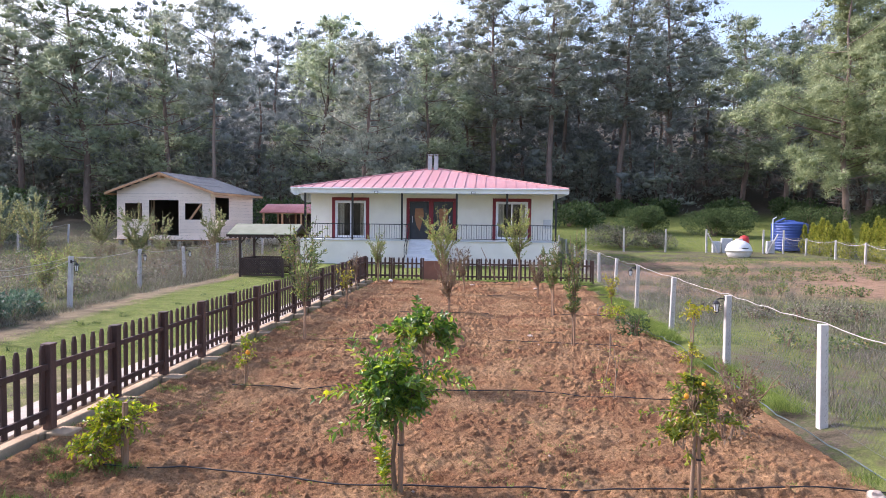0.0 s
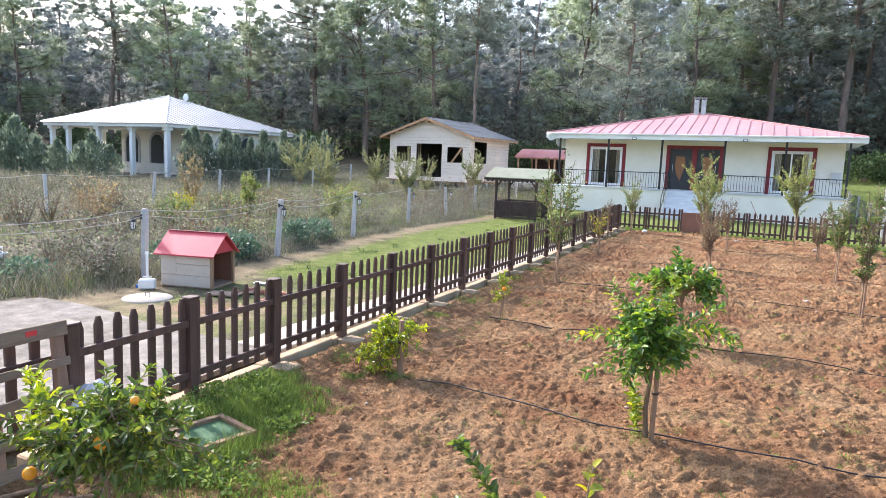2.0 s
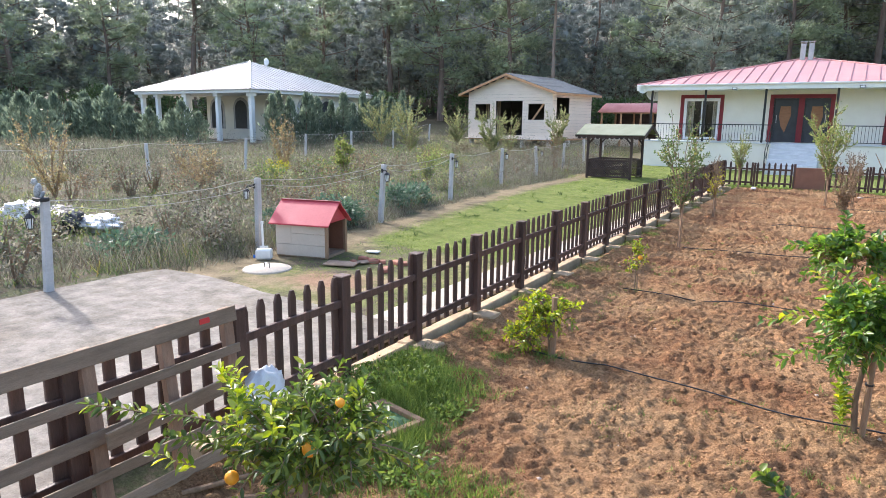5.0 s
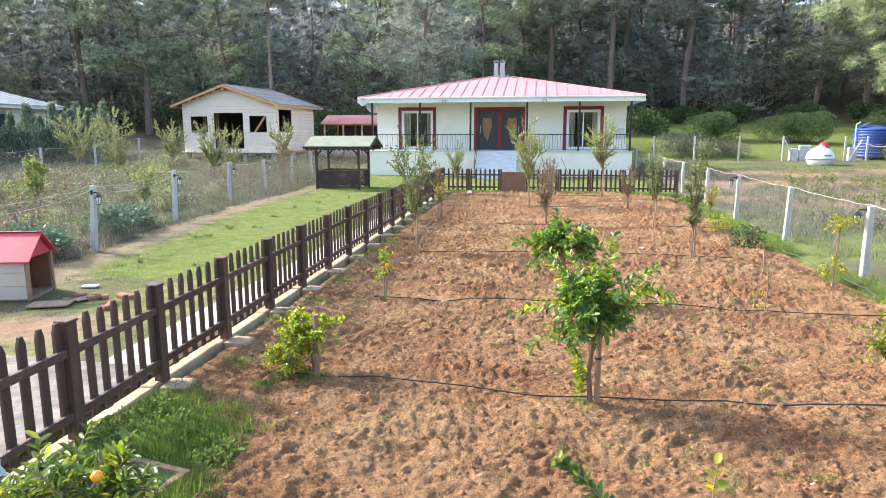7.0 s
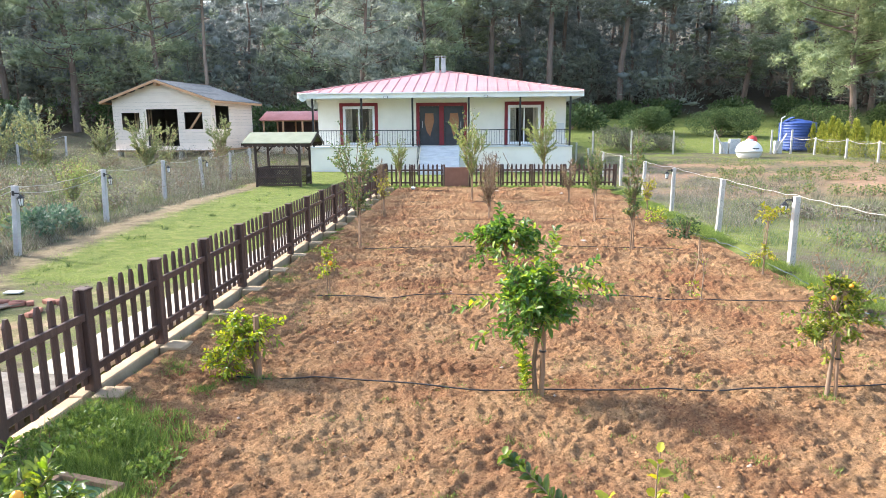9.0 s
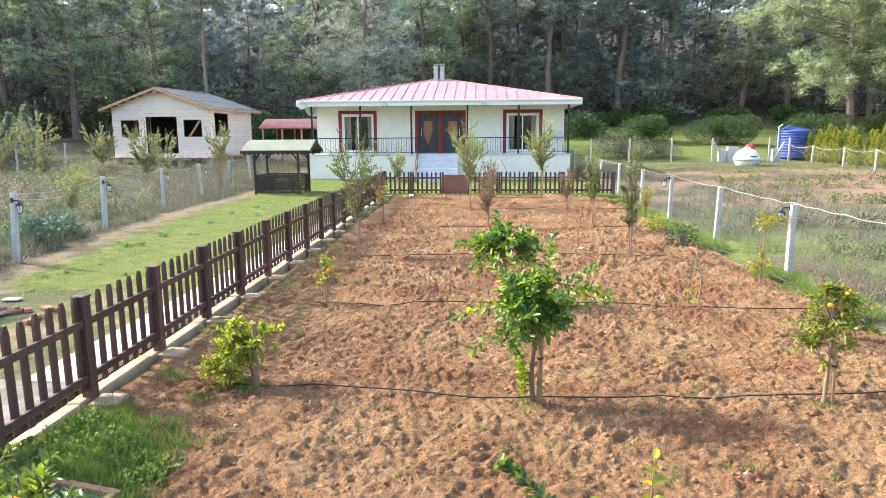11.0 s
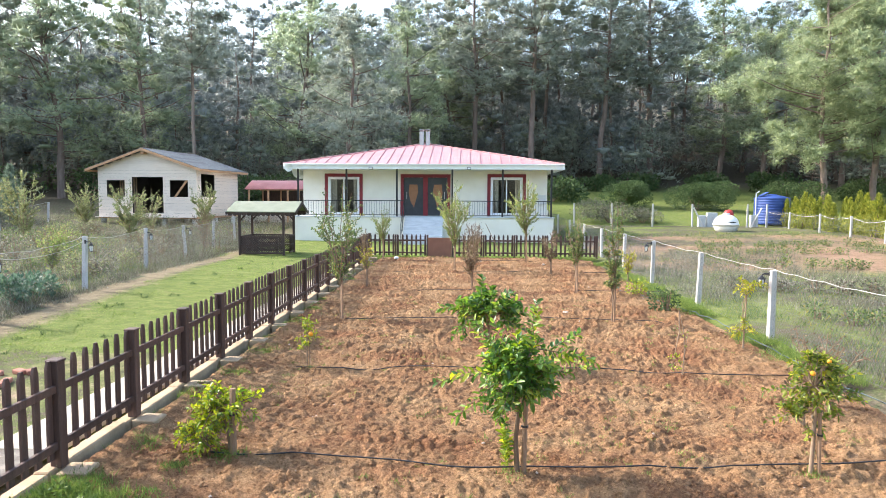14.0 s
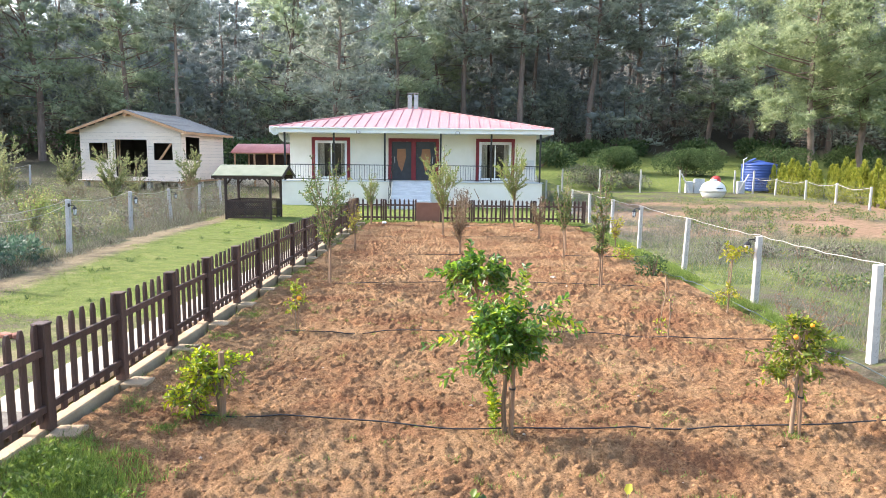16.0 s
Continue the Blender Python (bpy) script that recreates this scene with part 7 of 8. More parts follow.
leafy_tree("citrus_plant", -0.95, 2.05, "citrus plant below the viewpoint with one leaning shoot", 530,
           [(0, 0, -0.05, 0.018), (0.01, 0.02, 0.3, 0.014), (0.02, 0.05, 0.55, 0.010)], [((0.1, 0.05, 0.55), (0.22, 0.2, 0.12), 14)], 0.060, 0.026, L_OLIVE,
           [((0.44, -0.02, 0.66), (0.042, 0.20, 1.02), 90)], per=14, slen=(0.14, 0.22))
leafy_tree("citrus_plant", -0.40, 2.15, "citrus plant with yellow young leaves on thin shoots", 531,
           [(0, 0, -0.05, 0.014), (0.0, 0.05, 0.3, 0.011), (0.0, 0.1, 0.5, 0.008)], [((0.0, 0.1, 0.5), (0.15, 0.15, 0.12), 8)], 0.070, 0.034, L_YELLOW,
           [((0.05, 0.04, 0.55), (0.08, 0.09, 1.08), 18), ((-0.02, 0.04, 0.55), (-0.12, 0.08, 0.88), 12), ((0.08, 0.04, 0.55), (0.20, 0.08, 0.86), 10)], per=8, slen=(0.12, 0.2))


# ---------------------------------------------------------------- drip lines and hose
def drip_line(y, x0, x1, seed, label, dip=0.05, bare=0.86):
    r = np.random.default_rng(seed)
    xs = np.linspace(x0, x1, 70)
    ph = r.uniform(0, 6, 3)
    ys = y + 0.09 * np.sin(xs * 0.9 + ph[0]) + 0.04 * np.sin(xs * 2.3 + ph[1]) + 0.015 * np.sin(xs * 5.7 + ph[2])
    zs = soil_height(xs, ys)
    near = np.max([soil_height(xs + dx, ys + dy) for dx in (-0.03, 0, 0.03) for dy in (-0.02, 0, 0.02)], axis=0)
    top = np.max([np.roll(near, k) for k in (-2, -1, 0, 1, 2)], axis=0)
    zs = np.convolve(np.pad(top, 5, mode="edge"), np.ones(11) / 11, "valid") + 0.004 - dip * np.clip(np.sin(xs * 1.7 + ph[1]) - bare, 0, 1) * 4
    v, f = tube(np.stack([xs, ys, zs], -1), 0.0062, 6)
    t = thing("drip_pipe", 0, 0, 0, label, "pipe", "drip pipes")
    array_part("pipe", v, f, M_PIPE, t, smooth=True)


for k, y in enumerate((2.0, 5.33, 8.32, 11.75, 15.5, 19.4, 22.9)):
    drip_line(y, -3.15 if k else -3.4, 3.62 if k else -1.9, 600 + k, "black drip irrigation pipe lying across the hoed bed", 0.05 if k else 0.0, 0.86 if k < 3 else 0.2)
rope("garden_hose", [(3.70, -1.0, 0.03), (3.72, 5.0, 0.03), (3.55, 8.0, 0.03), (3.62, 12.0, 0.03), (3.3, 14.2, 0.03), (2.75, 16.0, 0.03), (2.95, 17.2, 0.03), (3.4, 18.4, 0.03)], 0.0, 0.008, M_HOSE, "grey garden hose snaking along the wire fence", seg=14)


# ---------------------------------------------------------------- dog house and yard things
def make_doghouse():
    d = thing("dog_house", -8.20, 7.72, float(height(-8.2, 7.7)) + 0.01, "beige board dog house with a red gable roof", "dog house", turn=14)
    L, W, H, rz = 0.46, 0.32, 0.56, 0.86
    part("floor_board", span_bm(-L, L, -W, W, 0.0, 0.04), M_PALLET, d)
    for sy in (-1, 1):
        for k in range(3):
            z0, z1 = 0.02 + k * 0.182, 0.02 + (k + 1) * 0.182 - 0.004
            part("side_board", span_bm(-L, L - 0.02, sy * W - 0.012, sy * W + 0.012, z0, z1, 0.003), M_BEIGE, d)
    # Dark boards added inside to give the opening its shade.
    for sy in (-1, 1):
        part("inner_board", span_bm(-L + 0.02, L - 0.035, sy * (W - 0.022) - 0.006, sy * (W - 0.022) + 0.006, 0.05, H - 0.01), M_BROWNPANEL, d, "dark brown board added to darken the opening")
    part("inner_board", span_bm(-L + 0.018, -L + 0.030, -W + 0.03, W - 0.03, 0.05, H - 0.01), M_BROWNPANEL, d, "dark brown board added to darken the opening")
    part("back_board", span_bm(-L - 0.012, -L + 0.012, -W + 0.012, W - 0.012, 0.02, H), M_BEIGE, d)
    part("hatch", span_bm(-L + 0.06, -L + 0.28, -W - 0.02, -W - 0.012, 0.22, 0.54, 0.003), M_BEIGE, d)
    for sy in (-1, 1):
        part("door_jamb", span_bm(L - 0.03, L + 0.012, sy * W - 0.03, sy * W + 0.03, 0.0, H, 0.004), M_STAKE, d, "raw wood jamb")
    for sx in (-L, L - 0.01):
        bm = bmesh.new()
        vs = [bm.verts.new(p) for p in ((sx, -W, H), (sx, W, H), (sx, 0, rz - 0.03))]
        bm.faces.new(vs)
        r = bmesh.ops.extrude_face_region(bm, geom=list(bm.faces))
        bmesh.ops.translate(bm, verts=[e for e in r["geom"] if isinstance(e, bmesh.types.BMVert)], vec=(0.012, 0, 0))
        part("gable", bm, M_DOGRED if sx > 0 else M_BEIGE, d)
    for sy in (-1, 1):
        bm = bmesh.new()
        vs = [bm.verts.new(p) for p in ((-L - 0.08, 0, rz), (L + 0.07, 0, rz), (L + 0.07, sy * (W + 0.09), H - 0.04), (-L - 0.08, sy * (W + 0.09), H - 0.04))]
        f = bm.faces.new(vs)
        r = bmesh.ops.extrude_face_region(bm, geom=[f])
        bmesh.ops.translate(bm, verts=[e for e in r["geom"] if isinstance(e, bmesh.types.BMVert)], vec=(0, 0, 0.022))
        bmesh.ops.recalc_face_normals(bm, faces=bm.faces)
        part("roof", bm, M_DOGRED, d, "red painted roof board")
    part("ridge_cap", box_bm(0, 0, rz + 0.024, 2 * L + 0.16, 0.05, 0.012, None, 0.003), M_REDTRIM, d)


make_doghouse()


M_BIRD = surface("bird_paint", (0.01, 0.01, 0.012), (0.70, 0.70, 0.68), 24.0, 60.0, 0.5, bump=0.05)


def make_yard():
    gz = float(height(-8, 6.6))
    t = thing("manhole_cover", -8.0, 6.55, gz - 0.03, "round pale concrete cover with a wire handle", "cover")
    v, f = lathe([(0.0, 0.055), (0.34, 0.05), (0.36, 0.035), (0.36, -0.02)], 28)
    array_part("disc", v, f, M_PATH, t)
    part("handle", join_rods([((-0.05, 0, 0.04), (-0.05, 0, 0.12), 0.006), ((0.05, 0, 0.04), (0.05, 0, 0.12), 0.006), ((-0.05, 0, 0.12), (0.05, 0, 0.12), 0.006)]), M_BLACK, t)
    j = thing("jerry_can", -8.52, 6.98, gz + 0.01, "white plastic canister with blue cap lying on its side", "canister", turn=40)
    j.scale = (0.85, 0.85, 0.85)
    bm = bmesh.new()
    bx(bm, 0, 0, 0.10, 0.30, 0.19, 0.19, None, 0.028)
    bx(bm, 0, 0, 0.235, 0.16, 0.03, 0.03, None, 0.008)
    part("body", bm, M_TANKW, j, smooth=False)
    part("cap", rod_bm((-0.15, -0.03, 0.06), (-0.19, -0.03, 0.06), 0.035, 0.035, 12), M_BLUECAP, j, "blue screw cap")
    p = thing("standpipe", -8.72, 7.15, gz, "thin white plastic standpipe beside the fence post", "pipe")
    part("pipe", rod_bm((0, 0, -0.05), (-0.03, 0.02, 0.55), 0.018, 0.018, 8), M_WHITE, p)
    part("elbow", rod_bm((-0.03, 0.02, 0.53), (-0.03, 0.02, 0.57), 0.024, 0.024, 8), M_WHITE, p)
    for k, (x, y, a, w) in enumerate(((-7.25, 7.35, 20, 0.5), (-7.0, 7.7, 60, 0.3), (-7.42, 8.35, 10, 0.22))):
        b = thing("loose_board", x, y, gz + 0.02, "weathered board lying by the dog house", "board", turn=a)
        part("plank", box_bm(0, 0, 0.012, w, w * 0.6, 0.02, None, 0.003), M_PALLET if k < 2 else M_TANKW, b)
    r = np.random.default_rng(9)
    for k in range(9):
        b = thing("broken_brick", -6.85 + r.uniform(-0.35, 0.5), 7.55 + r.uniform(-0.3, 0.4), gz + 0.03, "broken red brick on bare soil", "brick", "brick rubble", turn=r.uniform(0, 180))
        part("brick", box_bm(0, 0, 0, r.uniform(0.08, 0.2), 0.1, 0.06, None, 0.012), M_BRICK, b)
    # figure of a bird on a post
    bm = bmesh.new()
    bmesh.ops.create_uvsphere(bm, u_segments=12, v_segments=8, radius=0.085, matrix=Matrix.Translation((0, 0, 0.13)) @ Matrix.Rotation(0.35, 4, "Y") @ Matrix.Diagonal((0.85, 0.8, 1.5, 1)))
    bmesh.ops.create_uvsphere(bm, u_segments=10, v_segments=6, radius=0.06, matrix=Matrix.Translation((-0.05, 0, 0.27)))
    rod(bm, (-0.10, 0, 0.26), (-0.15, 0, 0.245), 0.018, 0.003, 6)
    bx(bm, 0.08, 0, 0.05, 0.05, 0.07, 0.16, Matrix.Rotation(0.6, 4, "Y"), 0.01)
    rod(bm, (0, 0, -0.02), (0, 0, 0.06), 0.035, 0.03, 8)
    b = part("bird_ornament", bm, M_BIRD, None, smooth=True)
    b.matrix_world = pose(-9.12, 3.98, float(height(-9.12, 3.98)) + 1.22, 0, 0, 30) @ Matrix.Diagonal((0.62, 0.62, 0.75, 1))
    tagged(b, "white and black bird ornament on a fence post", "ornament")
    bw = thing("ornament_base", -9.12, 3.98, float(height(-9.12, 3.98)) + 1.205, "black perch under the bird ornament", "ornament")
    part("perch", box_bm(0.05, 0, 0.01, 0.2, 0.12, 0.05, None, 0.012), M_BLACK, bw)


make_yard()


def lump(name, x, y, z, sx, sy, sz, mat, label, category, seed, fold=0.3):
    """A crumpled sack or sheet."""
    r = np.random.default_rng(seed)
    bm = bmesh.new()
    bmesh.ops.create_icosphere(bm, subdivisions=4, radius=1.0)
    co = np.array([v.co for v in bm.verts])
    a, b = np.arctan2(co[:, 1], co[:, 0]) * 2.2, co[:, 2] * 2.6
    k = 1 + fold * (vnoise(a + 9, b + 9, seed) - 0.5) + fold * 0.8 * (np.abs(vnoise(a * 2.6 + 3, b * 2.6 + 5, seed + 1) - 0.5) - 0.25)
    for v, q in zip(bm.verts, k):
        v.co *= q
        v.co.x *= sx
        v.co.y *= sy
        v.co.z = max(v.co.z * sz + sz * 0.7, 0.0)
    t = thing(name, x, y, z, label, category)
    part("body", bm, mat, t, smooth=True)
    return t


lump("plastic_sack", -4.03, 2.82, 0.0, 0.13, 0.22, 0.31, M_BAG, "crumpled white plastic sack by the picket fence", "sack", 41, 0.28)
for k, (x, y, sx, sy, sz, m, lb) in enumerate(((-13.3, 7.1, 0.62, 0.35, 0.17, M_BAG, "heap of white plastic sheeting among weeds"), (-13.85, 6.5, 0.70, 0.42, 0.30, M_BLACKBAG, "black plastic sheeting heaped among weeds"),
                                               (-14.8, 6.5, 0.55, 0.40, 0.30, M_BAG, "white plastic sheeting heaped in weeds"), (-17.2, 3.2, 0.6, 0.4, 0.2, M_BAG, "crumpled white tarpaulin in weeds"),
                                               (-17.5, 2.2, 0.8, 0.5, 0.25, M_BAG, "white plastic sheet lying in weeds"))):
    lump("plastic_sheet", x, y, float(height(x, y)), sx, sy, sz, m, lb, "sheet", 50 + k, 0.6)


def make_pallets():
    def pallet(y0, y1, label, seed, zt, shift, ups=(0.04, 0.5, 0.96)):
        r = np.random.default_rng(seed)
        p = thing("pallet", -4.02 + shift, y0, 0.02, label, "pallet", "leaning pallets")
        L = y1 - y0
        lean = Matrix.Rotation(radians(-6), 4, "Y")
        for k, (z, w) in enumerate(((0.06, 0.085), (0.26, 0.065), (0.47, 0.085), (0.71, 0.06), (zt - 0.05, 0.10))):
            bm = box_bm(0.0 + 0.035, L / 2, z + 0.015 * r.normal(), 0.018, L, w, Matrix.Rotation(r.normal() * 0.008, 4, "X"), 0.003)
            bmesh.ops.transform(bm, matrix=lean, verts=bm.verts)
            part("slat", bm, M_PALLET, p)
        for u in ups:
            bm = box_bm(0.0, L * u, zt / 2, 0.05, 0.075, zt, None, 0.003)
            bmesh.ops.transform(bm, matrix=lean, verts=bm.verts)
            part("stringer", bm, M_PALLETUP, p)
        return p
    a = pallet(1.05, 2.66, "weathered grey-brown wooden pallet leaning on the picket fence", 1, 0.98, 0.0, (0.04, 0.385, 0.68, 0.965))
    bm = box_bm(0.03, 1.36, 0.955, 0.004, 0.075, 0.035, None, 0.0)
    bmesh.ops.transform(bm, matrix=Matrix.Rotation(radians(-6), 4, "Y") @ Matrix.Translation((0.016, 0, -0.01)), verts=bm.verts)
    part("paint_mark", bm, M_REDPAINT, a, "red paint mark")
    pallet(0.0, 1.02, "weathered wooden pallet leaning beside another", 2, 0.98, 0.03)
    pallet(-1.1, -0.03, "third weathered pallet of the leaning row", 3, 0.96, 0.0)
    b = thing("loose_plank", -3.85, 1.0, 0.02, "split plank hanging across the pallets", "plank")
    part("plank", box_bm(-0.08, 1.02, 0.52, 0.02, 0.75, 0.10, Matrix.Rotation(0.06, 4, "X"), 0.003), M_PALLET, b)
    for k, (x, y, a) in enumerate(((-3.75, 2.28, 62), (-3.5, 2.2, 48))):
        s = thing("loose_stake", x, y, float(soil_height(np.array([x]), np.array([y]))[0]) + 0.03, "pale round stake lying on the soil", "stake", turn=a)
        part("stake", rod_bm((-0.28, 0, 0.0), (0.28, 0, 0.01), 0.018, 0.016, 8), M_STAKE, s)
    f = thing("seed_frame", -3.44, 3.34, float(soil_height(np.array([-3.56]), np.array([3.45]))[0]) + 0.045, "wooden frame with green netting on the ground", "frame", turn=-14)
    for sx, sy, w, d in ((0, -0.22, 0.49, 0.05), (0, 0.22, 0.49, 0.05), (-0.22, 0, 0.05, 0.39), (0.22, 0, 0.05, 0.39)):
        part("frame_board", box_bm(sx, sy, 0.03, w, d, 0.035, None, 0.004), M_STAKE, f)
    part("netting", box_bm(0, 0, 0.012, 0.395, 0.395, 0.008), M_NET, f)


make_pallets()


# ---------------------------------------------------------------- weeds, grass and young trees
def scatter(name, x, y, h, per, width, spread, mat, label, category, seed, on_bed=False):
    """Tufts of thin blades at the given places."""
    r = np.random.default_rng(seed)
    n = len(x)
    z = (soil_height(x, y) if on_bed else height(x, y)) - 0.01
    px = np.repeat(x, per) + r.normal(size=n * per) * spread
    py = np.repeat(y, per) + r.normal(size=n * per) * spread
    pz = np.repeat(z, per)
    d = np.stack([r.normal(size=n * per) * 0.45, r.normal(size=n * per) * 0.45, np.ones(n * per)], -1)
    v, f = blades(np.stack([px, py, pz], -1), d, np.repeat(h, per), width, r)
    return tagged(array_part(name, v, f, mat), label, category, kind="stuff")


def make_weeds():
    r = np.random.default_rng(77)

    def left_points(n, x0=-28, y0=0.5, y1=44, p=1.6):
        y = y0 + (y1 - y0) * r.random(n) ** 1.3
        edge = lp_x(y) - 0.15
        x = edge - (edge - x0) * r.random(n) ** p
        return x, y

    clear = lambda x, y: ~((x > -9.6) & (y < 5.7))
    x, y = left_points(5200)
    k = clear(x, y) & (vnoise(x * 0.6, y * 0.6, 80) > 0.30)
    x, y = x[k], y[k]
    scatter("dry_weeds", x, y, 0.14 + 0.34 * vnoise(x * 0.5, y * 0.5, 81) * r.uniform(0.5, 1.4, len(x)), 16, 0.010, 0.10, L_DRY, "dry straw-coloured weeds on the neglected plot", "weeds", 82)
    x, y = left_points(2600)
    k = clear(x, y) & (vnoise(x * 0.45, y * 0.45, 83) > 0.45)
    x, y = x[k], y[k]
    scatter("green_weeds", x, y, 0.10 + 0.18 * r.random(len(x)), 16, 0.014, 0.12, L_ORCH, "green and greyish weeds between dry stalks", "weeds", 84)
    # tall seed heads: stalks with small leaves
    x, y = left_points(2600, p=1.2)
    k = clear(x, y)
    x, y = x[k], y[k]
    n = len(x)
    h = r.uniform(0.45, 1.1, n) * (0.6 + 0.6 * vnoise(x * 0.3, y * 0.3, 99))
    top = np.stack([x + r.normal(size=n) * 0.1, y + r.normal(size=n) * 0.1, height(x, y) + h], -1)
    base = np.stack([x, y, height(x, y) - 0.02], -1)
    st = blades(base, top - base, h, 0.014, r)
    u = r.random((n, 20))
    pos = (base[:, None] + (top - base)[:, None] * (0.25 + 0.75 * u[..., None])).reshape(-1, 3) + r.normal(size=(n * 20, 3)) * 0.09
    lf = diamonds(pos, r.normal(size=(n * 20, 3)) + np.array([0, 0, 0.6]), 0.052, 0.022, r)
    tagged(array_part("weed_stalks", *st, M_TWIG), "tall dry weed stalks on the neglected plot", "weeds", kind="stuff")
    tagged(array_part("weed_leaves", *lf, L_DRY), "withered leaves and seed heads on tall weeds", "weeds", kind="stuff")
    x, y = r.uniform(-44, -22, 2600), 4 + 26 * r.random(2600)
    k = (vnoise(x * 0.35, y * 0.35, 102) > 0.35) & ~((x < -30) & (y > 23))
    scatter("far_weeds", x[k], y[k], 0.25 + 0.45 * r.random(k.sum()), 9, 0.022, 0.16, L_DRY, "rank greying weeds before the villa hedge", "weeds", 103)
    # fence foot, right plot, bed edges, lawn
    y = r.uniform(5.6, 34, 1500)
    x = lp_x(y) + r.normal(size=1500) * 0.17
    scatter("fence_grass", x, y, 0.06 + 0.16 * r.random(1500), 14, 0.009, 0.07, L_DRY, "rank drying grass at the foot of the grey post fence", "grass", 85)
    y = 1.0 + 24 * r.random(6000) ** 1.15
    x = 3.72 + r.normal(size=6000) * 0.17
    k = vnoise(x * 1.7, y * 1.7, 95) > 0.48
    x, y = x[k], y[k]
    scatter("strip_grass", x, y, 0.03 + 0.10 * r.random(len(x)), 16, 0.006, 0.05, L_GRASS, "bright green grass along the white post fence", "grass", 86)
    x, y = 4.3 + 16 * r.random(6500) ** 1.5, 2 + 38 * r.random(6500)
    k = (vnoise(x * 0.7, y * 0.7, 87) > 0.42) & ((y < 19) | (y > 35) | (vnoise(x * 0.5, y * 0.9, 90) > 0.62))
    x, y = x[k], y[k]
    scatter("meadow_grass", x, y, 0.05 + 0.15 * r.random(len(x)), 12, 0.011, 0.10, L_ORCH, "patchy grass on the neighbouring plot", "grass", 88)
    x, y = 4.25 + 7 * r.random(2800) ** 1.4, 2 + 26 * r.random(2800)
    k = vnoise(x * 0.6 + 5, y * 0.6, 91) > 0.42
    scatter("meadow_straw", x[k], y[k], 0.15 + 0.28 * r.random(k.sum()), 12, 0.008, 0.10, L_DRY, "dry straw on the neighbouring plot", "grass", 92)
    x = r.uniform(-9.4, -4.9, 9000)
    y = 6.0 + 27 * r.random(9000) ** 1.2
    k = (x > lp_x(y) + 0.8) & (x < -5.15) & ((y > 9.2) | (vnoise(x * 1.3, y * 1.3, 12) < 0.45))
    x, y = x[k], y[k]
    scatter("lawn_grass", x, y, 0.022 + 0.022 * r.random(len(x)), 9, 0.007, 0.06, L_GRASS, "short mown lawn grass", "grass", 89)
    x, y = r.uniform(-8.6, -5.3, 70), 8.5 + 17 * r.random(70)
    k = x > lp_x(y) + 0.5
    scatter("lawn_weeds", x[k], y[k], 0.04 + 0.07 * r.random(k.sum()), 14, 0.014, 0.04, L_BUSH, "dark weed rosettes dotted over the lawn", "weeds", 101)
    # weeds of the bed
    spots = [(-3.28, 3.25, 0.22, 300, 0.24), (-3.95, 4.65, 0.22, 200, 0.15), (-3.85, 4.3, 0.35, 320, 0.18), (-3.55, 4.0, 0.4, 320, 0.17), (-3.4, 3.6, 0.35, 260, 0.15), (-3.2, 3.4, 0.25, 140, 0.12), (-3.6, 3.0, 0.45, 300, 0.16), (-3.5, 4.1, 0.35, 260, 0.15), (-3.75, 3.9, 0.42, 420, 0.19), (-3.55, 3.5, 0.4, 300, 0.17), (-3.95, 4.4, 0.22, 110, 0.14), (-3.9, 3.3, 0.3, 150, 0.14), (-2.75, 2.95, 0.30, 150, 0.09), (-2.45, 3.05, 0.22, 80, 0.08), (-3.3, 2.7, 0.25, 90, 0.10), (-3.9, 5.6, 0.15, 60, 0.09),
             (-3.85, 6.8, 0.15, 60, 0.09), (-3.95, 8.0, 0.15, 60, 0.10), (-4.0, 9.2, 0.15, 60, 0.10), (-4.0, 11.4, 0.2, 50, 0.10), (-3.3, 4.55, 0.10, 24, 0.08), (-3.0, 5.35, 0.12, 40, 0.09), (-3.35, 5.1, 0.12, 30, 0.08), (-0.6, 5.2, 0.10, 18, 0.07),
             (1.85, 5.25, 0.10, 20, 0.07), (-1.2, 3.6, 0.10, 14, 0.05), (0.3, 4.0, 0.12, 16, 0.05), (0.9, 4.2, 0.12, 16, 0.05), (-3.05, 8.3, 0.08, 16, 0.07), (1.2, 3.3, 0.15, 26, 0.05), (0.2, 5.9, 0.4, 26, 0.05), (1.0, 6.4, 0.5, 30, 0.05), (-2.2, 4.4, 0.3, 20, 0.04)]
    spots += [(-3.98 + 0.08 * r.normal() - 0.016 * (q - 4), q + 0.3 * r.normal(), r.uniform(0.08, 0.22), int(r.uniform(12, 70)), r.uniform(0.06, 0.13)) for q in np.arange(5.2, 23, 0.62)]
    xs, ys, hs = [], [], []
    for cx, cy, s, n, h in spots:
        xs.append(cx + r.normal(size=n) * s * 0.5)
        ys.append(cy + r.normal(size=n) * s * 0.5)
        hs.append(h * r.uniform(0.4, 1.0, n))
    x, y, h = np.concatenate(xs), np.concatenate(ys), np.concatenate(hs)
    k = (x > -4.12) & ~((np.abs(x + 3.44) < 0.24) & (np.abs(y - 3.34) < 0.24))
    scatter("bed_weeds", x[k], y[k], h[k] * 0.8, 12, 0.007, 0.035, L_GRASS, "fresh green weeds at the edge of the bed", "weeds", 93, True)
    n = 420
    x, y = r.uniform(-3.9, 3.3, n), 2.6 + 12 * r.random(n) ** 1.3
    k = vnoise(x * 0.9, y * 0.9, 96) > 0.42
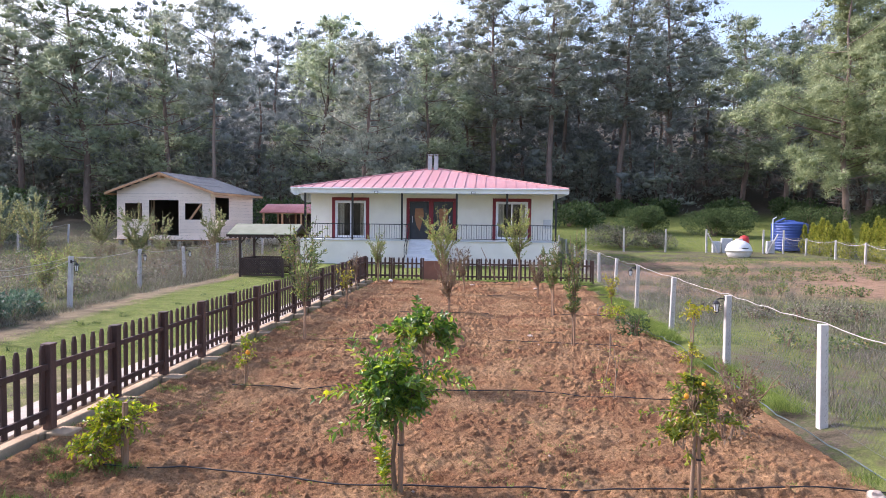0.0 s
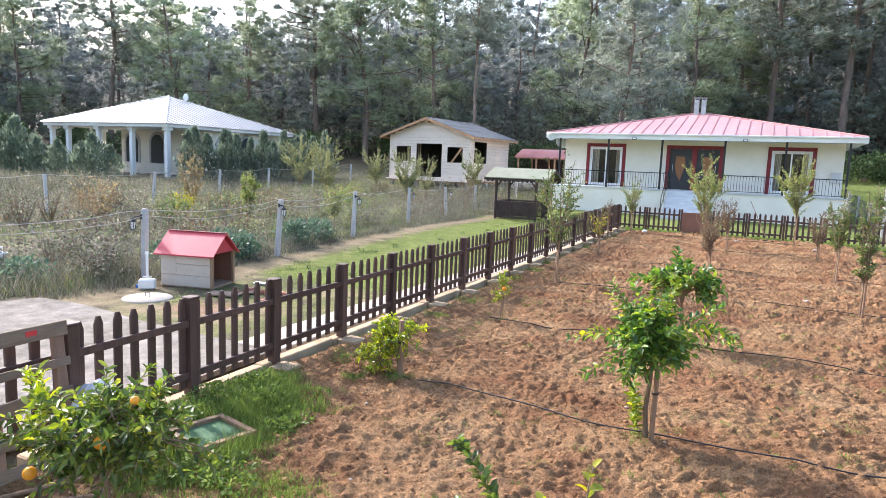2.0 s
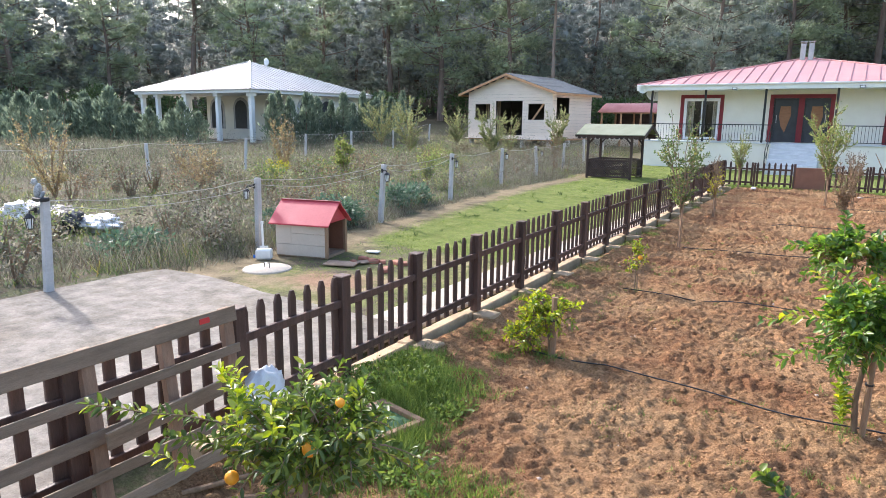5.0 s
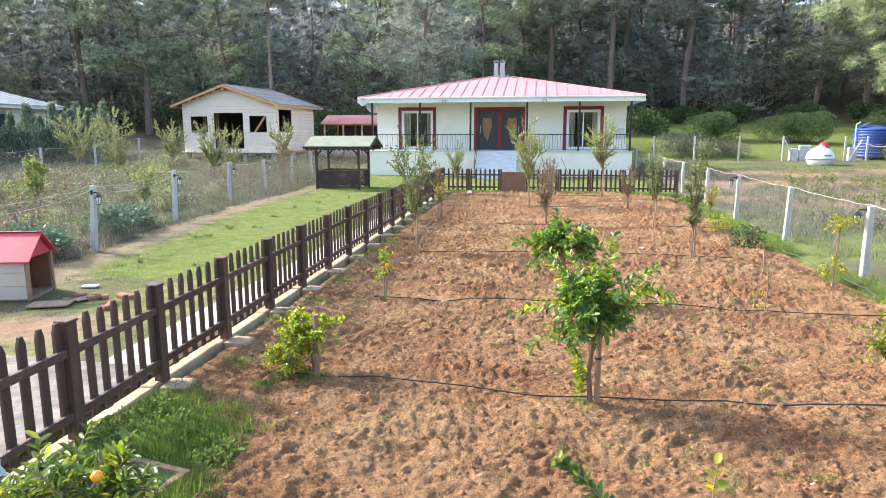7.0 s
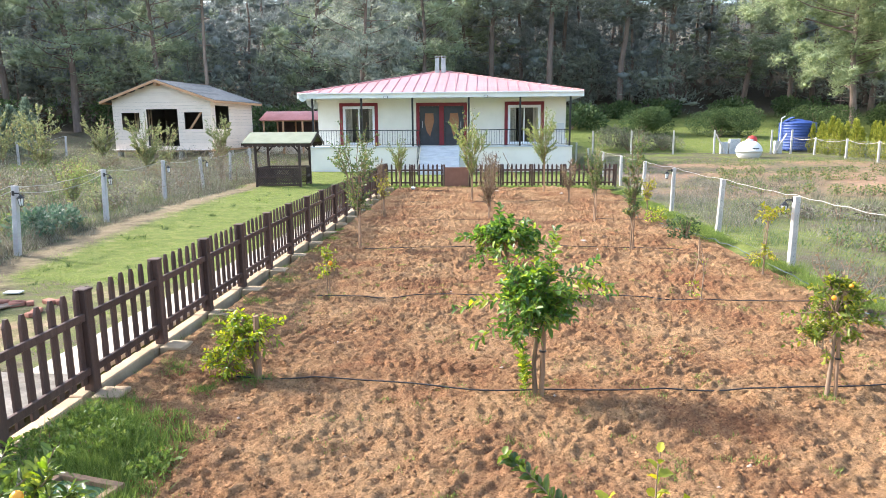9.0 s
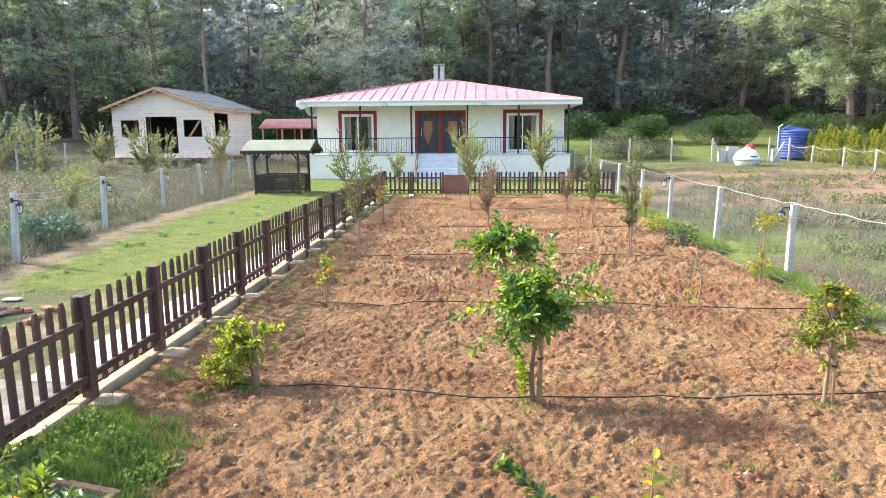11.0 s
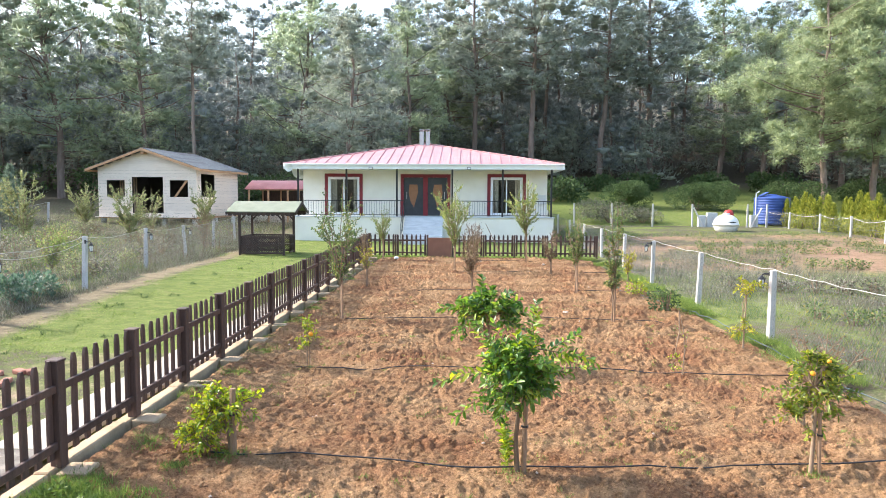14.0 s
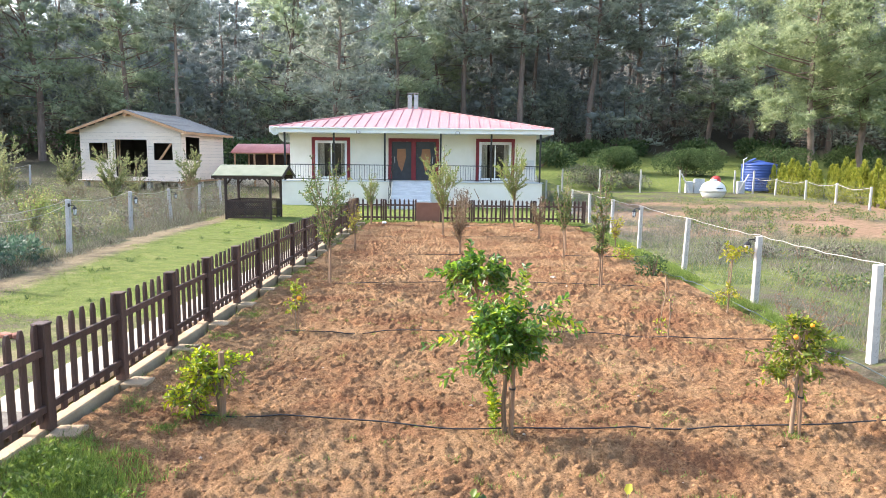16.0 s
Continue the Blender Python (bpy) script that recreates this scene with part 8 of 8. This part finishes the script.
    x, y = np.repeat(x[k], 4) + r.normal(size=4 * k.sum()) * 0.035, np.repeat(y[k], 4) + r.normal(size=4 * k.sum()) * 0.035
    scatter("bed_seedlings", x, y, 0.018 + 0.035 * r.random(len(x)), 8, 0.007, 0.018, L_GRASS, "tiny green seedlings and grass sprouting in the hoed soil", "weeds", 98, True)
    x = np.concatenate([r.uniform(-4.8, 3.8, 900), r.uniform(-4.8, 3.8, 500)])
    y = np.concatenate([24.25 + r.normal(size=900) * 0.12, 24.8 + r.random(500) * 0.5])
    scatter("fence_grass", x, y, 0.05 + 0.09 * r.random(1400), 10, 0.009, 0.06, L_GRASS, "green grass along the back picket fence", "grass", 94)


make_weeds()
for k, (x, y, sx, h) in enumerate(((-3.72, 4.05, 0.36, 0.17), (-3.88, 4.45, 0.24, 0.18), (-3.5, 4.15, 0.26, 0.14), (-3.95, 3.2, 0.2, 0.18), (-3.95, 4.0, 0.25, 0.19), (-3.15, 3.85, 0.2, 0.11), (-2.9, 3.0, 0.24, 0.08), (-3.95, 3.6, 0.22, 0.19), (-3.3, 2.85, 0.22, 0.12))):
    bush(x, y, sx, sx, h, 620, 0.040, L_GRASS, "low broadleaf weed clump beside the kerb", 1250 + k, "weed_clump", "kerb weeds")
WEED_BUSHES = [(-9.9, 8.9, 0.5, 0.5, L_BLUEGREEN), (-9.75, 9.9, 0.55, 0.62, L_BLUEGREEN), (-9.6, 10.3, 0.45, 0.5, L_BLUEGREEN), (-9.85, 12.3, 0.5, 0.62, L_BLUEGREEN), (-9.9, 13.2, 0.45, 0.5, L_BLUEGREEN), (-10.6, 6.0, 0.5, 0.42, L_BLUEGREEN),
               (-9.7, 6.9, 0.45, 0.75, L_DRY), (-10.2, 7.6, 0.6, 0.95, L_DRY), (-11.2, 7.2, 0.6, 0.9, L_DRY), (-12.5, 8.6, 0.7, 0.8, L_DRY), (-13.5, 10.5, 0.8, 0.9, L_DRY), (-15.5, 12.5, 0.9, 1.0, L_DRY),
               (-17.5, 10.5, 0.9, 1.2, L_DRY), (-19.0, 14.5, 0.9, 1.1, L_DRY), (-12.0, 5.2, 0.5, 0.6, L_DRY), (-11.5, 3.2, 0.6, 0.8, L_DRY), (-10.8, 1.8, 0.6, 0.9, L_DRY), (-18.5, 18.5, 0.8, 0.9, L_DRY), (-16.0, 17.0, 0.8, 0.9, L_ORCH),
               (-22.5, 20.5, 1.0, 1.1, L_DRY), (-23.5, 16.5, 1.0, 1.2, L_DRY), (-24.0, 12.5, 1.0, 1.2, L_DRY), (-13.0, 19.5, 0.7, 0.8, L_ORCH), (-11.0, 17.2, 0.6, 0.6, L_DRY), (-12.4, 24.0, 0.7, 0.7, L_DRY), (-11.8, 21.0, 0.6, 0.6, L_DRY), (-13.6, 28.0, 0.8, 0.8, L_DRY)]
for k, (x, y, s, h, m) in enumerate(WEED_BUSHES):
    big = 1.1 if m is L_BLUEGREEN else 1.0
    bush(x, y, s * big, s * big, h * (1.05 if big > 1 else 1), 560 if big > 1 else 520, 0.11 if big > 1 else 0.085, m, "bluish-green broadleaf weed clump at the fence" if m is L_BLUEGREEN else "greying dry weed shrub on the neglected plot" if m is L_DRY else "half-green weed shrub on the neglected plot", 700 + k, "weed_shrub", "weed shrubs")


def young_tree(x, y, h, rad, mat, label, seed, n=300, leaf=0.08, stems=6):
    sapling("young_tree", x, y, h, rad, label, seed, mat, n, leaf, 0.2, stems, stake=False)
    ob = [o for o in scene.objects if o.name.startswith("young_tree") and not o.parent][-1]
    ob.location.z = float(height(x, y))


LEFT_TREES = [(-16.05, 7.75, 2.35, 0.75, L_AUTUMN, "young tree with orange autumn leaves among weeds", 120), (-16.0, 11.7, 1.45, 0.8, L_AUTUMN, "young tree with thin yellowish leaves among weeds", 130),
              (-17.3, 16.1, 2.2, 0.5, L_AUTUMN, "slim young tree with brownish yellow leaves", 150), (-16.4, 14.9, 0.85, 0.5, L_YELLOW, "bright yellow-green shrub among weeds", 110),
              (-13.5, 14.7, 1.6, 0.30, L_WILLOW, "upright bright green sapling among weeds", 260), (-19.6, 26.8, 2.9, 0.7, L_PALE, "leafy pale green young tree in the plot", 420),
              (-15.4, 27.5, 2.6, 0.7, L_PALE, "green young tree before the cream cabin", 460), (-14.5, 33.5, 2.6, 0.55, L_PALE, "tall green sapling before the cabin door", 420), (-21.5, 34.5, 2.5, 0.75, L_PALE, "bushy green young tree beside the cabin", 420),
              (-16.4, 31.5, 2.2, 0.6, L_PALE, "thin pale shrub before the cabin", 120), (-23.8, 30.0, 2.6, 1.0, L_PALE, "pale leafy young tree near the far fence", 420), (-11.6, 16.3, 1.3, 0.45, L_WILLOW, "pale-leaved shrub behind the wire fence", 140),
              (-13.2, 30.0, 1.5, 0.5, L_BROWN, "reddish bare-branched shrub near the cabin", 60), (-13.9, 12.2, 1.1, 0.5, L_ORCH, "low half-bare shrub among weeds", 90), (-14.6, 21.5, 1.2, 0.5, L_WILLOW, "pale low shrub among weeds", 110)]
r_w = np.random.default_rng(1234)
for k in range(84):
    y = 1.5 + 34 * r_w.random()
    x = float(lp_x(y)) - 0.9 - 11 * r_w.random() ** 1.2
    s = r_w.uniform(0.40, 0.95)
    m = (L_DRY, L_PALE, L_ORCH, L_DRY, L_BROWN)[k % 5]
    bush(x, y, s, s, s * r_w.uniform(0.8, 1.5), 360, 0.075, m, ("greying dry weed shrub on the neglected plot", "pale greyish-green weed shrub among grass", "half-green weed shrub on the neglected plot", "tangled dry weed shrub among straw", "brown withered shrub among weeds")[k % 5], 1300 + k, "weed_shrub", "weed shrubs")
for k, (x, y, h, rad, m, lb, n) in enumerate(LEFT_TREES):
    young_tree(x, y, h * (1.1 if m is L_PALE else 1.0), rad * (1.2 if m is L_PALE else 1.0), m, lb, 800 + k, int(n * (2.2 if m is L_PALE else 1.5)), 0.085)


def make_crops():
    """Rows of vegetables on the neighbouring plot."""
    r = np.random.default_rng(97)
    k = 0
    for row, (x0, y0, x1, y1, m) in enumerate(((9.0, 27.0, 17.5, 26.0, L_ORCH), (7.5, 22.0, 15.5, 20.5, L_ORCH), (5.6, 16.5, 10.0, 15.0, L_DRY), (5.4, 12.2, 11.5, 11.0, L_ORCH), (9.5, 30.0, 17.0, 29.5, L_ORCH))):
        for t in np.linspace(0, 1, 13):
            x, y = x0 + (x1 - x0) * t + r.normal() * 0.15, y0 + (y1 - y0) * t + r.normal() * 0.15
            bush(x, y, 0.34 * r.uniform(0.7, 1.2), 0.3, 0.38 * r.uniform(0.7, 1.2), 190, 0.07, m, "low vegetable plant in a row on the neighbouring plot", 900 + k, "vegetable_plant", "vegetable row")
            k += 1
    for x, y, s in ((5.9, 9.3, 0.09), (7.4, 11.6, 0.08), (9.0, 8.6, 0.10)):
        p = thing("pumpkin", x, y, float(height(x, y)) + 0.02, "yellow pumpkin lying in weeds", "pumpkin")
        a = np.linspace(-1.45, 1.45, 9)
        v, f = lathe([(s * math.cos(q), s * 0.8 * (1 + math.sin(q))) for q in a], 16)
        v[:, :2] *= (1 + 0.08 * np.cos(8 * np.arctan2(v[:, 1], v[:, 0])))[:, None]
        array_part("body", v, f, M_ORANGE, p, smooth=True)
        part("stalk", rod_bm((0, 0, s * 1.55), (0.01, 0, s * 2.0), 0.012, 0.008, 6), M_TWIG, p)


make_crops()


def make_tools():
    """Rake against the back fence and odd stones in the bed."""
    t = thing("garden_rake", 0.34, 24.05, 0.02, "long-handled garden rake leaning on the back picket fence", "rake")
    part("handle", rod_bm((0.0, -0.25, 0.03), (-0.62, 0.36, 1.28), 0.014, 0.012, 8), M_STAKE, t)
    bm = box_bm(0.02, -0.27, 0.03, 0.34, 0.025, 0.02, None, 0.004)
    for k in range(9):
        rod(bm, (-0.14 + 0.04 * k, -0.27, 0.03), (-0.14 + 0.04 * k, -0.31, -0.03), 0.004, 0.002, 4)
    part("rake_head", bm, M_BLACK, t)
    for x, y, a, w in ((-21.0, 31.0, 12, 1.5), (-20.3, 31.3, -8, 1.2), (-19.8, 30.8, 25, 0.9)):
        b = thing("loose_board", x, y, float(height(x, y)) + 0.06, "white painted board lying among weeds", "board", turn=a)
        part("plank", box_bm(0, 0, 0.05, w, 0.16, 0.03, Matrix.Rotation(0.06, 4, "Y"), 0.004), M_SIDING, b)
    r = np.random.default_rng(5)
    for x, y, s, m in ((-3.5, 23.3, 0.09, M_TANKW), (-0.55, 23.0, 0.08, M_STONE), (1.6, 22.0, 0.06, M_STONE), (0.95, 12.6, 0.055, M_STONE), (3.35, 5.4, 0.07, M_STONE)):
        bm = bmesh.new()
        bmesh.ops.create_icosphere(bm, subdivisions=2, radius=s)
        for v in bm.verts:
            v.co *= 1 + 0.18 * r.normal()
            v.co.z *= 0.6
        o = part("stone", bm, m)
        o.location = (x, y, float(soil_height(np.array([x]), np.array([y]))[0]) + s * 0.3)
        tagged(o, "pale stone lying on the hoed bed" if m is M_STONE else "white stone at the back of the bed", "stone", "bed stones")


make_tools()
